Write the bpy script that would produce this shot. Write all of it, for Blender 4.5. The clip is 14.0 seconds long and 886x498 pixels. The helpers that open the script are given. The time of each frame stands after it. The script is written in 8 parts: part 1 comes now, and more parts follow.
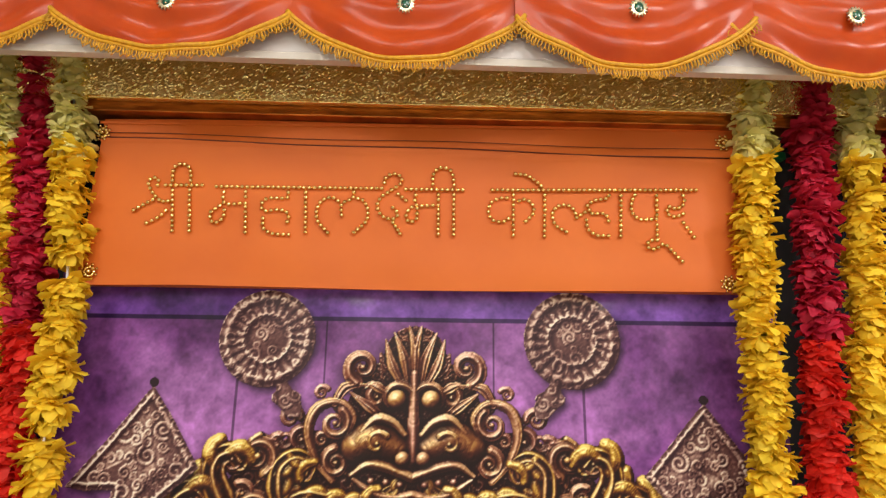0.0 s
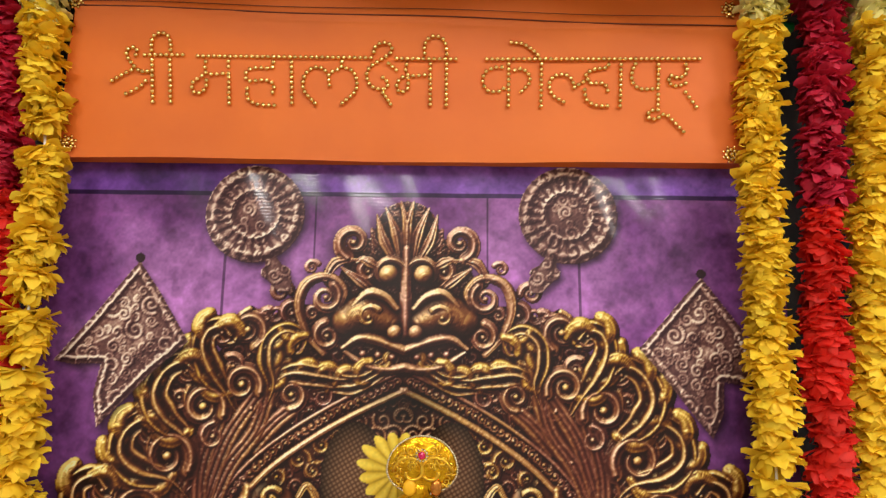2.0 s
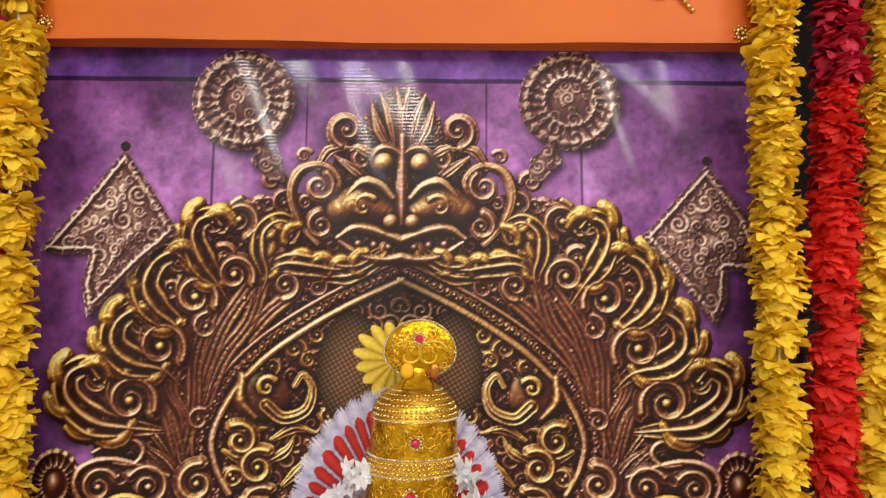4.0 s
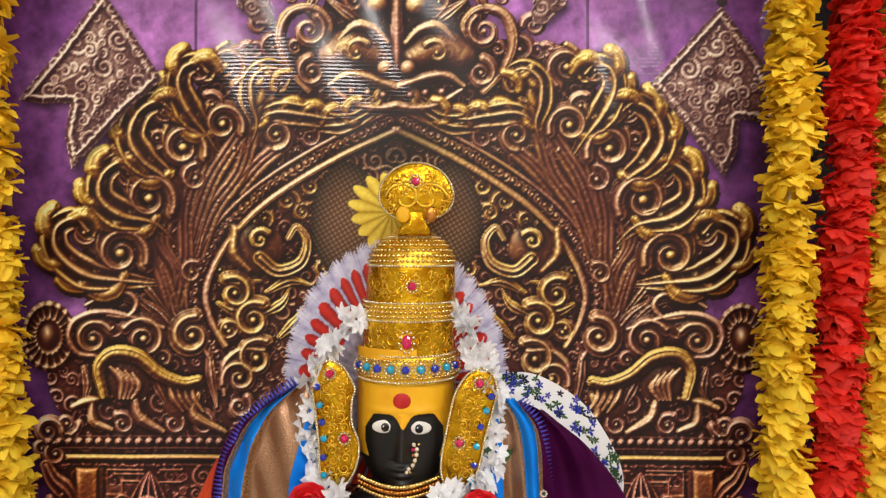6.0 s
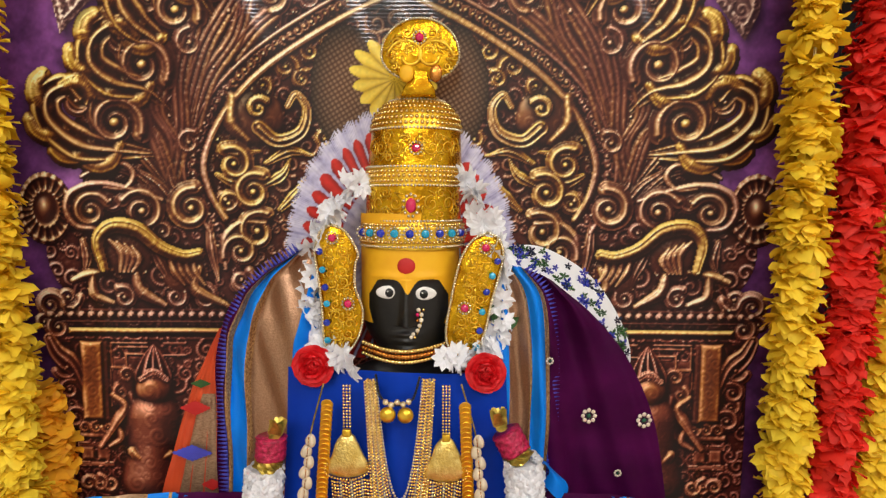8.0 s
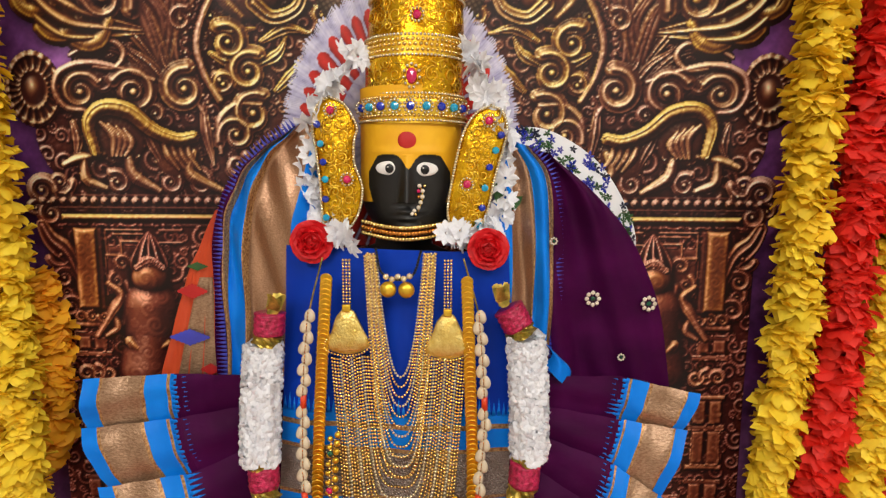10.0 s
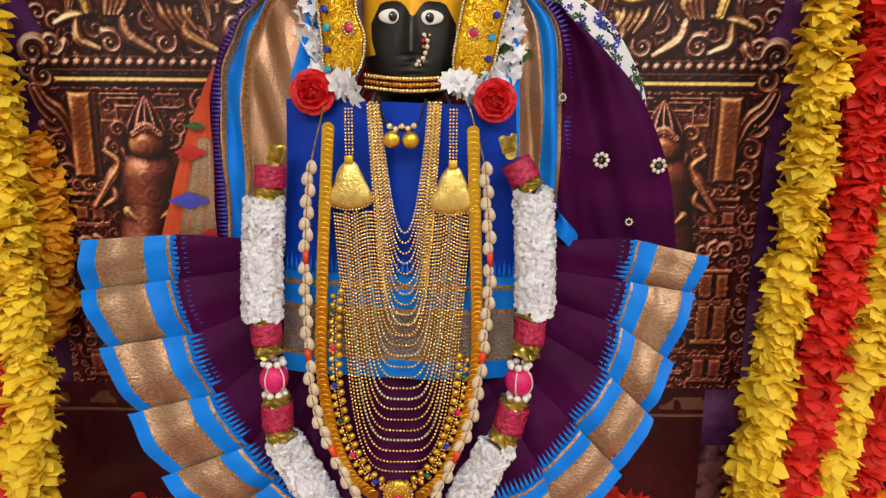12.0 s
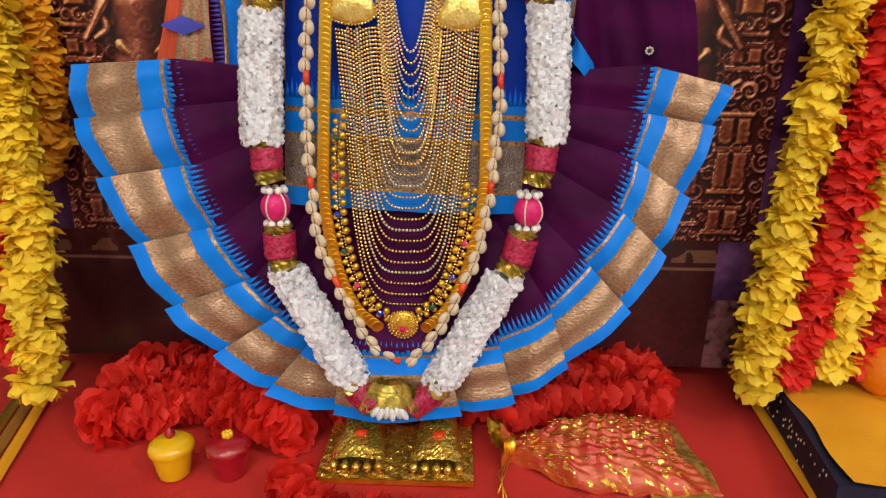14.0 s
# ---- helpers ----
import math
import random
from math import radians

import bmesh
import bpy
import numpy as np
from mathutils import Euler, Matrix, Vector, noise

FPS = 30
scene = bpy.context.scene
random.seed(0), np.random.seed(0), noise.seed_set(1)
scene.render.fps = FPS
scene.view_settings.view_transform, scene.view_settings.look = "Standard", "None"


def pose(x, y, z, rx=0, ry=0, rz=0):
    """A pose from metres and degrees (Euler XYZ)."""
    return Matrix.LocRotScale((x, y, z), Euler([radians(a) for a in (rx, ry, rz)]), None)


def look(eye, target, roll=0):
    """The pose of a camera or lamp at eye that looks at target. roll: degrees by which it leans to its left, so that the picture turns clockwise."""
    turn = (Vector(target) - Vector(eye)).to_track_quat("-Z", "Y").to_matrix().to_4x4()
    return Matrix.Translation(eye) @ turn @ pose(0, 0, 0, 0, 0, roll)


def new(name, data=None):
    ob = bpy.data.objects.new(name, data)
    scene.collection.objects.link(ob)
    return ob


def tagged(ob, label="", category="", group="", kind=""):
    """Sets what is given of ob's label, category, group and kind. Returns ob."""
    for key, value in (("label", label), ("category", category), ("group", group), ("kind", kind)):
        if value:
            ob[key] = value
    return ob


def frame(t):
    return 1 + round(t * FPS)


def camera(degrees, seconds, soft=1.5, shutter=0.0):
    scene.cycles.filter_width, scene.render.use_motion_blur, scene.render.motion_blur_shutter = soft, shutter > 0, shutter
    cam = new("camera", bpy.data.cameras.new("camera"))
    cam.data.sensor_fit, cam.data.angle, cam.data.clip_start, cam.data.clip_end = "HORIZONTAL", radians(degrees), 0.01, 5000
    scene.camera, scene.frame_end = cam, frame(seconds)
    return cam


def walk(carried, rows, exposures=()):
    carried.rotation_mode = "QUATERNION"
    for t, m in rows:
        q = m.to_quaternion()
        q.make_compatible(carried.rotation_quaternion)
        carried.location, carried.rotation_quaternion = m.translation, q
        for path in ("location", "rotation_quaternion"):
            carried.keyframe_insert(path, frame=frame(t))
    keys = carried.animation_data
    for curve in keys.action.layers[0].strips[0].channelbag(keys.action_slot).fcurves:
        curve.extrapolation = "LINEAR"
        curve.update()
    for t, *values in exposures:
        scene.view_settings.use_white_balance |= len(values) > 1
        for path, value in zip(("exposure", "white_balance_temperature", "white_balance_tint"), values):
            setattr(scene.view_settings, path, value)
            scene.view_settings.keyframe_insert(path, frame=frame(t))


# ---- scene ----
cam = camera(73.9, 14.0, soft=1.3)
PATH = [
    (0, (0.035, -0.765, 1.654), (0.031, 1.183, 2.11), 0.8),
    (0.5, (0.039, -0.755, 1.628), (0.035, 1.198, 2.058), 0.7),
    (1, (0.043, -0.746, 1.607), (0.043, 1.217, 1.991), 0.7),
    (1.5, (0.043, -0.735, 1.582), (0.047, 1.235, 1.925), 0.6),
    (2, (0.044, -0.723, 1.556), (0.046, 1.253, 1.867), 0.6),
    (2.2, (0.044, -0.718, 1.545), (0.049, 1.259, 1.848), 0.6),
    (4.5, (0.046, -0.681, 1.45), (0.056, 1.314, 1.583), 0.3),
    (5, (0.048, -0.67, 1.421), (0.053, 1.328, 1.509), 0.3),
    (5.5, (0.05, -0.662, 1.389), (0.054, 1.337, 1.437), 0.2),
    (6, (0.052, -0.66, 1.365), (0.053, 1.34, 1.362), 0.2),
    (6.5, (0.051, -0.654, 1.341), (0.05, 1.346, 1.293), 0.2),
    (7, (0.052, -0.647, 1.315), (0.047, 1.351, 1.231), 0.2),
    (7.5, (0.052, -0.644, 1.294), (0.043, 1.352, 1.17), 0.2),
    (8, (0.052, -0.644, 1.274), (0.037, 1.35, 1.113), 0.2),
    (8.2, (0.052, -0.643, 1.262), (0.037, 1.35, 1.098), 0.3),
    (10.5, (0.05, -0.637, 1.155), (0.037, 1.342, 0.865), 0.3),
    (11, (0.049, -0.636, 1.126), (0.035, 1.339, 0.812), 0.3),
    (11.5, (0.046, -0.638, 1.1), (0.038, 1.333, 0.762), 0.4),
    (12, (0.046, -0.641, 1.072), (0.035, 1.325, 0.703), 0.5),
    (12.5, (0.045, -0.642, 1.047), (0.029, 1.315, 0.633), 0.6),
    (13, (0.047, -0.639, 1.021), (0.031, 1.308, 0.564), 0.8),
    (13.5, (0.051, -0.635, 0.992), (0.022, 1.297, 0.476), 0.8),
    (14, (0.048, -0.643, 0.965), (0.014, 1.274, 0.398), 0.9),
]
walk(cam, [(t, look(eye, target, roll)) for t, eye, target, roll in PATH])

# ---- world and lamps ----
world = bpy.data.worlds.new("room_air")
scene.world = world
world.use_nodes = True
world.node_tree.nodes["Background"].inputs[0].default_value = (1.0, 0.97, 0.93, 1)
world.node_tree.nodes["Background"].inputs[1].default_value = 0.25
scene.view_settings.exposure = -0.95


def area(name, m, w, h, power, color=(1.0, 0.96, 0.925)):
    li = bpy.data.lights.new(name, "AREA")
    li.shape, li.size, li.size_y, li.energy, li.color = "RECTANGLE", w, h, power, color
    ob = new(name, li)
    ob.matrix_world = m
    return ob


area("ceiling_or_fill_light", look((-1.08, -2.9, 2.8), (-0.1, 0, 1.2)), 0.16, 0.5, 31)
area("ceiling_or_fill_light", look((-0.30, -2.9, 2.8), (0.0, 0, 1.2)), 0.16, 0.5, 28)
area("ceiling_or_fill_light", look((1.25, -2.9, 2.8), (0.1, 0, 1.2)), 0.08, 0.5, 14)
# unseen fill added from the right, set clear of the banner's reflections
area("ceiling_or_fill_light", look((1.75, -1.7, 2.8), (0.15, 0, 1.0)), 0.5, 0.5, 46)
area("ceiling_or_fill_light", look((0.3, -1.35, 2.85), (0.05, -0.15, 0.6)), 0.6, 0.6, 17)
# unseen fill added to wash the south wall, whose bounce brightens the shrine
area("ceiling_or_fill_light", look((0.0, -3.1, 2.85), (0.0, -3.9, 1.0)), 2.4, 0.4, 132)

# ---- materials ----


def mat(name, c1, c2=None, scale=40.0, rough=0.6, metal=0.0, bump=0.0, bscale=None, detail=4.0, rnd=0.0, sheen=0.0, coat=0.0, stretch=(1, 1, 1), kind="noise", trans=0.0, spec=0.5, thin=0.0):
    """Two colours mixed by a noise at the thing's own scale, with fine relief and an even change from piece to piece."""
    m = bpy.data.materials.new(name)
    m.use_nodes = True
    nt = m.node_tree
    nd, lk = nt.nodes, nt.links
    b = nd["Principled BSDF"]
    c2 = c2 or tuple(0.75 * v for v in c1)
    co = nd.new("ShaderNodeTexCoord")
    mp = nd.new("ShaderNodeMapping")
    mp.inputs["Scale"].default_value = stretch
    lk.new(co.outputs["Object"], mp.inputs[0])
    n1 = nd.new("ShaderNodeTexNoise")
    n1.inputs["Scale"].default_value, n1.inputs["Detail"].default_value = scale, detail
    lk.new(mp.outputs[0], n1.inputs["Vector"])
    ramp = nd.new("ShaderNodeValToRGB")
    ramp.color_ramp.elements[0].position, ramp.color_ramp.elements[1].position = 0.32, 0.68
    ramp.color_ramp.elements[0].color, ramp.color_ramp.elements[1].color = (*c2, 1), (*c1, 1)
    lk.new(n1.outputs["Fac"], ramp.inputs[0])
    col = ramp.outputs[0]
    if rnd:
        oi = nd.new("ShaderNodeObjectInfo")
        mr = nd.new("ShaderNodeMapRange")
        mr.inputs["To Min"].default_value, mr.inputs["To Max"].default_value = 1 - rnd, 1 + rnd
        lk.new(oi.outputs["Random"], mr.inputs[0])
        hs = nd.new("ShaderNodeHueSaturation")
        lk.new(mr.outputs[0], hs.inputs["Value"])
        lk.new(col, hs.inputs["Color"])
        col = hs.outputs[0]
    lk.new(col, b.inputs["Base Color"])
    b.inputs["Roughness"].default_value, b.inputs["Metallic"].default_value = rough, metal
    b.inputs["Sheen Weight"].default_value, b.inputs["Coat Weight"].default_value = sheen, coat
    b.inputs["Specular IOR Level"].default_value = spec
    b.inputs["Subsurface Weight"].default_value = 0.0
    if trans:
        b.inputs["Transmission Weight"].default_value = trans
    if bump:
        if kind == "noise":
            n2 = nd.new("ShaderNodeTexNoise")
            n2.inputs["Scale"].default_value, n2.inputs["Detail"].default_value = bscale or scale * 4, 3
            out = n2.outputs["Fac"]
        elif kind == "wave":
            n2 = nd.new("ShaderNodeTexWave")
            n2.inputs["Scale"].default_value, n2.inputs["Distortion"].default_value = bscale, 0.6
            n2.bands_direction = "Z"
            out = n2.outputs["Fac"]
        elif kind == "leaf":
            n2 = nd.new("ShaderNodeTexWave")
            n2.inputs["Scale"].default_value, n2.inputs["Distortion"].default_value = bscale, 9.0
            n2.inputs["Detail"].default_value, n2.inputs["Detail Scale"].default_value = 1.0, 1.2
            out = n2.outputs["Fac"]
        else:
            n2 = nd.new("ShaderNodeTexVoronoi")
            n2.inputs["Scale"].default_value = bscale
            out = n2.outputs["Distance"]
        lk.new(mp.outputs[0], n2.inputs["Vector"])
        bp = nd.new("ShaderNodeBump")
        bp.inputs["Strength"].default_value, bp.inputs["Distance"].default_value = min(bump, 1.0), 0.0015
        lk.new(out, bp.inputs["Height"])
        lk.new(bp.outputs[0], b.inputs["Normal"])
    if thin:
        tl, mx = nd.new("ShaderNodeBsdfTranslucent"), nd.new("ShaderNodeMixShader")
        lk.new(col, tl.inputs["Color"])
        mx.inputs[0].default_value = thin
        lk.new(b.outputs[0], mx.inputs[1])
        lk.new(tl.outputs[0], mx.inputs[2])
        lk.new(mx.outputs[0], nd["Material Output"].inputs["Surface"])
    return m


M = {}
M["wall"] = mat("cream_paint", (0.72, 0.68, 0.6), (0.66, 0.61, 0.53), 6, 0.75, bump=0.1, bscale=200)
M["floor"] = mat("floor_tile", (0.5, 0.46, 0.4), (0.42, 0.38, 0.33), 8, 0.35)
M["ceil"] = mat("ceiling_paint", (0.8, 0.79, 0.76), (0.76, 0.75, 0.72), 5, 0.8)
M["curtain"] = mat("navy_curtain", (0.012, 0.012, 0.02), (0.006, 0.006, 0.01), 30, 0.8)
M["white_lam"] = mat("white_laminate", (0.72, 0.69, 0.66), (0.66, 0.62, 0.6), 12, 0.35, bump=0.05, bscale=90)
M["orange_satin"] = mat("orange_satin", (0.58, 0.075, 0.007), (0.46, 0.048, 0.005), 18, 0.3, bump=0.7, bscale=22, spec=0.4)
M["fringe"] = mat("gold_thread", (0.78, 0.42, 0.015), (0.6, 0.27, 0.01), 200, 0.5, bump=0.3, bscale=900)
M["gold_foil"] = mat("pebbled_gold_foil", (0.98, 0.84, 0.38), (0.9, 0.7, 0.22), 60, 0.2, 0.9, bump=0.3, bscale=300, kind="voronoi")
# gold foil tinted orange to stand for the name board's reflection
M["orange_foil"] = mat("orange_foil", (0.62, 0.2, 0.03), (0.3, 0.08, 0.012), 30, 0.3, 0.8, stretch=(1, 1, 6))
M["orange_board"] = mat("orange_cloth", (0.74, 0.165, 0.012), (0.68, 0.14, 0.01), 7, 0.6, bump=0.15, bscale=14)
M["gold_bead"] = mat("gold_bead", (0.9, 0.69, 0.27), (0.78, 0.54, 0.16), 300, 0.22, 1.0)
M["gold"] = mat("gold_metal", (0.92, 0.64, 0.07), (0.74, 0.42, 0.03), 90, 0.28, 0.9, bump=0.2, bscale=300)
M["foil_gold"] = mat("wrinkled_gold_foil", (0.98, 0.72, 0.14), (0.72, 0.42, 0.04), 160, 0.16, 0.85, bump=1.0, bscale=160)
M["gold_chased"] = mat("chased_gold", (0.88, 0.55, 0.022), (0.50, 0.22, 0.005), 60, 0.22, 0.95, bump=0.9, bscale=150)
M["pale_gold"] = mat("stamped_pale_gold", (0.96, 0.78, 0.28), (0.80, 0.56, 0.13), 160, 0.3, 0.85, bump=0.6, bscale=420)
M["silver_bead"] = mat("clear_gold_bead", (0.92, 0.84, 0.60), (0.8, 0.68, 0.4), 300, 0.2, 0.7)
M["copper_bead"] = mat("copper_gold_bead", (0.7, 0.3, 0.06), (0.5, 0.18, 0.03), 300, 0.25, 0.9)
M["marigold"] = mat("marigold_cloth", (1.0, 0.76, 0.045), (1.0, 0.66, 0.025), 40, 0.65, rnd=0.08, bump=0.15, bscale=300, thin=0.2)
M["lemon"] = mat("lemon_cloth", (1.0, 0.78, 0.05), (1.0, 0.70, 0.03), 40, 0.65, rnd=0.06, bump=0.15, bscale=300, thin=0.2)
M["lime"] = mat("pale_yellow_cloth", (0.97, 0.93, 0.42), (0.95, 0.86, 0.28), 40, 0.65, rnd=0.08, thin=0.15)
M["red_flower"] = mat("red_cloth_petal", (0.9, 0.045, 0.025), (0.84, 0.032, 0.02), 40, 0.65, rnd=0.1, thin=0.35)
M["crimson"] = mat("crimson_cloth_petal", (0.66, 0.018, 0.06), (0.54, 0.012, 0.045), 40, 0.65, rnd=0.12, thin=0.2)
M["orange_flower"] = mat("orange_cloth_petal", (0.97, 0.52, 0.02), (0.92, 0.40, 0.012), 40, 0.7, rnd=0.1, thin=0.15)
M["purple_silk"] = mat("purple_silk", (0.066, 0.003, 0.052), (0.038, 0.0015, 0.03), 12, 0.5, bump=0.5, bscale=26, spec=0.06, stretch=(1, 1, 2.2))
M["sky_silk"] = mat("sky_blue_silk", (0.003, 0.25, 0.92), (0.002, 0.19, 0.78), 20, 0.42, bump=0.25, bscale=60, spec=0.2)
M["royal_silk"] = mat("royal_blue_silk", (0.003, 0.05, 0.5), (0.002, 0.032, 0.37), 14, 0.5, bump=0.3, bscale=24, spec=0.15)
M["violet_silk"] = mat("violet_blue_silk", (0.05, 0.06, 0.5), (0.04, 0.04, 0.36), 40, 0.5)
M["zari"] = mat("bronze_zari", (0.47, 0.30, 0.185), (0.31, 0.185, 0.11), 620, 0.34, 0.6, bump=0.5, bscale=520, detail=1.0, stretch=(0.5, 0.5, 1.0))
M["zari_grey"] = mat("silver_zari", (0.3, 0.25, 0.22), (0.22, 0.17, 0.14), 60, 0.4, 0.5, bump=0.9, bscale=500, kind="voronoi")
M["bronze_satin"] = mat("bronze_satin", (0.47, 0.275, 0.165), (0.36, 0.20, 0.115), 620, 0.28, 0.7, bump=0.3, bscale=520, detail=1.0)
M["thread"] = mat("gold_thread_line", (0.64, 0.38, 0.16), (0.2, 0.08, 0.03), 400, 0.4, 0.5)
M["rust_silk"] = mat("rust_orange_silk", (0.68, 0.085, 0.018), (0.54, 0.055, 0.014), 16, 0.5, bump=0.2, bscale=40)
M["statue_black"] = mat("black_stone", (0.006, 0.0055, 0.006), (0.004, 0.004, 0.004), 60, 0.42, bump=0.25, bscale=140, coat=0.08)
M["turmeric"] = mat("turmeric_paint", (0.92, 0.5, 0.008), (0.88, 0.43, 0.006), 30, 0.6, bump=0.15, bscale=150)
M["vermilion"] = mat("vermilion", (0.55, 0.015, 0.012), (0.45, 0.01, 0.01), 60, 0.6)
M["eye_white"] = mat("white_enamel", (0.85, 0.84, 0.8), (0.8, 0.78, 0.75), 60, 0.25)
M["black"] = mat("black_enamel", (0.006, 0.006, 0.006), None, 60, 0.3)
M["white_petal"] = mat("white_cloth_petal", (0.96, 0.97, 1.0), (0.93, 0.95, 1.0), 120, 0.6, thin=0.2)
M["rose"] = mat("red_velvet_petal", (0.78, 0.006, 0.012), (0.6, 0.003, 0.008), 60, 0.55, thin=0.08)
M["magenta"] = mat("magenta_net", (0.62, 0.025, 0.11), (0.22, 0.002, 0.022), 260, 0.4, bump=1.0, bscale=300)
M["hot_pink"] = mat("hot_pink_thread", (0.8, 0.015, 0.2), (0.62, 0.008, 0.14), 200, 0.45, bump=0.3, bscale=600)
M["tinsel"] = mat("green_gold_tinsel", (0.72, 0.5, 0.1), (0.2, 0.18, 0.03), 130, 0.3, 0.8)
M["leaf"] = mat("green_leaf", (0.03, 0.12, 0.02), (0.02, 0.07, 0.015), 80, 0.5)
M["shell"] = mat("cream_shell", (0.72, 0.62, 0.45), (0.58, 0.47, 0.32), 120, 0.25, coat=0.3)
M["coral"] = mat("coral_bead", (0.8, 0.07, 0.01), (0.65, 0.04, 0.01), 100, 0.35)
M["ruby"] = mat("ruby_glass", (0.72, 0.01, 0.13), (0.55, 0.004, 0.08), 60, 0.06, coat=1.0)
M["sapphire"] = mat("blue_glass", (0.01, 0.03, 0.5), (0.0, 0.02, 0.3), 60, 0.06, coat=1.0)
M["aqua"] = mat("aqua_glass", (0.01, 0.40, 0.66), (0.0, 0.28, 0.5), 60, 0.06, coat=1.0)
M["emerald"] = mat("green_glass", (0.005, 0.1, 0.05), (0.0, 0.06, 0.03), 60, 0.06, coat=1.0)
M["pearl"] = mat("pearl", (0.82, 0.74, 0.6), (0.75, 0.64, 0.5), 100, 0.2, coat=0.5)
M["red_cloth"] = mat("red_table_cloth", (0.6, 0.03, 0.02), (0.52, 0.022, 0.016), 14, 0.75, bump=0.3, bscale=700)
M["yellow_pot"] = mat("yellow_lacquer", (0.88, 0.54, 0.006), (0.84, 0.48, 0.005), 40, 0.2, coat=0.6)
M["red_pot"] = mat("maroon_lacquer", (0.42, 0.008, 0.018), (0.34, 0.005, 0.014), 40, 0.15, coat=0.8)
M["saffron_cloth"] = mat("saffron_cloth", (0.85, 0.41, 0.008), (0.8, 0.35, 0.006), 20, 0.75, bump=0.3, bscale=400)
M["navy_brocade"] = mat("navy_brocade", (0.005, 0.010, 0.045), (0.003, 0.006, 0.025), 60, 0.7, bump=0.3, bscale=300)
M["orange_skin"] = mat("orange_rind", (0.85, 0.24, 0.006), (0.8, 0.2, 0.005), 60, 0.45, bump=0.3, bscale=500)
M["seam"] = mat("brown_thread", (0.16, 0.025, 0.008), (0.1, 0.015, 0.006), 100, 0.6)
M["wire"] = mat("black_cable", (0.01, 0.01, 0.01), None, 60, 0.5)
M["green_plastic"] = mat("green_plastic", (0.005, 0.3, 0.1), None, 60, 0.4)
M["ochre_wood"] = mat("ochre_wood", (0.42, 0.2, 0.03), (0.25, 0.1, 0.015), 30, 0.4, stretch=(8, 1, 1))
M["organza"] = mat("gold_flecked_organza", (0.5, 0.02, 0.016), (0.55, 0.12, 0.03), 60, 0.3, 0.15, bump=0.8, bscale=110)
M["brocade"] = mat("gold_brocade", (0.8, 0.55, 0.13), (0.35, 0.16, 0.04), 140, 0.4, 0.6, bump=0.8, bscale=260)

# ---- builders ----


class Geo:
    """Collects vertices and faces of one mesh, with a material to each face."""

    def __init__(self):
        self.v, self.f, self.m, self.mats = [], [], [], []

    def slot(self, key):
        if key not in self.mats:
            self.mats.append(key)
        return self.mats.index(key)

    def add(self, verts, faces, key):
        n, s = len(self.v), self.slot(key)
        self.v.extend([tuple(p) for p in verts])
        self.f.extend([tuple(i + n for i in f) for f in faces])
        self.m.extend([s] * len(faces))
        return self

    def weld(self):
        """Joins vertices that lie on one another."""
        seen, to, vs = {}, [], []
        for p in self.v:
            k = (round(p[0], 6), round(p[1], 6), round(p[2], 6))
            if k not in seen:
                seen[k] = len(vs)
                vs.append(p)
            to.append(seen[k])
        fs, ms = [], []
        for f, m in zip(self.f, self.m):
            g = []
            for i in f:
                if to[i] not in g:
                    g.append(to[i])
            if len(g) > 2:
                fs.append(tuple(g))
                ms.append(m)
        self.v, self.f, self.m = vs, fs, ms
        return self

    def mesh(self, name, smooth=True):
        me = bpy.data.meshes.new(name)
        me.from_pydata(self.v, [], self.f)
        for k in self.mats:
            me.materials.append(M[k])
        me.polygons.foreach_set("material_index", self.m)
        me.polygons.foreach_set("use_smooth", [smooth] * len(self.f))
        me.update()
        return me


def part(name, geo, parent=None, label="", smooth=True, at=None):
    ob = new(name, geo.mesh(name, smooth) if isinstance(geo, Geo) else geo)
    if parent is not None:
        ob.parent = parent
    if at is not None:
        ob.matrix_local = at
    if label:
        ob["label"] = label
    return ob


def thing(name, label, category, group="", kind="", at=(0, 0, 0)):
    ob = new(name)
    ob.location = at
    ob.empty_display_size = 0.02
    return tagged(ob, label, category, group, kind)


def box(x0, x1, y0, y1, z0, z1, bev=0.0):
    bm = bmesh.new()
    bmesh.ops.create_cube(bm, size=1)
    for v in bm.verts:
        v.co = Vector(((x0 + x1) / 2 + v.co.x * (x1 - x0), (y0 + y1) / 2 + v.co.y * (y1 - y0), (z0 + z1) / 2 + v.co.z * (z1 - z0)))
    if bev:
        bmesh.ops.bevel(bm, geom=bm.edges[:], offset=bev, segments=2, affect="EDGES", profile=0.6)
    bm.verts.index_update()
    vs, fs = [tuple(v.co) for v in bm.verts], [tuple(v.index for v in f.verts) for f in bm.faces]
    bm.free()
    return vs, fs


def grid(fn, nu, nv):
    """A sheet of fn(u, v) over the unit square."""
    vs = [fn(i / nu, j / nv) for j in range(nv + 1) for i in range(nu + 1)]
    fs = [(j * (nu + 1) + i, j * (nu + 1) + i + 1, (j + 1) * (nu + 1) + i + 1, (j + 1) * (nu + 1) + i) for j in range(nv) for i in range(nu)]
    return vs, fs


def lathe(profile, n=32, c=(0, 0, 0), sx=1.0, sy=1.0):
    vs, fs = [], []
    k = len(profile)
    for i in range(n):
        a = 2 * math.pi * i / n
        vs += [(c[0] + r * sx * math.cos(a), c[1] + r * sy * math.sin(a), c[2] + z) for r, z in profile]
    for i in range(n):
        for j in range(k - 1):
            a, b = i * k + j, ((i + 1) % n) * k + j
            fs.append((a, b, b + 1, a + 1))
    return vs, fs


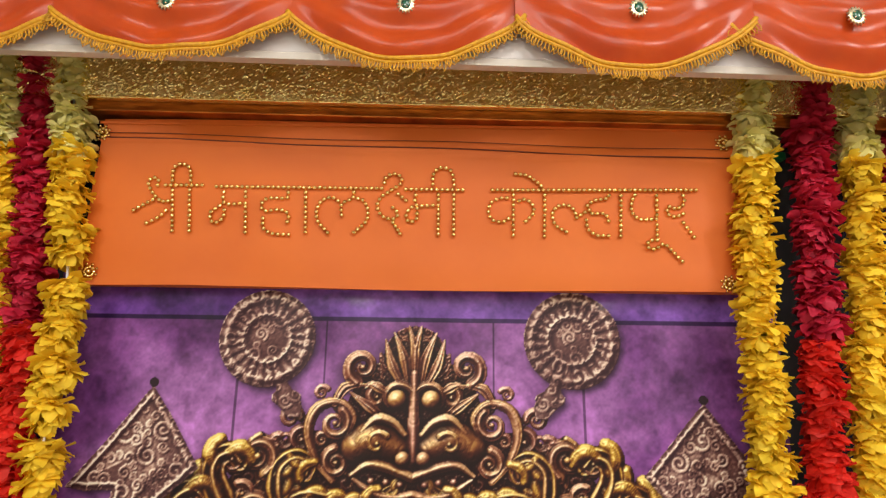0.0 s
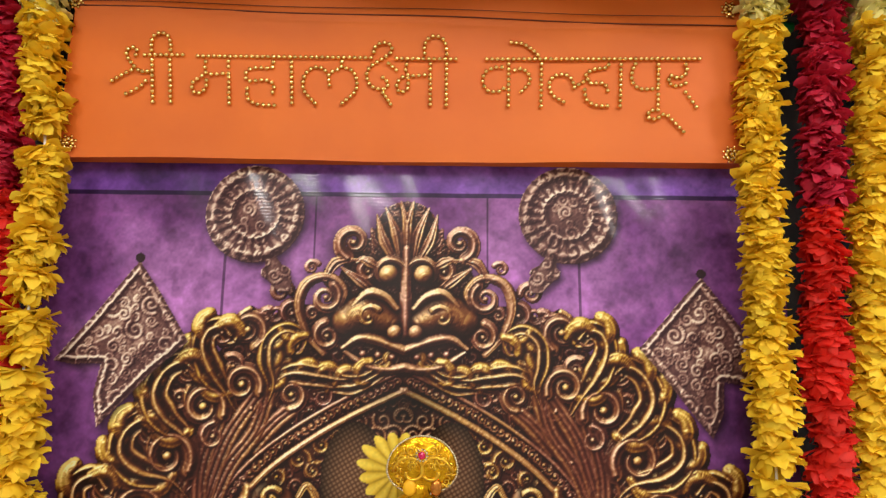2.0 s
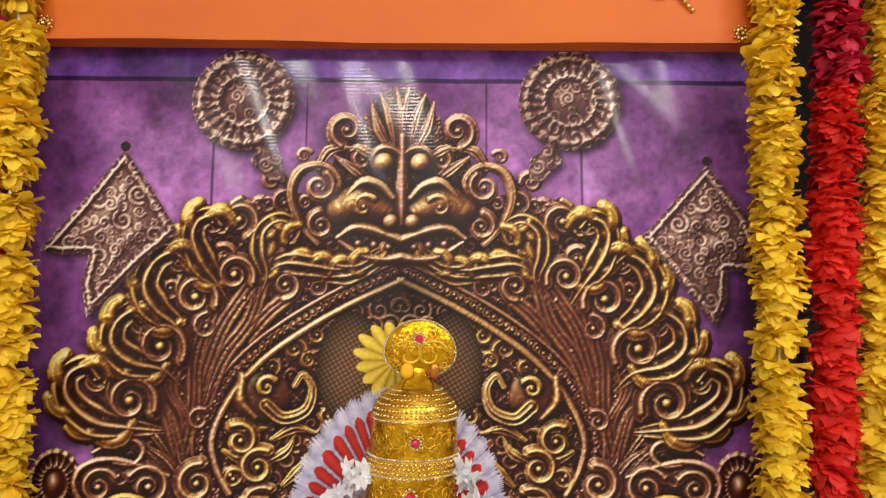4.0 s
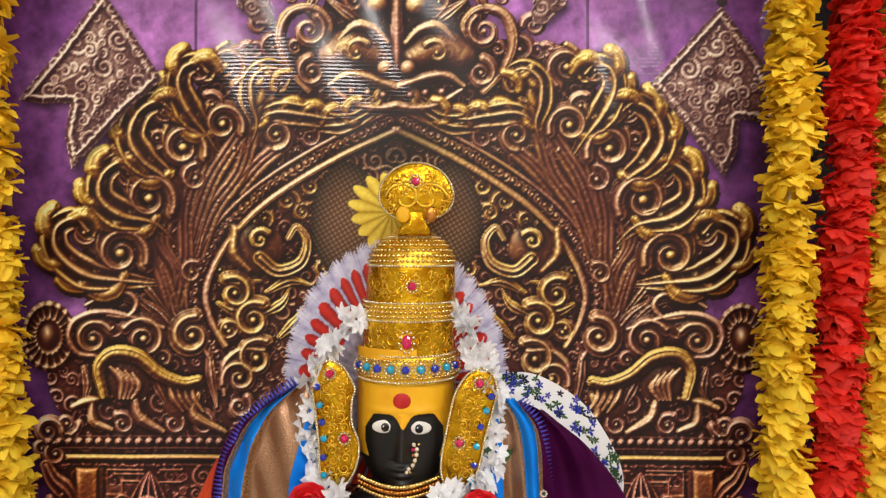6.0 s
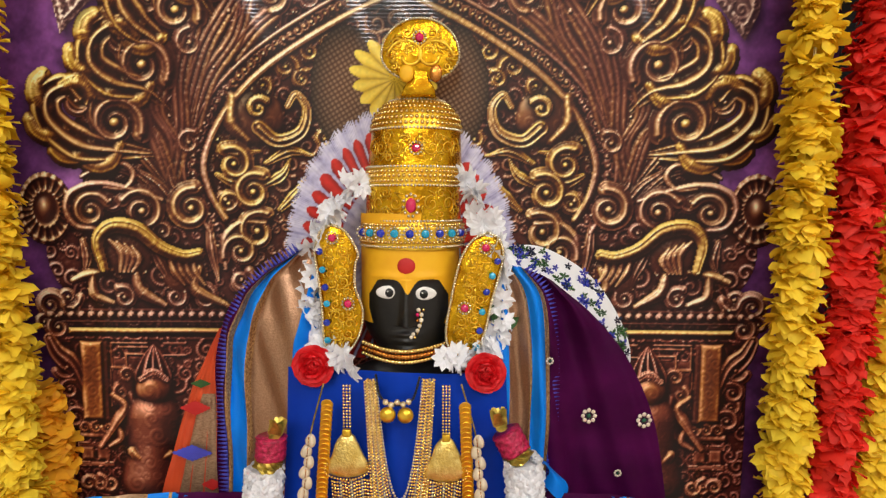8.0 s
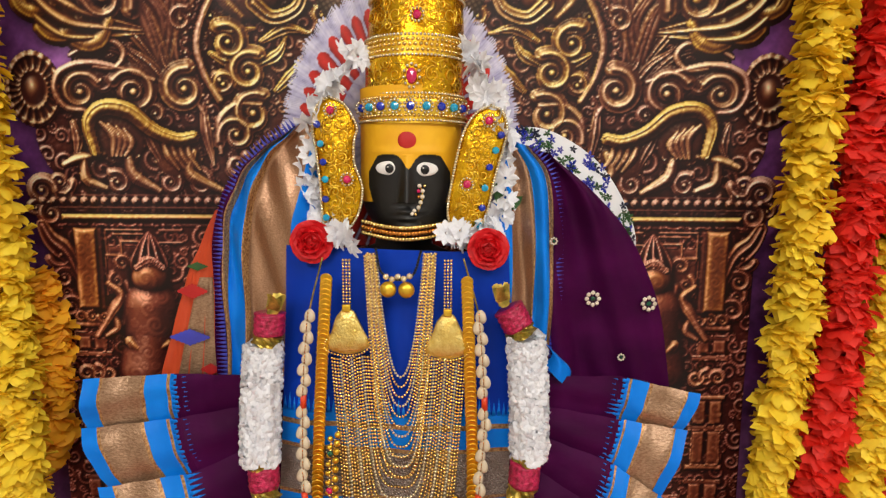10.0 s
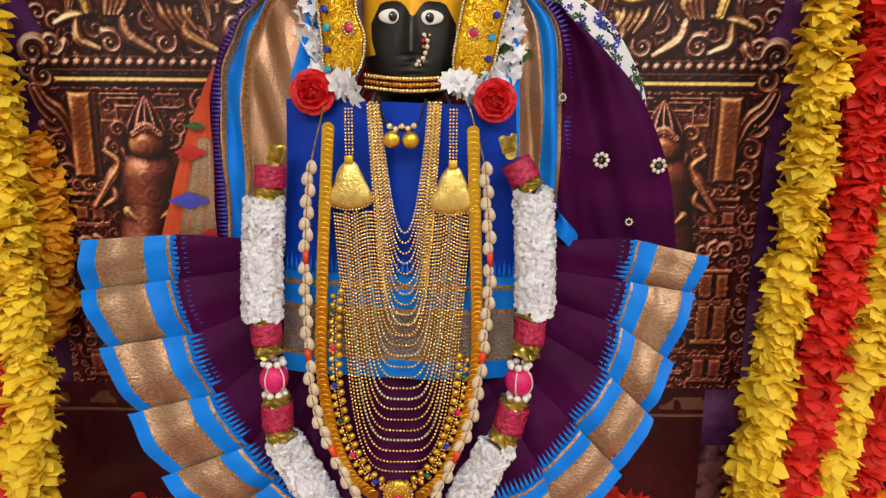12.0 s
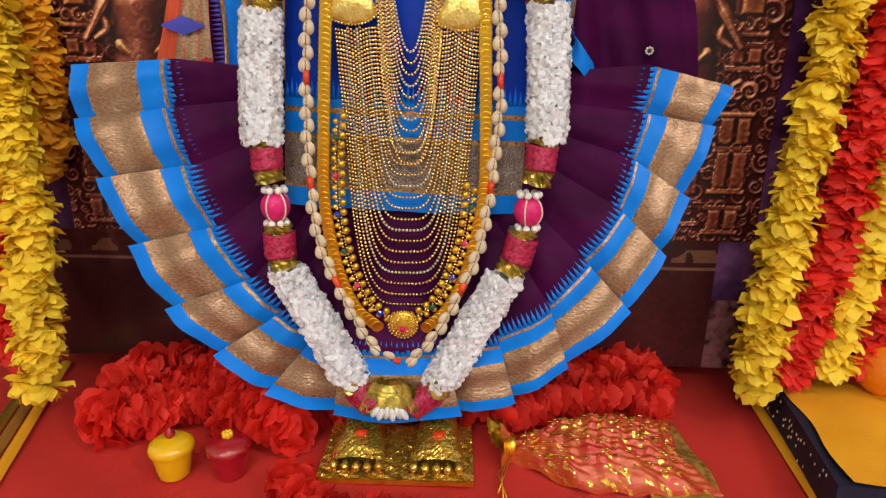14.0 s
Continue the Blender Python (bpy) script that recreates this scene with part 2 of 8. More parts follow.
def smooth_line(pts, n):
    """n + 1 points evenly along a smooth curve through pts."""
    P = np.array(pts, float)
    if len(P) == 2:
        P = np.array([P[0], (P[0] + P[1]) / 2, P[1]])
    Q = np.vstack([2 * P[0] - P[1], P, 2 * P[-1] - P[-2]])
    out = []
    for i in range(1, len(Q) - 2):
        for t in np.linspace(0, 1, 24, endpoint=False):
            a, b, c, d = Q[i - 1 : i + 3]
            out.append(0.5 * (2 * b + (c - a) * t + (2 * a - 5 * b + 4 * c - d) * t * t + (3 * b - a - 3 * c + d) * t**3))
    out.append(P[-1])
    out = np.array(out)
    s = np.concatenate([[0], np.cumsum(np.linalg.norm(np.diff(out, axis=0), axis=1))])
    w = np.linspace(0, s[-1], n + 1)
    return np.stack([np.interp(w, s, out[:, k]) for k in range(out.shape[1])], 1)


def length(pts):
    return float(np.linalg.norm(np.diff(np.array(pts), axis=0), axis=1).sum())


def tube(pts, r, n=8, cap=True):
    P = [Vector(p) for p in pts]
    vs, fs = [], []
    rs = r if hasattr(r, "__len__") else [r] * len(P)
    up = Vector((0, -1, 0.01))
    for i, p in enumerate(P):
        t = (P[min(i + 1, len(P) - 1)] - P[max(i - 1, 0)]).normalized()
        a = t.cross(up).normalized() if abs(t.dot(up)) < 0.98 else t.cross(Vector((1, 0, 0))).normalized()
        b = t.cross(a)
        vs += [p + rs[i] * (math.cos(2 * math.pi * k / n) * a + math.sin(2 * math.pi * k / n) * b) for k in range(n)]
    for i in range(len(P) - 1):
        fs += [(i * n + k, i * n + (k + 1) % n, (i + 1) * n + (k + 1) % n, (i + 1) * n + k) for k in range(n)]
    if cap:
        fs += [tuple(range(n - 1, -1, -1)), tuple(range((len(P) - 1) * n, len(P) * n))]
    return vs, fs


def ball_data(level):
    bm = bmesh.new()
    bmesh.ops.create_icosphere(bm, subdivisions=level, radius=1)
    bm.verts.index_update()
    d = [tuple(v.co) for v in bm.verts], [tuple(v.index for v in f.verts) for f in bm.faces]
    bm.free()
    return d


BALL1, BALL2, BALL3 = ball_data(1), ball_data(2), ball_data(3)


def ball(c, r, data=BALL1):
    rx, ry, rz = r if hasattr(r, "__len__") else (r, r, r)
    return [(c[0] + x * rx, c[1] + y * ry, c[2] + z * rz) for x, y, z in data[0]], data[1]


def turned(vf, m):
    return [tuple(m @ Vector(v)) for v in vf[0]], vf[1]


def slab(outline, y, thick, bulge=0.0):
    """A plate of that outline in x and z, whose front lies at y, domed forwards by bulge."""
    P = [Vector((x, 0, z)) for x, z in outline]
    c = sum(P, Vector()) / len(P)
    n, rings = len(P), (1.0, 0.96, 0.75, 0.45)
    vs = [(p.x, y + thick, p.z) for p in P]
    for k, s in enumerate(rings):
        q = y + (0.0 if k else 0.3 * thick) - bulge * (1 - s * s)
        vs += [tuple(c + (p - c) * s + Vector((0, q, 0))) for p in P]
    vs.append((c.x, y - bulge, c.z))
    fs = [(k * n + i, k * n + (i + 1) % n, (k + 1) * n + (i + 1) % n, (k + 1) * n + i) for k in range(len(rings)) for i in range(n)]
    fs += [(len(rings) * n + i, len(rings) * n + (i + 1) % n, len(vs) - 1) for i in range(n)]
    fs.append(tuple(range(n - 1, -1, -1)))
    return vs, fs

# ---- the room ----
def plain(name, b, key, label, category, bev=0.0):
    return tagged(part(name, Geo().add(*box(*b, bev), key), smooth=False), label, category, kind="structure")


plain("floor", (-2.5, 2.5, -4.0, 0.4, -0.1, 0.0), "floor", "beige tiled floor of the hall", "floor")
plain("ceiling", (-2.5, 2.5, -4.0, 0.4, 2.9, 3.0), "ceil", "white painted ceiling of the hall", "ceiling")
plain("wall_north", (-2.5, 2.5, 0.3, 0.4, 0, 2.9), "wall", "cream wall behind the shrine", "wall")
plain("wall_south", (-2.5, 2.5, -4.1, -4.0, 0, 2.9), "wall", "cream wall facing the shrine", "wall")
plain("wall_west", (-2.6, -2.5, -4.1, 0.4, 0, 2.9), "wall", "cream side wall of the hall", "wall")
plain("wall_east", (2.5, 2.6, -4.1, 0.4, 0, 2.9), "wall", "cream side wall of the hall", "wall")


def fold_sheet(x0, x1, z0, z1, y, amp, waves, key):
    return Geo().add(*grid(lambda u, v: (x0 + (x1 - x0) * u, y + amp * math.sin(u * waves * 6.283) + 0.4 * amp * math.sin(u * waves * 15 + 2), z0 + (z1 - z0) * v), 120, 6), key)


tagged(part("backdrop_curtain", fold_sheet(-0.95, 0.95, 0.2, 2.3, 0.085, 0.012, 14, "curtain")), "black curtain hanging behind the printed banner", "curtain", kind="structure")
TOP = 0.60

# ---- the printed banner ----
STEP = 0.00115
HALF, ZLOW, ZHIGH = 0.4675, 0.634, 1.81
gx = np.arange(-HALF, HALF + STEP / 2, STEP)
gz = np.arange(ZLOW, ZHIGH, STEP)
X, Z = np.meshgrid(gx, gz)
NZ, NX = X.shape
rng = np.random.default_rng(4)


def vnoise(scale, octaves=3, seed=1, sx=1.0):
    """Smooth noise over the banner; scale is cells to the metre."""
    out, amp, tot = np.zeros_like(X), 1.0, 0.0
    for o in range(octaves):
        r = np.random.default_rng(seed * 31 + o)
        s = scale * 2**o
        a, b = (X + HALF) * s * sx, (Z - ZLOW) * s
        g = r.random((int(b.max()) + 3, int(a.max()) + 3))
        i, j = b.astype(int), a.astype(int)
        fb, fa = b - i, a - j
        fb, fa = fb * fb * (3 - 2 * fb), fa * fa * (3 - 2 * fa)
        out += amp * ((g[i, j] * (1 - fa) + g[i, j + 1] * fa) * (1 - fb) + (g[i + 1, j] * (1 - fa) + g[i + 1, j + 1] * fa) * fb)
        tot += amp
        amp *= 0.5
    return out / tot


HT = np.full_like(X, -1.0)
GILT = np.zeros_like(X)


FIL = np.zeros_like(X)


def tracery(x, z, R, start, turns, w, way):
    """One fine curl of the chased ground."""
    n = int(turns * 2 * math.pi * R * 0.6 / 0.0019) + 3
    t = np.linspace(0, 1, n)
    a = start + way * t * turns * 2 * math.pi
    for x_, z_, r in zip(x + R * (1 - 0.85 * t) * np.cos(a), z + R * (1 - 0.85 * t) * np.sin(a), w * (1 - 0.35 * t)):
        i0, i1 = max(int((z_ - r - ZLOW) / STEP), 0), int((z_ + r - ZLOW) / STEP) + 2
        j0, j1 = max(int((x_ - r + HALF) / STEP), 0), int((x_ + r + HALF) / STEP) + 2
        if i1 <= i0 or j1 <= j0 or i0 >= NZ or j0 >= NX:
            continue
        d = (X[i0:i1, j0:j1] - x_) ** 2 + (Z[i0:i1, j0:j1] - z_) ** 2
        FIL[i0:i1, j0:j1] = np.maximum(FIL[i0:i1, j0:j1], np.sqrt(np.maximum(r * r - d, 0)))


def stamp(pts, w, lift=0.0, gilt=0.0, flat=1.0):
    """Raised stroke along pts, round in section, in the drawing of the print."""
    ws = w if hasattr(w, "__len__") else [w] * len(pts)
    for (x, z), r in zip(pts, ws):
        i0, i1 = int((z - r - ZLOW) / STEP), int((z + r - ZLOW) / STEP) + 2
        j0, j1 = int((x - r + HALF) / STEP), int((x + r + HALF) / STEP) + 2
        i0, j0 = max(i0, 0), max(j0, 0)
        if i1 <= i0 or j1 <= j0 or i0 >= NZ or j0 >= NX:
            continue
        d = (X[i0:i1, j0:j1] - x) ** 2 + (Z[i0:i1, j0:j1] - z) ** 2
        h = np.where(d < r * r, lift + flat * np.sqrt(np.maximum(r * r - d, 0)), -1)
        up = h > HT[i0:i1, j0:j1]
        HT[i0:i1, j0:j1] = np.where(up, h, HT[i0:i1, j0:j1])
        GILT[i0:i1, j0:j1] = np.where(up, gilt, GILT[i0:i1, j0:j1])


def spiral(cx, cz, R, start, turns, w0, lift=0.0, gilt=0.0, way=1, dot=True):
    n = int(turns * 2 * math.pi * R * 0.6 / 0.0016)
    t = np.linspace(0, 1, n)
    a = math.radians(start) + way * t * turns * 2 * math.pi
    r = R * (1 - 0.86 * t**0.8)
    stamp(np.stack([cx + r * np.cos(a), cz + r * np.sin(a)], 1), w0 * (1 - 0.5 * t), lift, gilt)
    if dot:
        stamp([(cx, cz)], [w0 * 0.9], lift + 0.002, gilt + 0.2)


# the silhouette of the arch, filled with low relief
CX, CZ = 0.0, 1.36
ang = np.degrees(np.arctan2(Z - CZ, -np.abs(X)))
ang = np.where(ang < 0, ang + 360, ang)
rad = np.hypot(X, Z - CZ)
rim = 0.250 + 0.09 * np.clip((ang - 112) / 68, 0, 1) + 0.012 * np.abs(np.sin(np.radians(ang) * 11.5))
arch = (rad < rim) & (Z > 1.16)
crest = (((X / 0.085) ** 2 + ((Z - 1.62) / 0.07) ** 2) < 1) | (((X / 0.04) ** 2 + ((Z - 1.69) / 0.04) ** 2) < 1)
seat = (np.abs(X) < 0.385) & (Z < 1.165) & (Z > 0.79)
wing = ((np.abs(X) - 0.30) / 0.09) ** 2 + ((Z - 1.22) / 0.075) ** 2 < 1
body = arch | crest | seat | wing
HT[body] = 0.0

# fine curls of the chased ground
rs = random.Random(21)
spots = []
for _ in range(9000):
    x, z = rs.uniform(-0.465, 0.004), rs.uniform(0.79, 1.79)
    R = rs.choice((0.005, 0.007, 0.009, 0.012))
    if (z > 1.4 or body[min(int((z - ZLOW) / STEP), NZ - 1), max(0, int((x + HALF) / STEP))]) and all((x - a) ** 2 + (z - b) ** 2 > (0.72 * (R + r)) ** 2 for a, b, r in spots):
        spots.append((x, z, R))
        tracery(x, z, R, rs.uniform(0, 6.3), rs.uniform(1.1, 1.6), 0.0016 + 0.10 * R, rs.choice((-1, 1)))
FIL = np.maximum(FIL, FIL[:, ::-1])


def blade(pts, w, gilt=0.5, lift=0.003, taper=(0.4, 1.0, 0.3), ridges=2.0, lip=0.0):
    """A swelling stroke whose section is domed, with ridges along it and a rolled lip on one side."""
    n = max(14, int(length(pts) / 0.0022))
    P = smooth_line(pts, n)
    t = np.linspace(0, 1, n + 1)
    ww = w * np.interp(t, [0, 0.45, 1], taper)
    i0, i1 = max(int((P[:, 1].min() - w - ZLOW) / STEP), 0), int((P[:, 1].max() + w - ZLOW) / STEP) + 2
    j0, j1 = max(int((P[:, 0].min() - w + HALF) / STEP), 0), int((P[:, 0].max() + w + HALF) / STEP) + 2
    xs, zs_ = X[i0:i1, j0:j1], Z[i0:i1, j0:j1]
    if xs.size == 0:
        return
    best, kk = np.full(xs.shape, 9.0), np.zeros(xs.shape, int)
    for k in range(n + 1):
        d = ((xs - P[k, 0]) ** 2 + (zs_ - P[k, 1]) ** 2) / ww[k] ** 2
        up = d < best
        best, kk = np.where(up, d, best), np.where(up, k, kk)
    T = np.gradient(P, axis=0)
    T /= np.maximum(np.linalg.norm(T, axis=1), 1e-9)[:, None]
    side = np.sign((xs - P[kk, 0]) * -T[kk, 1] + (zs_ - P[kk, 1]) * T[kk, 0])
    q = side * np.sqrt(best)
    dome = np.sqrt(np.maximum(1 - q * q, 0))
    h = lift + ww[kk] * (0.54 * dome + 0.24 * np.cos(q * math.pi * ridges) * dome + lip * np.exp(-(((q - 0.62) / 0.2) ** 2)) * dome)
    h = np.where(best < 1, h, -1)
    up = h > HT[i0:i1, j0:j1]
    HT[i0:i1, j0:j1] = np.where(up, h, HT[i0:i1, j0:j1])
    GILT[i0:i1, j0:j1] = np.where(up, gilt + 0.35 * np.clip(q, 0, 1) * (lip > 0), GILT[i0:i1, j0:j1])


def curl(eye, R, start, way=1, turns=1.35, w=0.008, gilt=0.5, lift=0.004):
    """A rolled volute with a boss at its eye."""
    R, w = R * 1.14, w * 1.3
    t = np.linspace(0, 1, 26)
    a = math.radians(start) + way * t * turns * 2 * math.pi
    r = R * (1 - 0.78 * t ** 0.85)
    blade([(eye[0] + p * math.cos(b), eye[1] + p * math.sin(b)) for p, b in zip(r, a)], w, gilt, lift, (1.0, 0.85, 0.35), 1.5, 0.25 * (way > 0))
    stamp([eye], [R * 0.17], lift + 0.004, gilt + 0.25)


def frond(pts, w, gilt, lobes=4, way=1, lift=0.004):
    """An acanthus leaf: a fluted spine, with lobes that break off along one side."""
    w *= 1.4
    P = smooth_line(pts, 60)
    T = np.gradient(P, axis=0)
    T /= np.linalg.norm(T, axis=1)[:, None]
    N_ = np.stack([-T[:, 1], T[:, 0]], 1) * way
    for k in range(lobes):
        i = int(16 + 40 * k / max(lobes - 1, 1))
        s = w * (1.15 - 0.25 * k / lobes)
        p = P[i] - N_[i] * w * 0.3 - T[i] * w * 0.5
        path = [tuple(p), tuple(p + (N_[i] * 0.75 + T[i] * 0.35) * s), tuple(p + (N_[i] * 1.08 + T[i] * 1.0) * s), tuple(p + (N_[i] * 0.95 + T[i] * 1.55) * s)]
        blade(path, w * 0.74, gilt + 0.2, lift + 0.0008 * k - 0.001, (0.7, 1.0, 0.75), 0.8, 0.2)
    blade(pts, w * 1.15, gilt - 0.1, lift - 0.001, (0.12, 1.0, 0.6), 2.2, 0.3)


def scrolled(stem, eye, R, start, leaf, w, gilt, way=1, turn_=1):
    """One branch of the arch: ridged stem, rolled volute and the big leaf folded over its outer side."""
    for q in (-0.0062, 0.0, 0.0062):
        blade([(x + q, z - 0.4 * q) for x, z in stem], 0.0060, 0.35 + 40 * max(q, 0), 0.003, (0.6, 1.0, 0.9), 0.7)
    frond(leaf, w, gilt, 5, way)
    curl(eye, R, start, turn_, 1.5, R * 0.34, 0.45, 0.005)
    curl(eye, R * 1.12, start + 150, turn_, 0.45, R * 0.16, 0.7, 0.006)


# leaves and curls that crowd the ground between the branches
rd = random.Random(5)
taken = []
for _ in range(2600):
    a, r = rd.uniform(92, 192), rd.uniform(0.17, 0.345)
    x, z = CX + r * math.cos(math.radians(a)), CZ + r * math.sin(math.radians(a))
    R = rd.choice((0.010, 0.012, 0.015))
    if z < 1.17 or not body[int((z - ZLOW) / STEP), max(0, int((x + HALF) / STEP))] or any((x - p) ** 2 + (z - q) ** 2 < (0.85 * (R + o)) ** 2 for p, q, o in taken):
        continue
    taken.append((x, z, R))
    if rd.random() < 0.5:
        curl((x, z), R, rd.uniform(0, 360), rd.choice((-1, 1)), 1.4, R * 0.36, rd.uniform(0.0, 0.35), rd.uniform(-0.003, 0.0))
    for _ in range(2):
        b = math.radians(a + rd.uniform(-60, 60))
        c, d = np.array([math.cos(b), math.sin(b)]), np.array([-math.sin(b), math.cos(b)]) * rd.choice((-1, 1))
        p = np.array([x, z]) - c * R
        blade([tuple(p), tuple(p + c * R * 1.3 + d * R * 0.3), tuple(p + c * R * 2.3 + d * R * 1.1)], R * 0.62, rd.uniform(0.0, 0.55), rd.uniform(-0.004, 0.0), (0.6, 1.0, 0.35), 2.0, 0.35)

ROOT = (-0.2480, 1.2922)
# six branches on either side, from the lowest up
scrolled([ROOT, (-0.2610, 1.3332), (-0.2713, 1.3522), (-0.2863, 1.3585)], (-0.3081, 1.3572), 0.027, -20, [(-0.2606, 1.3237), (-0.3024, 1.3267), (-0.3475, 1.3328), (-0.3788, 1.3581), (-0.3814, 1.3849), (-0.3600, 1.3966), (-0.3452, 1.3825)], 0.0135, 0.75, 1)
scrolled([ROOT, (-0.2417, 1.3333), (-0.2623, 1.3714), (-0.2521, 1.4099)], (-0.2770, 1.4188), 0.027, -30, [(-0.2428, 1.3651), (-0.2695, 1.3906), (-0.3085, 1.4000), (-0.3313, 1.4192), (-0.3298, 1.4451), (-0.3097, 1.4601), (-0.2962, 1.4472)], 0.0135, 0.85, 1)
scrolled([ROOT, (-0.2357, 1.3460), (-0.2344, 1.4036), (-0.2188, 1.4619)], (-0.2388, 1.4761), 0.023, -20, [(-0.2316, 1.4165), (-0.2584, 1.4422), (-0.2851, 1.4616), (-0.2991, 1.4876), (-0.2897, 1.5152), (-0.2680, 1.5284), (-0.2533, 1.5193)], 0.014, 0.9, 1)
scrolled([(-0.2383, 1.3270), (-0.2230, 1.3908), (-0.2052, 1.4425), (-0.1753, 1.4883)], (-0.1940, 1.5026), 0.021, -20, [(-0.1941, 1.4620), (-0.2111, 1.4881), (-0.2336, 1.5174), (-0.2450, 1.5457), (-0.2391, 1.5657), (-0.2222, 1.5711), (-0.2114, 1.5605)], 0.0125, 0.95, 1)
scrolled([(-0.2289, 1.3333), (-0.2053, 1.4037), (-0.1742, 1.4491), (-0.1611, 1.4949)], (-0.1906, 1.5673), 0.020, -60, [(-0.1669, 1.4687), (-0.1561, 1.5015), (-0.1620, 1.5277), (-0.1613, 1.5529), (-0.1445, 1.5662), (-0.1273, 1.5597), (-0.1296, 1.5464)], 0.0105, 0.95, -1, 1)
scrolled([(-0.1801, 1.4264), (-0.1549, 1.4557), (-0.1358, 1.4721)], (-0.1343, 1.4911), 0.015, -90, [(-0.1489, 1.4753), (-0.1561, 1.5015), (-0.1368, 1.5160), (-0.1040, 1.5136), (-0.0712, 1.5098), (-0.0419, 1.5205)], 0.0100, 0.8, 1, 1)
frond([(-0.1167, 1.4951), (-0.0841, 1.5006), (-0.0580, 1.5033), (-0.0288, 1.5186), (-0.0126, 1.5352)], 0.0075, 0.85, 3, 1)
frond([(-0.1057, 1.5314), (-0.0911, 1.5229), (-0.0713, 1.5138), (-0.0484, 1.5152), (-0.0269, 1.5299)], 0.0075, 0.95, 3, -1, 0.006)
# smaller curls that fill the gaps between the branches
for p, r, s, wy in (((-0.3496, 1.3806), 0.013, 0, -1), ((-0.3007, 1.4472), 0.015, 20, -1), ((-0.2611, 1.5179), 0.013, 30, -1), ((-0.2220, 1.5638), 0.012, 0, -1), ((-0.1343, 1.5497), 0.016, 200, -1), ((-0.2247, 1.4424), 0.014, 90, 1), ((-0.2057, 1.5242), 0.012, 120, -1), ((-0.2290, 1.3365), 0.012, 60, 1), ((-0.2678, 1.4864), 0.012, 200, 1)):
    curl(p, r, s, wy, 1.4, r * 0.36, 0.3, 0.005)
for p, r, s, wy in (((-0.3068, 1.3891), 0.012, 10, 1), ((-0.3219, 1.3329), 0.010, 90, -1), ((-0.2492, 1.3651), 0.010, 180, 1), ((-0.1814, 1.4751), 0.012, 40, -1), ((-0.1679, 1.5807), 0.011, 80, 1), ((-0.1992, 1.4167), 0.010, 0, 1), ((-0.3328, 1.3647), 0.010, 120, 1), ((-0.2956, 1.4811), 0.010, 300, 1), ((-0.0970, 1.4887), 0.010, 30, -1), ((-0.1068, 1.4919), 0.008, 100, 1)):
    curl(p, r, s, wy, 1.4, r * 0.38, 0.1, 0.003)
# long narrow leaves between the stems
for a, b, c in (((-0.2484, 1.3048), (-0.2685, 1.3650), (-0.2630, 1.3906)), ((-0.2379, 1.3143), (-0.2419, 1.3779), (-0.2316, 1.4165)), ((-0.2286, 1.3238), (-0.2127, 1.3909), (-0.1996, 1.4296)), ((-0.2530, 1.2890), (-0.2851, 1.3268), (-0.3151, 1.3235)), ((-0.2589, 1.2764), (-0.2919, 1.3046), (-0.3304, 1.3076)), ((-0.2222, 1.3652), (-0.1898, 1.4264), (-0.1556, 1.4818)), ((-0.1749, 1.4752), (-0.1680, 1.5080), (-0.1765, 1.5343)), ((-0.1492, 1.4884), (-0.1369, 1.5213), (-0.1109, 1.5280)), ((-0.2374, 1.4945), (-0.2107, 1.4750), (-0.2004, 1.4555)), ((-0.3114, 1.3904), (-0.2788, 1.3809), (-0.2539, 1.3523)), ((-0.2751, 1.4551), (-0.2452, 1.4358), (-0.2342, 1.3972))):
    blade([a, b, c], 0.0075, 0.35, 0.002, (0.5, 1.0, 0.2), 2.0, 0.3)
# plain bosses, brows and a scalloped lip on the crest
blade([(-0.0711, 1.5800), (-0.0462, 1.5882), (-0.0183, 1.5763)], 0.0255, 0.75, 0.004, (0.75, 1.0, 0.7), 0.6)
curl((-0.0448, 1.5842), 0.013, 40, 1, 1.0, 0.0035, 0.8, 0.021)
blade([(-0.0648, 1.5981), (-0.0465, 1.6136), (-0.0253, 1.6097), (-0.0106, 1.5951)], 0.007, 0.6, 0.014, (0.4, 1.0, 0.5), 1.0)
stamp([(-0.0217, 1.6373)], [0.0125], 0.010, 0.7)
curl((-0.0217, 1.6373), 0.0215, 0, 1, 1.0, 0.0045, 0.4, 0.008)
blade([(0.0000, 1.6692), (0.0000, 1.6219), (0.0000, 1.5651)], 0.0085, 0.25, 0.009, (0.6, 0.8, 1.4), 1.0)
stamp([(-0.0129, 1.5664)], [0.0095], 0.016, 0.6)
blade([(-0.0758, 1.5468), (-0.0556, 1.5588), (-0.0325, 1.5563), (0.0000, 1.5445)], 0.0070, 0.55, 0.012, (0.4, 1.0, 0.9), 1.0)
blade([(-0.0731, 1.5428), (-0.0453, 1.5258), (-0.0190, 1.5220), (0.0000, 1.5247)], 0.0062, 0.4, 0.008, (0.4, 1.0, 1.0), 1.0)
for p in ((-0.0507, 1.5403), (-0.0323, 1.5391), (-0.0152, 1.5365)):
    stamp([p], [0.0045], 0.007, 0.2)
blade([(-0.0980, 1.5400), (-0.1195, 1.5644), (-0.1308, 1.5977), (-0.1208, 1.6259), (-0.0945, 1.6335), (-0.0757, 1.6161), (-0.0819, 1.5946)], 0.0078, 0.45, 0.005, (0.6, 1.0, 0.6), 1.0, 0.4)
curl((-0.0980, 1.6079), 0.0165, 60, -1, 1.4, 0.0055, 0.4, 0.006)
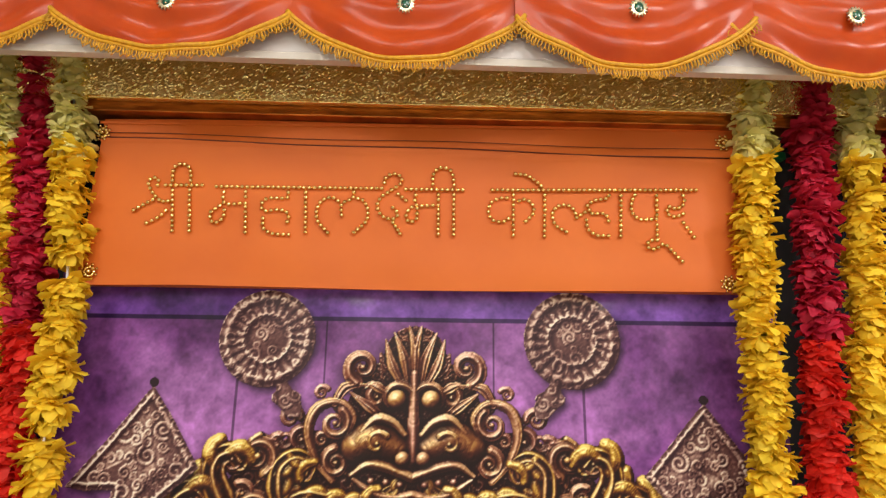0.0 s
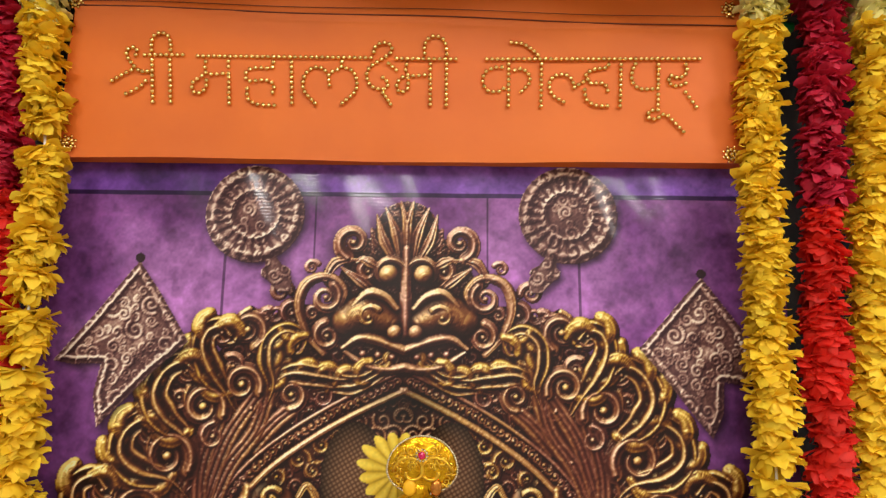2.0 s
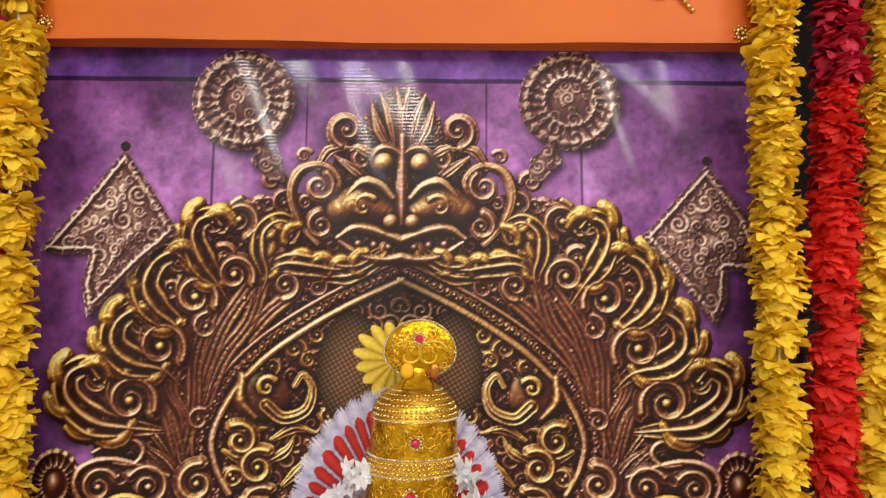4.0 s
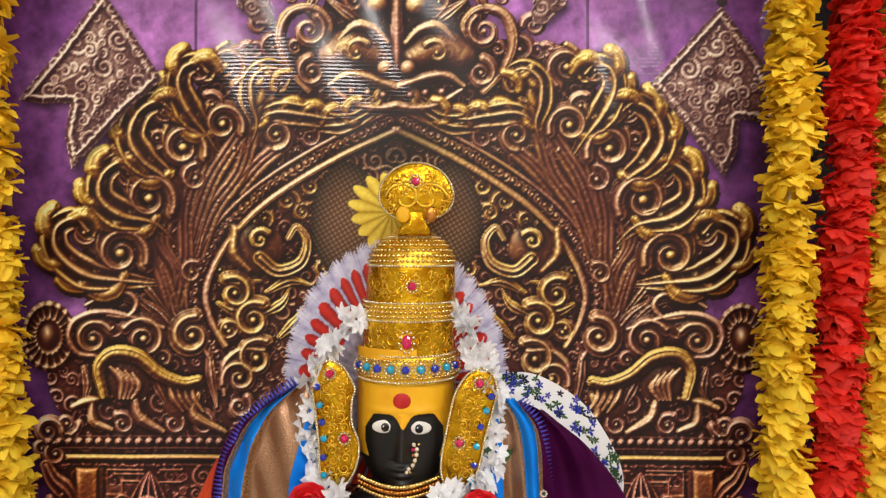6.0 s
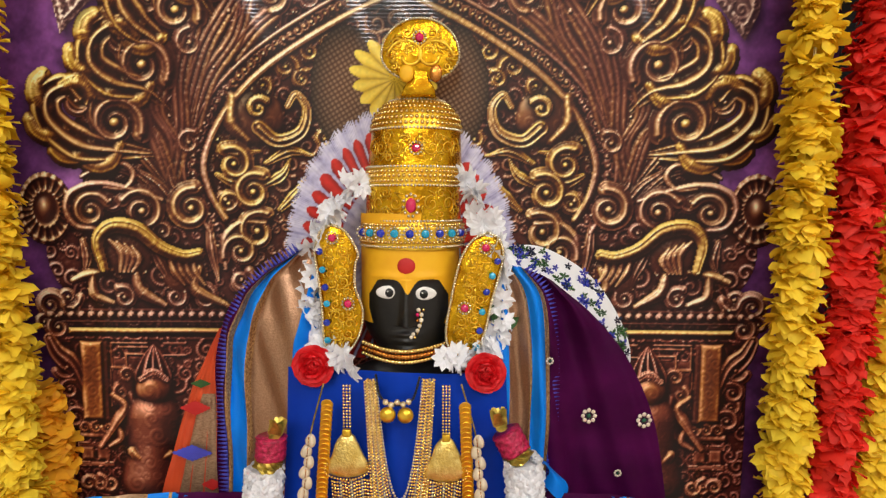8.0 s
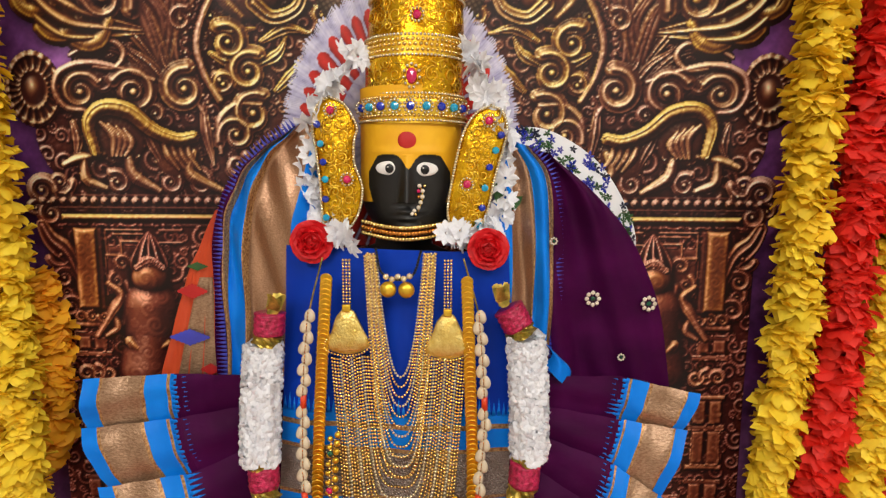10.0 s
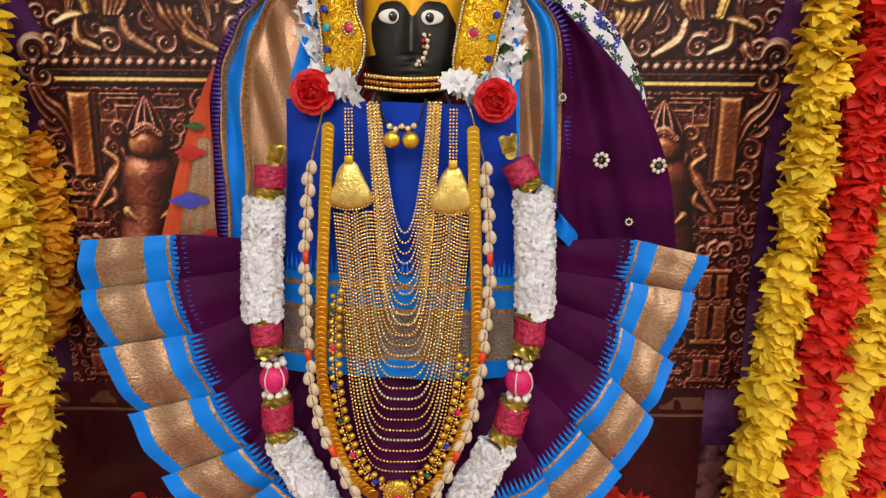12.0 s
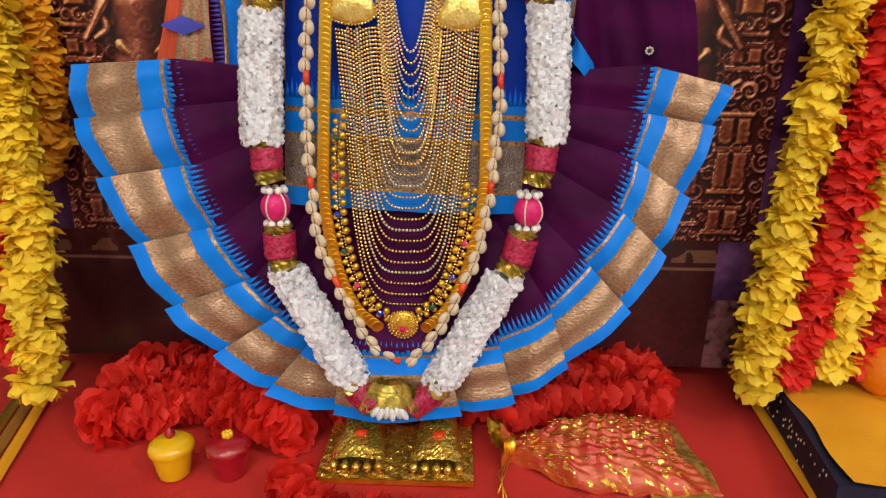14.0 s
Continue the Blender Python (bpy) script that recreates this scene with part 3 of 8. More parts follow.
curl((-0.0945, 1.5612), 0.0150, 100, 1, 1.5, 0.0050, 0.3, 0.005)
curl((-0.0750, 1.5760), 0.0090, 0, -1, 1.3, 0.0034, 0.2, 0.006)
curl((-0.1134, 1.5878), 0.0085, 30, 1, 1.3, 0.0032, 0.2, 0.004)
curl((-0.0661, 1.6769), 0.0185, 250, -1, 1.3, 0.0068, 0.3, 0.004)
curl((-0.0469, 1.6405), 0.0110, 90, 1, 1.3, 0.0042, 0.3, 0.005)
for a, b, c in (((-0.0139, 1.6522), (-0.0288, 1.6792), (-0.0379, 1.7112)), ((-0.0086, 1.6590), (-0.0143, 1.6895), (-0.0267, 1.7202)), ((0.0000, 1.6624), (0.0000, 1.6964), (-0.0080, 1.7292)), ((-0.0337, 1.6453), (-0.0538, 1.6553), (-0.0617, 1.6519)), ((-0.0366, 1.6137), (-0.0587, 1.6297), (-0.0801, 1.6450)), ((-0.0998, 1.6314), (-0.0869, 1.6517), (-0.0617, 1.6553))):
    blade([a, b, c], 0.0072, 0.35, 0.006, (0.6, 1.0, 0.25), 2.0, 0.3)
for p, r, s in (((-0.1536, 1.6143), 0.012, 0), ((-0.1385, 1.5876), 0.013, 90), ((-0.1582, 1.5875), 0.010, 200), ((-0.1777, 1.5754), 0.012, 60), ((-0.1166, 1.6448), 0.008, 30)):
    curl(p, r, s, 1, 1.4, r * 0.36, 0.05, 0.003)
# the pointed band round the niche
BAND = [(0.0000, 1.5010), (-0.0640, 1.4706), (-0.1219, 1.4364), (-0.1696, 1.3988), (-0.2001, 1.3589), (-0.2168, 1.3176), (-0.2119, 1.2829), (-0.1930, 1.2485)]
P = smooth_line(BAND, 340)
N = np.stack([-(np.gradient(P[:, 1])), np.gradient(P[:, 0])], 1)
N /= np.linalg.norm(N, axis=1)[:, None]
stamp(P - N * 0.008, [0.011] * 341, -0.004, 0.0, 0.5)
stamp(P - N * 0.018, [0.0026] * 341, 0.004, 0.25)
blade(list(P[::6] + N[::6] * 0.004), 0.0046, 0.3, 0.005, (1, 1, 1), 1.0, 0.3)
for i in range(4, 340, 8):
    spiral(P[i, 0] - N[i, 0] * 0.0085, P[i, 1] - N[i, 1] * 0.0085, 0.0055, i * 40, 1.2, 0.0022, 0.003, 0.2, 1 if i % 2 else -1)
# a plain domed boss with a rolled tail on each side of the niche, and low scrolls round it
stamp([(-0.1539, 1.3642)], [0.030], 0.0, 0.35, 0.34)
blade([(-0.1802, 1.3846), (-0.1814, 1.3590), (-0.1648, 1.3400)], 0.011, 0.5, 0.004, (0.6, 1, 0.6), 1.0)
blade([(-0.1523, 1.3528), (-0.1327, 1.3388), (-0.1071, 1.3479), (-0.0999, 1.3722), (-0.1112, 1.3881), (-0.1206, 1.3753)], 0.0090, 0.5, 0.008, (1.0, 0.8, 0.4), 2.0, 0.3)
curl((-0.1528, 1.3732), 0.011, 40, 1, 1.2, 0.0035, 0.6, 0.014)
curl((-0.1802, 1.3133), 0.017, 120, -1, 1.4, 0.0068, 0.6, 0.004)
curl((-0.1601, 1.2831), 0.019, 60, 1, 1.5, 0.0070, 0.55, 0.004)
curl((-0.1872, 1.2705), 0.012, 0, 1, 1.4, 0.0045, 0.6, 0.004)
for a, b, c in (((-0.1966, 1.3271), (-0.1772, 1.3241), (-0.1517, 1.3273)), ((-0.1990, 1.3018), (-0.1796, 1.2944), (-0.1671, 1.3051)), ((-0.1449, 1.3147), (-0.1195, 1.3275), (-0.0937, 1.3225)), ((-0.1507, 1.2894), (-0.1286, 1.3021), (-0.1193, 1.3180)), ((-0.1309, 1.2644), (-0.1122, 1.2833), (-0.1029, 1.2991))):
    blade([a, b, c], 0.0068, 0.6, 0.003, (0.5, 1.0, 0.3), 2.0, 0.3)
for p, r, s in (((-0.1215, 1.4170), 0.012, 0), ((-0.0959, 1.4333), 0.010, 90), ((-0.1470, 1.3976), 0.011, 200), ((-0.1050, 1.4042), 0.009, 60), ((-0.0766, 1.4432), 0.008, 10), ((-0.1720, 1.3654), 0.008, 10), ((-0.0812, 1.3403), 0.010, 10), ((-0.1970, 1.3398), 0.009, 90)):
    curl(p, r, s, 1, 1.4, r * 0.36, 0.6, 0.002)
# plain arched forms over the rail, with looping tails
blade([(-0.3261, 1.1984), (-0.3321, 1.2288), (-0.3168, 1.2453), (-0.2885, 1.2416), (-0.2634, 1.2221), (-0.2383, 1.2127), (-0.2212, 1.2153)], 0.0098, 0.95, 0.010, (0.6, 1.0, 0.7), 1.0, 0.5)
stamp([(-0.3007, 1.2163)], [0.031], -0.002, 0.4, 0.34)
for k in range(4):
    blade([tuple(np.array(p) + k * np.array(d)) for p, d in (((-0.3194, 1.2301), (0.0082, -0.0025)), ((-0.3070, 1.2162), (0.0063, -0.0025)), ((-0.3084, 1.1953), (0.0044, 0.0)))], 0.0052, 0.35, 0.009, (0.5, 1, 0.4), 1.0, 0.3)
stamp([(-0.2384, 1.1956)], [0.027], -0.001, 0.4, 0.34)
for k in range(4):
    blade([tuple(np.array(p) + k * np.array(d)) for p, d in (((-0.2541, 1.2101), (0.0088, 0.0)), ((-0.2491, 1.1955), (0.0075, 0.0)), ((-0.2385, 1.1810), (0.0075, 0.0)))], 0.0050, 0.45, 0.008, (0.5, 1, 0.4), 1.0, 0.3)
blade([(-0.2599, 1.2745), (-0.2912, 1.2851), (-0.3289, 1.2919), (-0.3573, 1.2836), (-0.3657, 1.2647), (-0.3546, 1.2458), (-0.3325, 1.2427)], 0.0046, 0.3, 0.007, (0.6, 1, 0.8), 1.0)
blade([(-0.3477, 1.2994), (-0.3255, 1.3108), (-0.3004, 1.3134), (-0.2898, 1.3009), (-0.3006, 1.2870), (-0.3226, 1.2882)], 0.0040, 0.35, 0.007, (0.6, 1, 0.8), 1.0)
curl((-0.3386, 1.2616), 0.019, 30, 1, 1.4, 0.0070, 0.45, 0.003)
curl((-0.2820, 1.2618), 0.022, 150, -1, 1.6, 0.0065, 0.35, 0.004)
curl((-0.2285, 1.2652), 0.020, 80, 1, 1.5, 0.0075, 0.5, 0.005)
curl((-0.1562, 1.2402), 0.020, 60, 1, 1.4, 0.0060, 0.3, 0.004)
curl((-0.1752, 1.2180), 0.018, 200, -1, 1.4, 0.0060, 0.3, 0.004)
blade([(-0.1923, 1.1989), (-0.1940, 1.2306), (-0.1751, 1.2496), (-0.1480, 1.2497)], 0.0045, 0.25, 0.005, (0.6, 1, 0.8), 1.0)
blade([(-0.2226, 1.1988), (-0.2259, 1.1766), (-0.1913, 1.1577)], 0.0085, 0.5, 0.005, (0.7, 1, 0.4), 1.0, 0.3)
blade([(-0.2921, 1.1922), (-0.2859, 1.1732), (-0.2608, 1.1580)], 0.0075, 0.35, 0.005, (0.7, 1, 0.5), 1.0, 0.3)
blade([(-0.3394, 1.1920), (-0.3377, 1.1698), (-0.3176, 1.1604)], 0.0065, 0.45, 0.005, (0.7, 1, 0.5), 1.0)
blade([(-0.3616, 1.1856), (-0.3457, 1.1920), (-0.3173, 1.1972)], 0.0060, 0.6, 0.005, (0.6, 1, 0.5), 1.0)
for p, r, s in (((-0.3681, 1.1665), 0.012, 0), ((-0.3049, 1.1668), 0.011, 120), ((-0.2481, 1.1670), 0.010, 30), ((-0.2004, 1.2242), 0.010, 60), ((-0.2601, 1.2398), 0.010, 200), ((-0.2165, 1.1671), 0.012, 90), ((-0.1907, 1.2748), 0.012, 0), ((-0.1754, 1.1863), 0.012, 50), ((-0.3165, 1.2743), 0.010, 0)):
    curl(p, r, s, -1, 1.4, r * 0.38, 0.2, 0.003)
for a, b, c in (((-0.2847, 1.3059), (-0.2598, 1.2871), (-0.2349, 1.2494)), ((-0.3484, 1.2300), (-0.3436, 1.2110), (-0.3489, 1.1920)), ((-0.2741, 1.2239), (-0.2605, 1.1987), (-0.2543, 1.1797)), ((-0.2097, 1.2495), (-0.2067, 1.2179), (-0.2006, 1.1862)), ((-0.2533, 1.3060), (-0.2459, 1.2872), (-0.2253, 1.2746))):
    blade([a, b, c], 0.0070, 0.25, 0.003, (0.5, 1.0, 0.3), 2.0, 0.3)
# side medallion
mx_, mz_ = (-0.3883, 1.2646)
ell = np.hypot((X - mx_) / 0.031, (Z - mz_) / 0.040)
hm = 0.004 + 0.003 * np.exp(-(((ell - 0.88) / 0.07) ** 2)) + 0.003 * np.exp(-(((ell - 0.5) / 0.08) ** 2)) + 0.006 * np.exp(-((ell / 0.28) ** 2)) + 0.0012 * np.sin(np.arctan2(Z - mz_, X - mx_) * 22) * (ell > 0.5)
up = (ell < 1) & (hm > HT)
HT, GILT = np.where(up, hm, HT), np.where(up, 0.45, GILT)


def bar(p, q, h, gilt, round_=0.0025, lift=0.0):
    """A flat moulding between two corners, with rounded edges."""
    global HT, GILT
    x0, x1, z0, z1 = min(p[0], q[0]), max(p[0], q[0]), min(p[1], q[1]), max(p[1], q[1])
    d = np.minimum(np.minimum(X - x0, x1 - X), np.minimum(Z - z0, z1 - Z))
    hb = np.where(d > 0, lift + h * np.sqrt(np.clip(1 - (1 - np.clip(d / round_, 0, 1)) ** 2, 0, 1)), -1)
    up = hb > HT
    HT, GILT = np.where(up, hb, HT), np.where(up, gilt, GILT)


# rail, cornice and posts of the seat
E0 = (-0.3878, 1.1464)[0]
for x in np.arange(E0, -0.12, 0.0112):
    stamp([(x, (-0.3195, 1.1467)[1])], [0.0050], 0.004, 0.2)
    stamp([(x, (-0.3195, 1.1467)[1])], [0.0022], 0.010, 0.2)
bar((-0.3875, 1.1509), (-0.1493, 1.1546), 0.004, 0.15)
bar((-0.3882, 1.1381), (-0.1496, 1.1419), 0.004, 0.15)
bar((-0.3698, 1.1248), (-0.1498, 1.1330), 0.010, 1.0, 0.004)
bar((-0.3841, 1.1183), (-0.1500, 1.1228), 0.002, 0.0)
bar((-0.3586, 1.0258), (-0.3322, 1.1179), 0.009, 0.75, 0.005)
bar((-0.3348, 1.0259), (-0.3271, 1.1180), 0.004, 0.2)
for a, b in (((-0.3234, 1.1161), (-0.2816, 1.1144)), ((-0.3234, 1.1161), (-0.3227, 1.0865)), ((-0.3245, 1.0884), (-0.3056, 1.0859)), ((-0.3074, 1.1040), (-0.3056, 1.0859)), ((-0.3074, 1.1040), (-0.2821, 1.1022)), ((-0.3147, 1.1110), (-0.2818, 1.1099)), ((-0.3247, 1.0845), (-0.3246, 1.0423)), ((-0.2639, 1.1157), (-0.2386, 1.1140)), ((-0.2643, 1.1023), (-0.2391, 1.1005))):
    bar((a[0] - 0.0008, a[1] + 0.0008), (b[0] + 0.0008, b[1] - 0.0008), 0.005, 0.35, 0.0018)
bar((-0.3239, 1.0423), (-0.2847, 1.0996), 0.003, 0.1, 0.004)
# a plain tapering shape with a round head in the panel
blade([(-0.2754, 1.1106), (-0.2760, 1.0945), (-0.2767, 1.0764)], 0.022, 0.15, 0.002, (0.15, 0.6, 1.0), 4.0)
stamp([(-0.2772, 1.0621)], [0.0215], 0.002, 0.55, 0.9)
blade([(-0.2908, 1.0737), (-0.2765, 1.0816), (-0.2615, 1.0739)], 0.006, 0.2, 0.016, (0.6, 1.0, 0.6), 5.0)
blade([(-0.3029, 1.0555), (-0.3012, 1.0359), (-0.3086, 1.0097)], 0.008, 0.2, 0.003, (0.6, 1, 0.6), 1.0)
blade([(-0.2797, 1.0295), (-0.2809, 0.9967), (-0.2855, 0.9569)], 0.034, 0.25, -0.004, (1.0, 0.9, 1.0), 0.5)
blade([(-0.3036, 0.9899), (-0.2848, 0.9755), (-0.2619, 0.9869)], 0.010, 0.75, 0.012, (0.6, 1.0, 0.6), 1.0)
blade([(-0.2939, 1.0262), (-0.2803, 1.0131), (-0.2638, 1.0264)], 0.005, 0.45, 0.014, (0.6, 1.0, 0.6), 1.0)
blade([(-0.3234, 1.0554), (-0.3099, 1.0424), (-0.3215, 1.0227), (-0.3387, 0.9963)], 0.0075, 0.4, 0.004, (0.5, 1.0, 0.5), 1.0, 0.3)
blade([(-0.3215, 1.0227), (-0.3158, 1.0063), (-0.3290, 0.9964)], 0.0055, 0.45, 0.004, (0.5, 1.0, 0.5), 1.0, 0.3)
# the bracket on the outer side and the stacked mouldings of the post
blade([(-0.3904, 1.1196), (-0.3817, 1.1035), (-0.3653, 1.0875), (-0.3550, 1.0617)], 0.0125, 0.25, 0.003, (0.6, 1.0, 0.4), 2.0, 0.3)
for p, r, q in (((-0.3802, 1.1324), 0.012, 90), ((-0.3885, 1.1578), 0.014, 0), ((-0.3729, 1.0875), 0.012, 200), ((-0.3710, 1.0616), 0.011, 60), ((-0.3661, 1.0290), 0.012, 30), ((-0.3957, 1.1387), 0.009, 10), ((-0.3634, 1.1548), 0.010, 150), ((-0.3698, 1.0453), 0.008, 150), ((-0.3065, 1.0782), 0.009, 0), ((-0.3137, 1.0587), 0.008, 120)):
    curl(p, r, q, 1, 1.4, r * 0.38, 0.2, 0.003)
PX0, PX1 = (-0.3622, 1.0159)[0], (-0.3276, 1.0161)[0]
for k, (dz, hh, g0) in enumerate(((1.009, 0.005, 0.4), (0.998, 0.003, 0.2), (0.975, 0.0035, 0.3), (0.929, 0.004, 0.4), (0.893, 0.003, 0.3), (0.846, 0.004, 0.4), (0.828, 0.003, 0.3), (0.80, 0.004, 0.3))):
    bar((PX0 - 0.004, dz - 0.0035), (PX1 + 0.004, dz + 0.0035), hh, g0)
for z0, z1 in ((0.980, 0.996), (0.898, 0.926), (0.85, 0.89), (0.803, 0.826)):
    for a, b in ((0.0, 0.44), (0.52, 0.96)):
        bar((PX0 + (PX1 - PX0) * a, z0), (PX0 + (PX1 - PX0) * b, z1), 0.004, 0.35, 0.003)
for k in range(3):
    curl((PX0 + 0.007 + 0.0125 * k, 0.952), 0.0085, 90 * k, 1 - 2 * (k % 2), 1.4, 0.0032, 0.35, 0.004)
for k in range(3):
    curl((PX0 + 0.006 + 0.013 * k, 1.018), 0.0065, 90 * k, 1, 1.3, 0.0028, 0.4, 0.004)
for z in (0.965, 0.94, 0.905, 0.87, 0.835, 0.81):
    bar((PX1 + 0.006, z - 0.003), (-0.12, z + 0.003), 0.003, 0.15)
for x in np.arange(PX1 + 0.02, -0.14, 0.019):
    curl((x, 0.922), 0.008, x * 9000, 1, 1.3, 0.003, 0.2, 0.002)
    bar((x - 0.006, 0.842), (x + 0.006, 0.866), 0.004, 0.2, 0.003)
# both halves alike
flip = HT[:, ::-1]
GILT = np.where(flip > HT, GILT[:, ::-1], GILT)
HT = np.maximum(HT, flip)
gold_mask = (HT > -0.5)
low = HT < 0.0025
Hs = np.where(gold_mask, np.maximum(HT, 0) + (FIL * 1.1 + vnoise(350, 2, 5) * 0.0006) * np.where(low, 1.0, 0.14), 0)
# light from the upper left, its shade and shine, put into the print's colours
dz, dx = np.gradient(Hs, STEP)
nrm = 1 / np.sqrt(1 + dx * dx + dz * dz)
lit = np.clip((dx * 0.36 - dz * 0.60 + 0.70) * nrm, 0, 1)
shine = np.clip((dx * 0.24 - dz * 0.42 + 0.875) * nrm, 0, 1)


def blur(a, n):
    for ax in (0, 1):
        k = np.cumsum(np.concatenate([np.repeat(np.take(a, [0], ax), n + 1, ax), a, np.repeat(np.take(a, [-1], ax), n, ax)], ax), ax)
        a = (np.take(k, range(2 * n + 1, k.shape[ax]), ax) - np.take(k, range(0, k.shape[ax] - 2 * n - 1), ax)) / (2 * n + 1)
    return a


# hollows darkened, then tone and painted gleam for the printed relief
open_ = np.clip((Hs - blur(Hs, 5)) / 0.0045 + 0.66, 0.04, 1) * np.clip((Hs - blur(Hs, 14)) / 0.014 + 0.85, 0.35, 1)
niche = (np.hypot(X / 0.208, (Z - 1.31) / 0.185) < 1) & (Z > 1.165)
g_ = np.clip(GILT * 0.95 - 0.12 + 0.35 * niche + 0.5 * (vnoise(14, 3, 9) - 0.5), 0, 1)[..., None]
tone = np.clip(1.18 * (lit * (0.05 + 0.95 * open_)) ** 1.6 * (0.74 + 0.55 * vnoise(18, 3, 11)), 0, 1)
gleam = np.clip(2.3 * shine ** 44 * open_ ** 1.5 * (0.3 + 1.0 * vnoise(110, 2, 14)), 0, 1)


def ramp(t, stops):
    xs = [s[0] for s in stops]
    return np.stack([np.interp(t, xs, [s[1][c] for s in stops]) for c in range(3)], -1)


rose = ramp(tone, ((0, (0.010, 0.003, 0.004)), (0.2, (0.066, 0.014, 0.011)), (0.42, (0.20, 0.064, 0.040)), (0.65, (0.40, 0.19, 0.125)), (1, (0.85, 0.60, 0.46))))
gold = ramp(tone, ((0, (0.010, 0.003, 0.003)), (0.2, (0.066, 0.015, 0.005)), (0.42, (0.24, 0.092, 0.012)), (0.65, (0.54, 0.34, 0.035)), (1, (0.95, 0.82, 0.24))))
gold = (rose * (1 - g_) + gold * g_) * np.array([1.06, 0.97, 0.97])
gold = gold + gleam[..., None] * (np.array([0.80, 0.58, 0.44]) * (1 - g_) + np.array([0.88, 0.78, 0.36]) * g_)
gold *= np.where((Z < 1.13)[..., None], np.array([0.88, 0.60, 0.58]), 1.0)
# grimy violet ground with panel seams
n1, n2, n3 = vnoise(6, 4, 20), vnoise(60, 3, 21), vnoise(160, 2, 22)
violet = ramp(n1, ((0.25, (0.055, 0.012, 0.075)), (0.5, (0.16, 0.048, 0.20)), (0.75, (0.37, 0.15, 0.43))))
violet *= (0.22 + 1.1 * n2 + 0.5 * n3)[..., None]
violet = np.where((Z > 1.735)[..., None], violet * np.array([0.8, 0.9, 1.35]), violet)
for xs_, zlo in ((-0.225, 1.56), (0.213, 1.56), (-0.115, 1.62), (0.1, 1.64)):
    violet *= np.where((np.abs(X - xs_) < 0.0016) & (Z > zlo) & (Z < 1.735), 0.3, 1)[..., None]
violet *= np.where(np.abs(Z - 1.738) < 0.003, 0.2, 1)[..., None]
# ground darker towards the foot, patchy, and lifted at middle height
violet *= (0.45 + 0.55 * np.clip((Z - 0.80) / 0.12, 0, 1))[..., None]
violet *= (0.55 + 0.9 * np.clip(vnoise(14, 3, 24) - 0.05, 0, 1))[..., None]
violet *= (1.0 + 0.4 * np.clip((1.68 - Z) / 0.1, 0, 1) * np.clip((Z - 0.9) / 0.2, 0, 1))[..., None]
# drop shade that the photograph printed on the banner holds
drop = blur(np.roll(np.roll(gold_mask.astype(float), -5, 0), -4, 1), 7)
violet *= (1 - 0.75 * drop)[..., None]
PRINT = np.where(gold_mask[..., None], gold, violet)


def ornament(mask, h, back=0.8, gain=1.0):
    """Silvery pink plate with fine chasing, printed over the ground."""
    global PRINT
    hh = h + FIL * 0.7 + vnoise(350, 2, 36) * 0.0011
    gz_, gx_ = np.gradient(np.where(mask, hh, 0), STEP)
    # upper-left light and dark hollows painted into the plate's colours
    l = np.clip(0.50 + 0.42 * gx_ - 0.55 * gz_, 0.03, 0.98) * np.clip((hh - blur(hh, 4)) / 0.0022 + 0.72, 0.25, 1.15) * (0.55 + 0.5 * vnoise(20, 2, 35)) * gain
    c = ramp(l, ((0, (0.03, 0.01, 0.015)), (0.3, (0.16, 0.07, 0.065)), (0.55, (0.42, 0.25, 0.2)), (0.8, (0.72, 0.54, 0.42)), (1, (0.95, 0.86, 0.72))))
    # cast shade below the plate, painted into the ground round it
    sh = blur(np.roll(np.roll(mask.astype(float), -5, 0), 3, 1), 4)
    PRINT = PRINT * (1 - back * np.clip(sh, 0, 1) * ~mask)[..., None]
    PRINT = np.where(mask[..., None], c, PRINT)


for sgn, cx, cz in ((-1, -0.191, 1.712), (1, 0.201, 1.714)):
    d = np.hypot(X - cx, Z - cz)
    stem = (np.abs(X - cx - sgn * 0.42 * (Z - cz)) < 0.007 + 0.012 * np.clip((cz - 0.055 - Z) / 0.03, 0, 1) * np.clip((Z - cz + 0.098) / 0.02, 0, 1)) & (Z < cz) & (Z > cz - 0.098)
    collar = np.hypot((X - cx + sgn * 0.03), (Z - cz + 0.074) * 1.8) < 0.019
    h = 0.006 * np.exp(-(((d - 0.052) / 0.005) ** 2)) + 0.005 * np.exp(-(((d - 0.03) / 0.004) ** 2)) + 0.008 * np.exp(-((d / 0.016) ** 2)) + 0.003 * np.abs(np.sin(np.arctan2(Z - cz, X - cx) * 12)) * (d > 0.03)
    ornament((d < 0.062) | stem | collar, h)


def inside(poly):
    m = np.zeros_like(X, bool)
    for (x0, z0), (x1, z1) in zip(poly, poly[1:] + poly[:1]):
        if z0 != z1:
            c = ((z0 > Z) != (z1 > Z)) & (X < (x1 - x0) * (Z - z0) / (z1 - z0) + x0)
            m ^= c
    return m


def edge_line(poly, w, lift):
    d = np.full_like(X, 9.0)
    for (x0, z0), (x1, z1) in zip(poly, poly[1:] + poly[:1]):
        t = np.clip(((X - x0) * (x1 - x0) + (Z - z0) * (z1 - z0)) / ((x1 - x0) ** 2 + (z1 - z0) ** 2), 0, 1)
        d = np.minimum(d, np.hypot(X - x0 - t * (x1 - x0), Z - z0 - t * (z1 - z0)))
    return lift * np.exp(-(((d - w) / (w * 0.4)) ** 2)) + 0.006 * np.exp(-(((d - 0.035) / 0.012) ** 2))


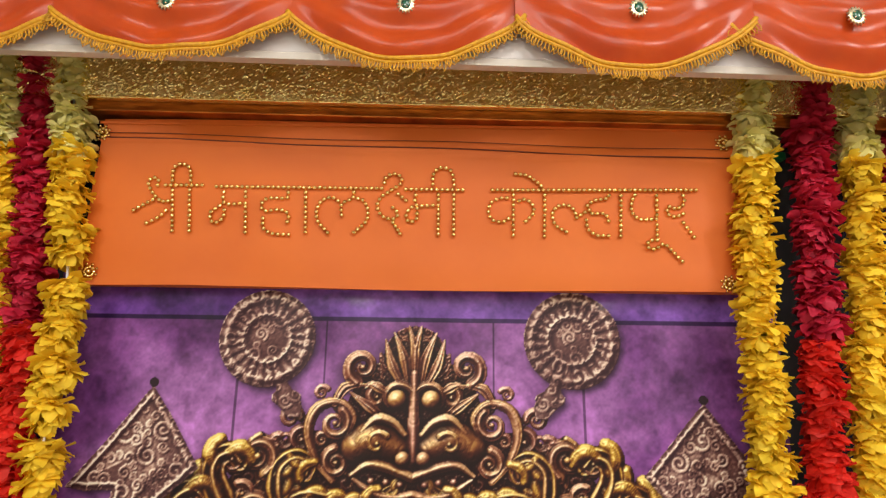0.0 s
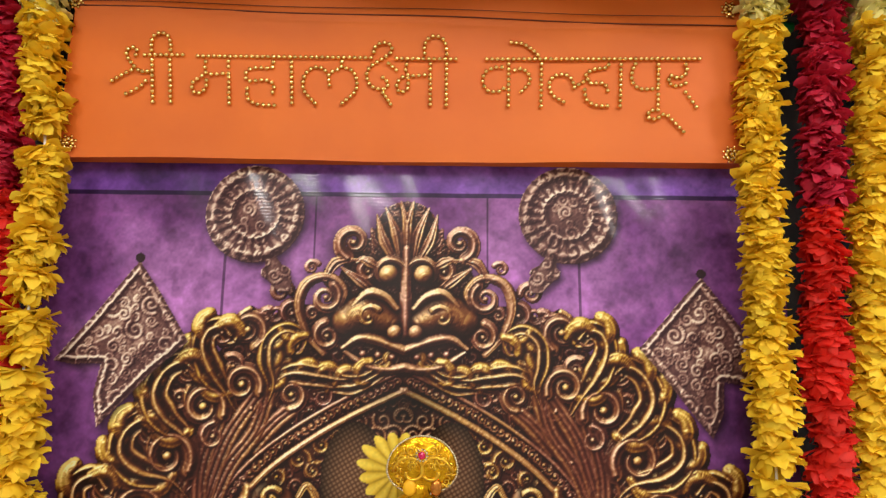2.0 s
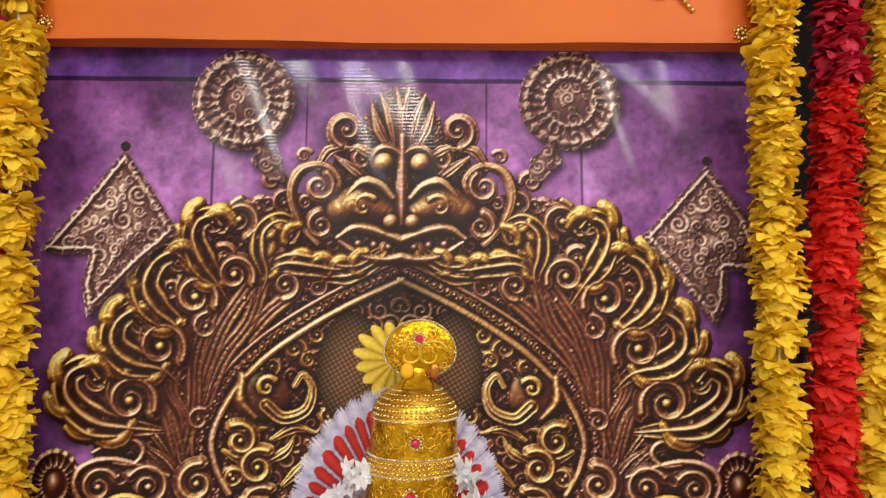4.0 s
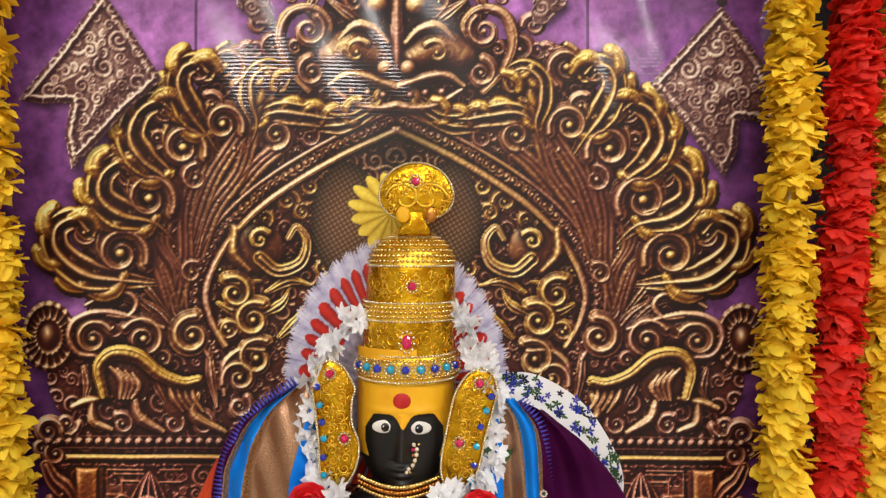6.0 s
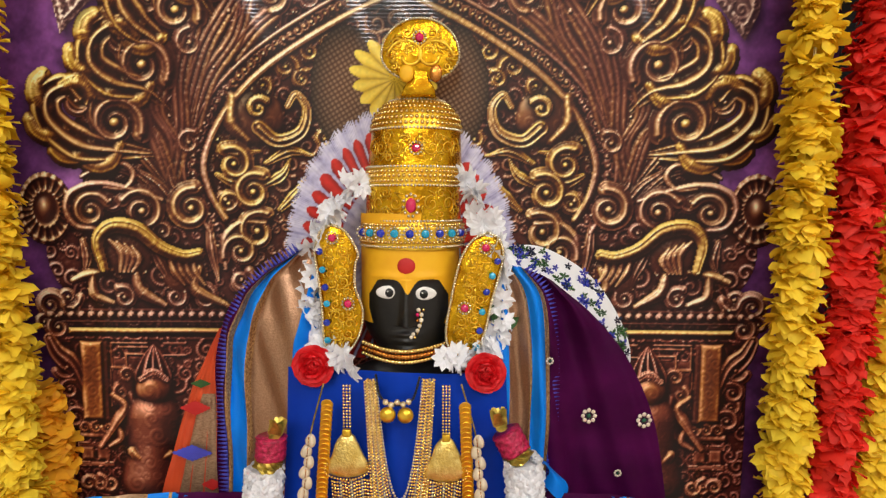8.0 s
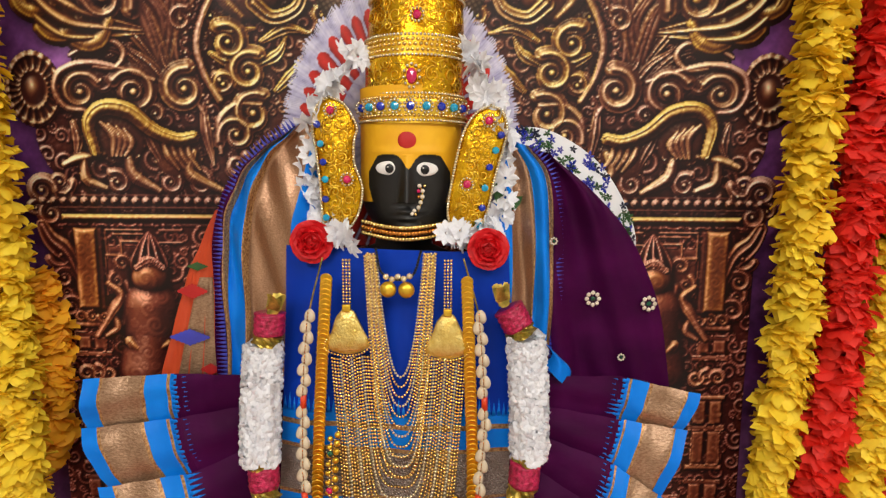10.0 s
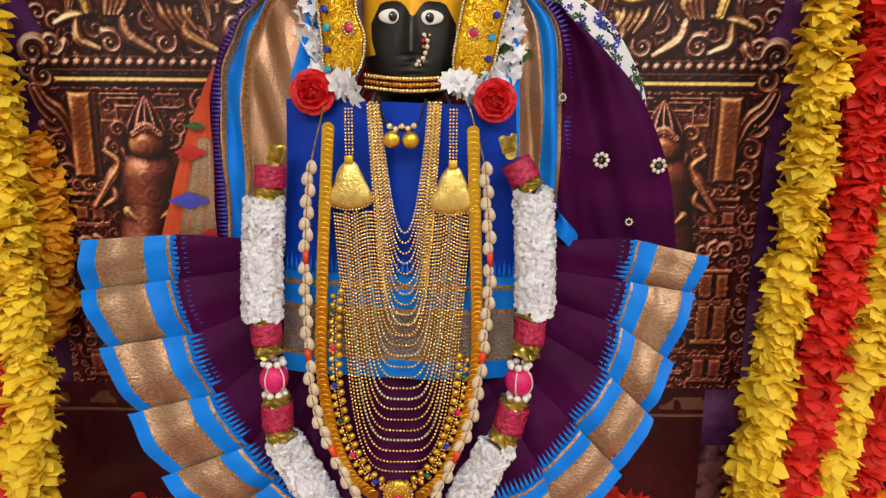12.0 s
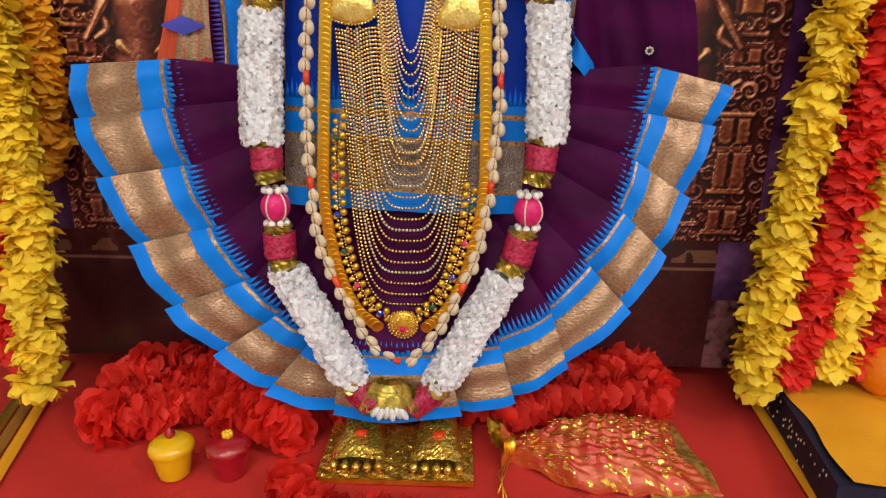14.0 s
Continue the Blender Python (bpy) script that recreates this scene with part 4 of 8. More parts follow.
for poly in (
    [(-0.330, 1.651), (-0.300, 1.61), (-0.263, 1.553), (-0.31, 1.51), (-0.34, 1.477), (-0.364, 1.451), (-0.372, 1.49), (-0.366, 1.526), (-0.40, 1.525), (-0.424, 1.529), (-0.38, 1.585)],
    [(0.364, 1.638), (0.32, 1.59), (0.284, 1.550), (0.31, 1.52), (0.34, 1.48), (0.367, 1.445), (0.382, 1.475), (0.385, 1.511), (0.41, 1.507), (0.435, 1.508), (0.41, 1.575)],
):
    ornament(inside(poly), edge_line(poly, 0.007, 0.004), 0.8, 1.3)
for x, z in ((-0.330, 1.655), (0.364, 1.642)):
    PRINT = np.where((np.hypot(X - x, (Z - z)) < 0.006)[..., None], np.array([0.03, 0.015, 0.02]), PRINT)

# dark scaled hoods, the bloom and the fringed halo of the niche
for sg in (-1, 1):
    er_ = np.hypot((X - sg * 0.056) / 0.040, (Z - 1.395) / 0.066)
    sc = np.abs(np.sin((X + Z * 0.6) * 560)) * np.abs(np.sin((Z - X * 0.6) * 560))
    # rounding shade put into the hoods' colour: bright middle, dark edge
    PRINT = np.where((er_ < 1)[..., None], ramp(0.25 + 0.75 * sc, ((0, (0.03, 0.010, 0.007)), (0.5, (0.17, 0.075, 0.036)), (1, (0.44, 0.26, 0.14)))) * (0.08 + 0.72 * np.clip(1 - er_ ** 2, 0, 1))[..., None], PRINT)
# print darker round a spot under the niche apex
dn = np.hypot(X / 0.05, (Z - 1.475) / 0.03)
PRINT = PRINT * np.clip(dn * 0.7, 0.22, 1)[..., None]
th = np.arctan2(Z - 1.405, X + 0.005)
rr = np.hypot(X + 0.005, Z - 1.405)
bloom = rr < 0.036 + 0.012 * np.abs(np.sin(th * 8)) * (1 + 0.3 * np.sin(th * 3))
PRINT = np.where(bloom[..., None], ramp(np.abs(np.sin(th * 8)) * 0.7 + 0.3 * rr / 0.05, ((0, (0.3, 0.16, 0.01)), (0.5, (0.75, 0.5, 0.03)), (1, (0.95, 0.75, 0.1)))), PRINT)
ex, ez = X / 0.122, (Z - 1.215) / 0.155
er, et = np.hypot(ex, ez), np.arctan2(ez, ex)
ray = np.abs(np.sin(et * 21 + 0.35 * np.sin(et * 9)))
fuzz = np.abs(np.sin(et * 150 + 2 * np.sin(et * 37)))
ring = (er < 0.97 + 0.03 * ray + 0.05 * fuzz) & (Z > 1.1)
red = (er < 0.90 - 0.08 * (1 - ray)) & (er > 0.55) & (ray > 0.3)
fringe_c = ramp(np.clip(ray * 0.4 + 0.3 * fuzz + 0.4 * vnoise(200, 1, 50), 0, 1), ((0, (0.16, 0.13, 0.32)), (0.4, (0.42, 0.40, 0.62)), (1, (0.72, 0.70, 0.84))))
PRINT = np.where(ring[..., None], fringe_c, PRINT)
PRINT = np.where((ring & red)[..., None], ramp(ray, ((0.35, (0.2, 0.01, 0.012)), (1, (0.62, 0.03, 0.02)))), PRINT)
# dark maroon plinth at the foot of the picture, with a stone block at either end
pl = ramp(vnoise(10, 4, 60), ((0.2, (0.022, 0.003, 0.005)), (0.8, (0.075, 0.012, 0.014))))
pl *= (0.8 + 0.4 * vnoise(200, 1, 61))[..., None]
zone = (Z < 0.79) & (X < 0.347) & (X > -0.45)
PRINT = np.where(zone[..., None], pl, PRINT)
PRINT = np.where((zone & (np.abs(Z - 0.757) < 0.0014))[..., None], np.array([0.2, 0.09, 0.06]), PRINT)
PRINT = np.where((zone & (Z > 0.765) & (Z < 0.78) & (vnoise(60, 2, 63) > 0.55))[..., None], np.array([0.16, 0.07, 0.04]), PRINT)
block = (Z < 0.72) & (X >= 0.347) & (X < 0.405)
PRINT = np.where(block[..., None], ramp(vnoise(120, 3, 62), ((0.3, (0.03, 0.008, 0.012)), (0.7, (0.22, 0.1, 0.11)))), PRINT)
PRINT *= (0.9 + 0.2 * vnoise(400, 1, 70))[..., None]
PRINT = np.clip(PRINT, 0.003, 1)

bm_v = np.zeros((NZ * NX, 3))
bm_v[:, 0], bm_v[:, 2] = X.ravel(), Z.ravel()
bm_v[:, 1] = (0.0012 * np.sin(X * 17 + 1.0) * np.sin(Z * 9) + 0.0006 * np.sin(X * 60 + Z * 31)).ravel()
idx = np.arange(NZ * NX).reshape(NZ, NX)
# wide cells where the sheet lies behind the figure
behind = (slice(40, 40 + 8 * int(0.40 / STEP / 8)), slice(int((HALF - 0.16) / STEP), int((HALF - 0.16) / STEP) + 8 * int(0.32 / STEP / 8)))
small = np.stack([idx[:-1, :-1], idx[:-1, 1:], idx[1:, 1:], idx[1:, :-1]], -1)
keep = np.ones(small.shape[:2], bool)
keep[behind] = False
cells = idx[behind[0].start : behind[0].stop + 1 : 8, behind[1].start : behind[1].stop + 1 : 8]
quads = np.concatenate([small[keep], np.stack([cells[:-1, :-1], cells[:-1, 1:], cells[1:, 1:], cells[1:, :-1]], -1).reshape(-1, 4)])
me = bpy.data.meshes.new("banner")
me.vertices.add(len(bm_v))
me.vertices.foreach_set("co", bm_v.ravel())
me.loops.add(quads.size)
me.loops.foreach_set("vertex_index", quads.ravel())
me.polygons.add(len(quads))
me.polygons.foreach_set("loop_start", np.arange(0, quads.size, 4))
me.update(calc_edges=True)
me.validate()
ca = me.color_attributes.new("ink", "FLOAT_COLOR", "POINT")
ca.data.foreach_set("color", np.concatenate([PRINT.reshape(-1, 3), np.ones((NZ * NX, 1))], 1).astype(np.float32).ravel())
me.polygons.foreach_set("use_smooth", np.ones(len(quads), bool))
vm = bpy.data.materials.new("printed_vinyl")
vm.use_nodes = True
nd, lk = vm.node_tree.nodes, vm.node_tree.links
at_ = nd.new("ShaderNodeAttribute")
at_.attribute_name = "ink"
pb = nd["Principled BSDF"]
lk.new(at_.outputs["Color"], pb.inputs["Base Color"])
pb.inputs["Roughness"].default_value = 0.6
pb.inputs["Specular IOR Level"].default_value = 0.15
pb.inputs["Coat Weight"].default_value, pb.inputs["Coat Roughness"].default_value, pb.inputs["Coat IOR"].default_value = 0.45, 0.11, 1.5
tc = nd.new("ShaderNodeTexCoord")
wv = nd.new("ShaderNodeTexWave")
wv.bands_direction = "Z"
wv.inputs["Scale"].default_value, wv.inputs["Distortion"].default_value, wv.inputs["Detail Scale"].default_value = 75, 1.2, 0.4
lk.new(tc.outputs["Object"], wv.inputs["Vector"])
bp_ = nd.new("ShaderNodeBump")
bp_.inputs["Strength"].default_value, bp_.inputs["Distance"].default_value = 0.075, 0.001
lk.new(wv.outputs["Fac"], bp_.inputs["Height"])
lk.new(bp_.outputs[0], pb.inputs["Coat Normal"])
me.materials.append(vm)
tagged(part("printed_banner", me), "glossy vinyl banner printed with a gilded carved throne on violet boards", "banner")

# ---- canopy over the shrine ----
beam = thing("gold_beam", "beam wrapped in pebbled gold foil above the name board", "beam", at=(0, 0, 2.0))
beam.rotation_euler = (0, radians(0.75), 0)
part("face", Geo().add(*box(-0.62, 0.62, -0.058, -0.047, 0.012, 0.14, 0.003), "gold_foil"), beam, smooth=False)
rb = random.Random(8)
part("foil_sheet", Geo().add(*grid(lambda u, v: (-0.619 + 1.238 * u, -0.0605 + rb.uniform(-0.0007, 0.0007), 0.0135 + 0.125 * v), 660, 66), "gold_foil"), beam, "pebbled glittering gold foil", smooth=False)
# stands for the beam's underside; the orange reflection is in its colour
part("lower_strip", Geo().add(*box(-0.62, 0.62, -0.046, -0.012, -0.0008, 0.14, 0.002), "orange_foil"), beam, "gold foil underside, the board's orange reflection put into its colour", smooth=False)

shelf = thing("canopy_board", "white laminate canopy board across the shrine top", "canopy board", at=(0, 0, 2.0))
shelf.rotation_euler = (0, radians(1.25), 0)
part("front_panel", Geo().add(*box(-0.95, 0.95, -0.152, -0.143, 0.026, 0.24, 0.002), "white_lam"), shelf, smooth=False)
part("lower_edge", Geo().add(*box(-0.95, 0.95, -0.1535, -0.1415, 0.0165, 0.0258, 0.001), "wall"), shelf, "pale grey edge strip", smooth=False)
part("top_panel", Geo().add(*box(-0.95, 0.95, -0.1425, 0.05, 0.165, 0.18), "white_lam"), shelf, smooth=False)


def swag(xc, half, ztop, zlow, y, seed):
    """One hanging half-moon of satin, edged with looped fringe."""
    r = random.Random(seed)
    ob = thing("satin_swag", "orange satin swag with looped gold fringe and a jewelled brooch", "swag", "satin swags along the canopy")

    def drop(u):
        s = 2 * u - 1
        return ztop - (ztop - zlow) * (1 - abs(s) ** 1.75) ** 0.85

    def fn(u, v):
        s = 2 * u - 1
        top = ztop + 0.05
        z = top + (drop(u) - top) * v
        y_ = y - 0.010 * math.sin(v * 3.0) * (1 - s * s) - 0.005 * math.sin(v * 14 + 6 * s * s + seed) * (1 - abs(s)) - 0.002 * math.sin(u * 23 + seed)
        return (xc + s * half, y_, z)

    part("satin", Geo().add(*grid(fn, 48, 24), "orange_satin"), ob)
    g = Geo()
    edge = [Vector(fn(i / 160, 1.0)) for i in range(161)]
    g.add(*tube([p + Vector((0, -0.004, 0.002)) for p in edge[::4]], 0.0030, 6), "fringe")
    g.add(*tube([p + Vector((0, -0.0035, -0.003)) for p in edge[::4]], 0.0022, 6), "fringe")
    for i in range(1, 160, 2):
        p, t = edge[i], (edge[min(i + 1, 160)] - edge[i - 1]).normalized()
        d = Vector((-t.z, 0, t.x))
        d = -d if d.z > 0 else d
        d = (d * 0.7 + Vector((r.uniform(-0.25, 0.25), r.uniform(-0.3, 0.1), -0.5))).normalized()
        L = r.uniform(0.009, 0.0145)
        a = p + Vector((0, -0.004, -0.003))
        k = t * 0.0016
        g.add(*tube([a - k, a - k * 1.6 + d * L * 0.6, a + d * L, a + k * 1.6 + d * L * 0.6, a + k], 0.00085, 4, False), "fringe")
    part("fringe", g, ob, "looped golden thread fringe")
    b = Geo()
    zc, yc = ztop + 0.006, y - 0.015
    b.add(*slab([(xc + r_ * math.cos(i * math.pi / 16), zc + 1.12 * r_ * math.sin(i * math.pi / 16)) for i, r_ in enumerate((0.0112, 0.0078) * 16)], yc - 0.0012, 0.003, 0.0008), "silver_bead")
    br = part("brooch", b, ob, "gold ray brooch")
    gm = Geo().add(*ball((xc, yc - 0.001, zc), (0.006, 0.003, 0.0075), BALL2), "emerald")
    for i in range(5):
        a = i * 1.2566
        gm.add(*ball((xc + 0.0045 * math.cos(a), yc - 0.0035, zc + 0.0055 * math.sin(a)), 0.0011), "silver_bead")
    part("stone", gm, br, "dark green glass stone")
    return ob


for k, (xc, zt, zl) in enumerate(((-0.545, 2.078, 2.02), (-0.282, 2.074, 2.017), (-0.012, 2.076, 2.011), (0.250, 2.072, 2.004), (0.497, 2.068, 1.998), (0.75, 2.068, 1.998))):
    swag(xc, 0.137, zt - 0.006, zl + 0.001, -0.163 - 0.004 * (k % 2), k)

# ---- name board ----
SY = -0.03
sign = thing("name_board", "orange cloth-covered board with a temple name in gold beads", "sign")


def board(u, v):
    x, z = -0.428 + 0.85 * u, 1.7735 + (2.0 - 1.7735) * v + 0.0015 * math.sin(u * 9)
    s = -0.002 * math.exp(-(((v - 0.87 + 0.085 * u - 0.006 * math.sin(u * 15)) / 0.012) ** 2)) + 0.0012 * math.exp(-(((v - 0.85 + 0.085 * u - 0.006 * math.sin(u * 15)) / 0.012) ** 2))
    return (x + 0.006 * (v - 0.5) * (1 - 2 * u), SY + s + 0.0008 * math.sin(u * 31 + v * 7) * (1 - v) + 0.0008 * math.sin(v * 19 + u * 4), z)


part("cloth", Geo().add(*grid(board, 130, 60), "orange_board"), sign)
part("backing", Geo().add(*box(-0.428, 0.422, SY + 0.004, -0.002, 1.776, 1.996), "orange_board"), sign, smooth=False)
part("clear_tape", Geo().add(*box(-0.43, 0.42, SY - 0.0022, SY - 0.0012, 1.9925, 1.9965), "orange_board"), sign, "strip of clear tape", smooth=False)
for a, b, w in (((-0.42, 1.9795), (0.41, 1.9655), 0.0005), ((-0.425, 1.973), (0.412, 1.953), 0.0009)):
    pts = [(a[0] + (b[0] - a[0]) * i / 40, SY - 0.0022, a[1] + (b[1] - a[1]) * i / 40 + 0.0012 * math.sin(i * 0.35)) for i in range(41)]
    part("seam", Geo().add(*tube(pts, w, 5), "seam"), sign, "dark stitched seam")
for x, z in ((-0.424, 1.979), (-0.414, 1.790), (0.405, 1.976), (0.395, 1.785)):
    g = Geo()
    for i in range(8):
        a = i * math.pi / 4
        g.add(*ball((x + 0.006 * math.cos(a), SY - 0.003, z + 0.006 * math.sin(a)), (0.0032, 0.0015, 0.0032)), "gold_bead")
        g.add(*ball((x + 0.010 * math.cos(a + 0.4), SY - 0.003, z + 0.010 * math.sin(a + 0.4)), (0.0022, 0.0012, 0.0022)), "gold_bead")
    g.add(*ball((x, SY - 0.004, z), 0.003, BALL2), "gold_bead")
    part("corner_stud", g, sign, "filigree gilt corner stud")

bead_mesh = Geo().add(*ball((0, 0, 0), (0.0031, 0.0031, 0.0031), BALL2), "gold_bead").mesh("bead")


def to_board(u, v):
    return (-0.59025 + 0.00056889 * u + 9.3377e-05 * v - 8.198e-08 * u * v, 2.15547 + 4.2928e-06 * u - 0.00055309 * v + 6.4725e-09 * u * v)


placed = []


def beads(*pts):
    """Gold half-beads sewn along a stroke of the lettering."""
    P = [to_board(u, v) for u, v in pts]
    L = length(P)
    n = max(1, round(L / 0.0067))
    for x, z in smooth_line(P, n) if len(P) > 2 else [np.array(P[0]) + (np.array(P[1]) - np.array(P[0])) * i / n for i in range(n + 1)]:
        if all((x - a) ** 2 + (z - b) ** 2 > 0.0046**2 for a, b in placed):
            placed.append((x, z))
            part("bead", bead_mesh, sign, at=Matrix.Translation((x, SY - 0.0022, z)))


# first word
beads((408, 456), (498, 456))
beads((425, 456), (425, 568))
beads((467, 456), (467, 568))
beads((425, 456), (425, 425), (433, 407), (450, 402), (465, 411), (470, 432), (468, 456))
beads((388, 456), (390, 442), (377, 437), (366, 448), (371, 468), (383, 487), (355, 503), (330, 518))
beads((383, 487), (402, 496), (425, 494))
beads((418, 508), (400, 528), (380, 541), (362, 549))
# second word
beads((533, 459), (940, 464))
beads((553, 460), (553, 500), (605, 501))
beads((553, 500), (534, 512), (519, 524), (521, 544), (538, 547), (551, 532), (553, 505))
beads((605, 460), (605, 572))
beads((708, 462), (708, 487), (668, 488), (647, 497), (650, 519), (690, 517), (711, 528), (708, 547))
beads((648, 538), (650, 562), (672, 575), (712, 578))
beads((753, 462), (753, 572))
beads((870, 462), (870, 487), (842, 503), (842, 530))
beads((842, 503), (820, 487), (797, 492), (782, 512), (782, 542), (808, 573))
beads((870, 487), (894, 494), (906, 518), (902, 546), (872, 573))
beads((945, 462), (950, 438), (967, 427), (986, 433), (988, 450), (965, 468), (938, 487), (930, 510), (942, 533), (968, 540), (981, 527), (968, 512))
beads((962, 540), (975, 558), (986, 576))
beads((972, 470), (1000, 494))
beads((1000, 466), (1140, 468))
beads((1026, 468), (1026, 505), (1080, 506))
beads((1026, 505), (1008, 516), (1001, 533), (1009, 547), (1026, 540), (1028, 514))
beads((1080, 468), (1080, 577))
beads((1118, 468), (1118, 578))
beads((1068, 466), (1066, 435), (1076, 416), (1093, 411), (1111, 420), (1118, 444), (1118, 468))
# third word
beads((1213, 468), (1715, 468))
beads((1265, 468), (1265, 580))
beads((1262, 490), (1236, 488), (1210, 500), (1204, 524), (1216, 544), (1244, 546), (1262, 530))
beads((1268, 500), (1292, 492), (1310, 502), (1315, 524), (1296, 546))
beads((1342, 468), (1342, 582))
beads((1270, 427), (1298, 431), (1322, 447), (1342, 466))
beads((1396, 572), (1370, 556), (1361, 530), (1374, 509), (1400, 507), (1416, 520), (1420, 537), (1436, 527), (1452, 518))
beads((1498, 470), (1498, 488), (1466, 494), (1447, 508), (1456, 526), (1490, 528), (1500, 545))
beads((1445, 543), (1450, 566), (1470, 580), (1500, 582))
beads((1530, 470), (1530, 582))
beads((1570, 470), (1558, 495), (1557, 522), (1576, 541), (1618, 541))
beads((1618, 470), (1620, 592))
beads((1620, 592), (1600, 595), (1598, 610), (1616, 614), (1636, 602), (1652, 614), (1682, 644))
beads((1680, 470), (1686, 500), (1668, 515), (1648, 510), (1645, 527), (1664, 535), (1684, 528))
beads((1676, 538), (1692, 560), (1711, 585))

# ---- flower garlands ----


def blossom(seed, R, petals=14, layers=3):
    """A cloth bloom threaded through its middle: ruffled whorls of narrow round-tipped petals about its axis z."""
    r = random.Random(seed)
    g = Geo()
    for L in range(layers):
        n = petals - L
        lean, ph0 = (0.15, 0.55, 0.95)[L % 3] + r.uniform(-0.12, 0.12), r.uniform(0, 6)
        for k in range(n):
            a = 2 * math.pi * (k + 0.5 * L) / n + r.uniform(-0.10, 0.10)
            cup = lean + 0.38 * math.sin(a * 3 + ph0) + r.uniform(-0.14, 0.14)
            ro = R * r.uniform(0.86, 1.12) * (1.0 - 0.05 * L)
            wd = 2 * math.pi * R / n * r.uniform(1.2, 1.55)
            ph, tw = r.uniform(0, 6), r.uniform(-0.35, 0.35)

            def fn(u, v):
                if v == 0:
                    return (0.0, 0.0, 0.0)
                s = 2 * u - 1
                tip = 1 - 0.13 * s * s * v ** 4
                w = 0.5 * wd * s * (0.2 + 0.9 * v ** 0.8 if v < 0.7 else 0.88 * math.sqrt(1.0 - 0.62 * ((v - 0.7) / 0.3) ** 2))
                d = ro * v * tip * math.cos(cup * v)
                z = ro * v * tip * math.sin(cup * v) * 0.9 + tw * w * v + 0.0017 * math.sin(u * 6.5 + ph) * v * v + 0.0016 * (1 - s * s) * v * v
                return (d * math.cos(a) - w * math.sin(a), d * math.sin(a) + w * math.cos(a), z)

            g.add(*grid(fn, 3, 4), "marigold")
    return g.weld()


def blossom_set(R, key, seeds, petals=14, layers=3):
    out = []
    for s in seeds:
        g = blossom(s, R, petals, layers)
        g.mats = [key]
        out.append(g.mesh("bloom"))
    return out


def garland(name, label, line, R, meshes, gap, seed, group="flower garlands of the shrine", pick=None):
    r = random.Random(seed)
    ob = thing(name, label, "garland", group)
    n = round(length(line) / gap)
    P = smooth_line(line, n)
    string = Geo().add(*tube([tuple(p) for p in P], 0.0016, 5), "white_petal")
    part("string", string, ob, "white thread")
    for i in range(n + 1):
        t = Vector(P[min(i + 1, n)] - P[max(i - 1, 0)]).normalized()
        q = t.to_track_quat("Z", "Y") @ Euler((r.uniform(-0.5, 0.5), r.uniform(-0.5, 0.5), r.uniform(0, 6.28))).to_quaternion()
        s = r.uniform(0.88, 1.1)
        if r.random() < 0.035 and seed % 3 == 0:
            continue
        m = meshes if pick is None else pick(P[i][2])
        part("bloom", r.choice(m), ob, at=Matrix.LocRotScale(Vector(P[i]) + Vector((r.uniform(-0.003, 0.003), r.uniform(-0.003, 0.003), 0)), q, (s, s, s)))
    return ob


RB = 0.0292
YEL = blossom_set(RB, "marigold", (1, 2, 3, 4))
LEM = blossom_set(RB, "lemon", (5, 6, 7, 8))
LIM = blossom_set(RB, "lime", (9, 10))
RED = blossom_set(RB, "red_flower", (11, 12, 13))
CRI = blossom_set(RB, "crimson", (14, 15, 16))


def yellow_by_height(z):
    return LIM if z > 1.955 else YEL if z > 1.12 else LEM


def red_by_height(z):
    return CRI if z > 1.72 else RED


YL, RL = "bright yellow cloth marigold garland hanging beside the banner", "red cloth flower garland hanging beside the banner"
garland("marigold_garland", YL, [(0.440, -0.052, 2.10), (0.432, -0.052, 1.95), (0.419, -0.05, 1.784), (0.415, -0.05, 1.586), (0.413, -0.05, 1.474), (0.404, -0.055, 1.25), (0.397, -0.06, 1.02), (0.380, -0.068, 0.82), (0.373, -0.072, 0.72), (0.371, -0.074, 0.658)], RB, None, 0.0128, 3, pick=yellow_by_height)
garland("red_garland", RL, [(0.520, -0.05, 2.10), (0.510, -0.05, 1.95), (0.495, -0.05, 1.786), (0.478, -0.05, 1.587), (0.466, -0.05, 1.35), (0.456, -0.055, 1.22), (0.448, -0.06, 1.10), (0.428, -0.075, 0.88), (0.414, -0.07, 0.72), (0.408, -0.072, 0.672)], RB, None, 0.0128, 4, pick=red_by_height)
garland("marigold_garland", YL, [(0.582, -0.05, 2.10), (0.566, -0.05, 1.92), (0.556, -0.05, 1.786), (0.532, -0.05, 1.587), (0.511, -0.05, 1.30), (0.492, -0.055, 1.05), (0.470, -0.07, 0.89), (0.454, -0.066, 0.76), (0.450, -0.068, 0.685)], RB, None, 0.0128, 5, pick=yellow_by_height)
garland("red_garland", RL, [(0.645, -0.04, 2.10), (0.62, -0.04, 1.8), (0.60, -0.04, 1.4), (0.56, -0.045, 1.05), (0.52, -0.055, 0.85), (0.49, -0.06, 0.68)], RB, None, 0.015, 7, pick=red_by_height)
garland("marigold_garland", YL, [(-0.466, -0.05, 2.10), (-0.456, -0.05, 2.0), (-0.446, -0.05, 1.919), (-0.426, -0.05, 1.74), (-0.424, -0.052, 1.574), (-0.412, -0.055, 1.40), (-0.402, -0.058, 1.24), (-0.393, -0.062, 1.05), (-0.374, -0.085, 0.95), (-0.368, -0.09, 0.85), (-0.372, -0.095, 0.76), (-0.376, -0.10, 0.69), (-0.378, -0.105, 0.655)], RB, None, 0.0132, 6, pick=yellow_by_height)
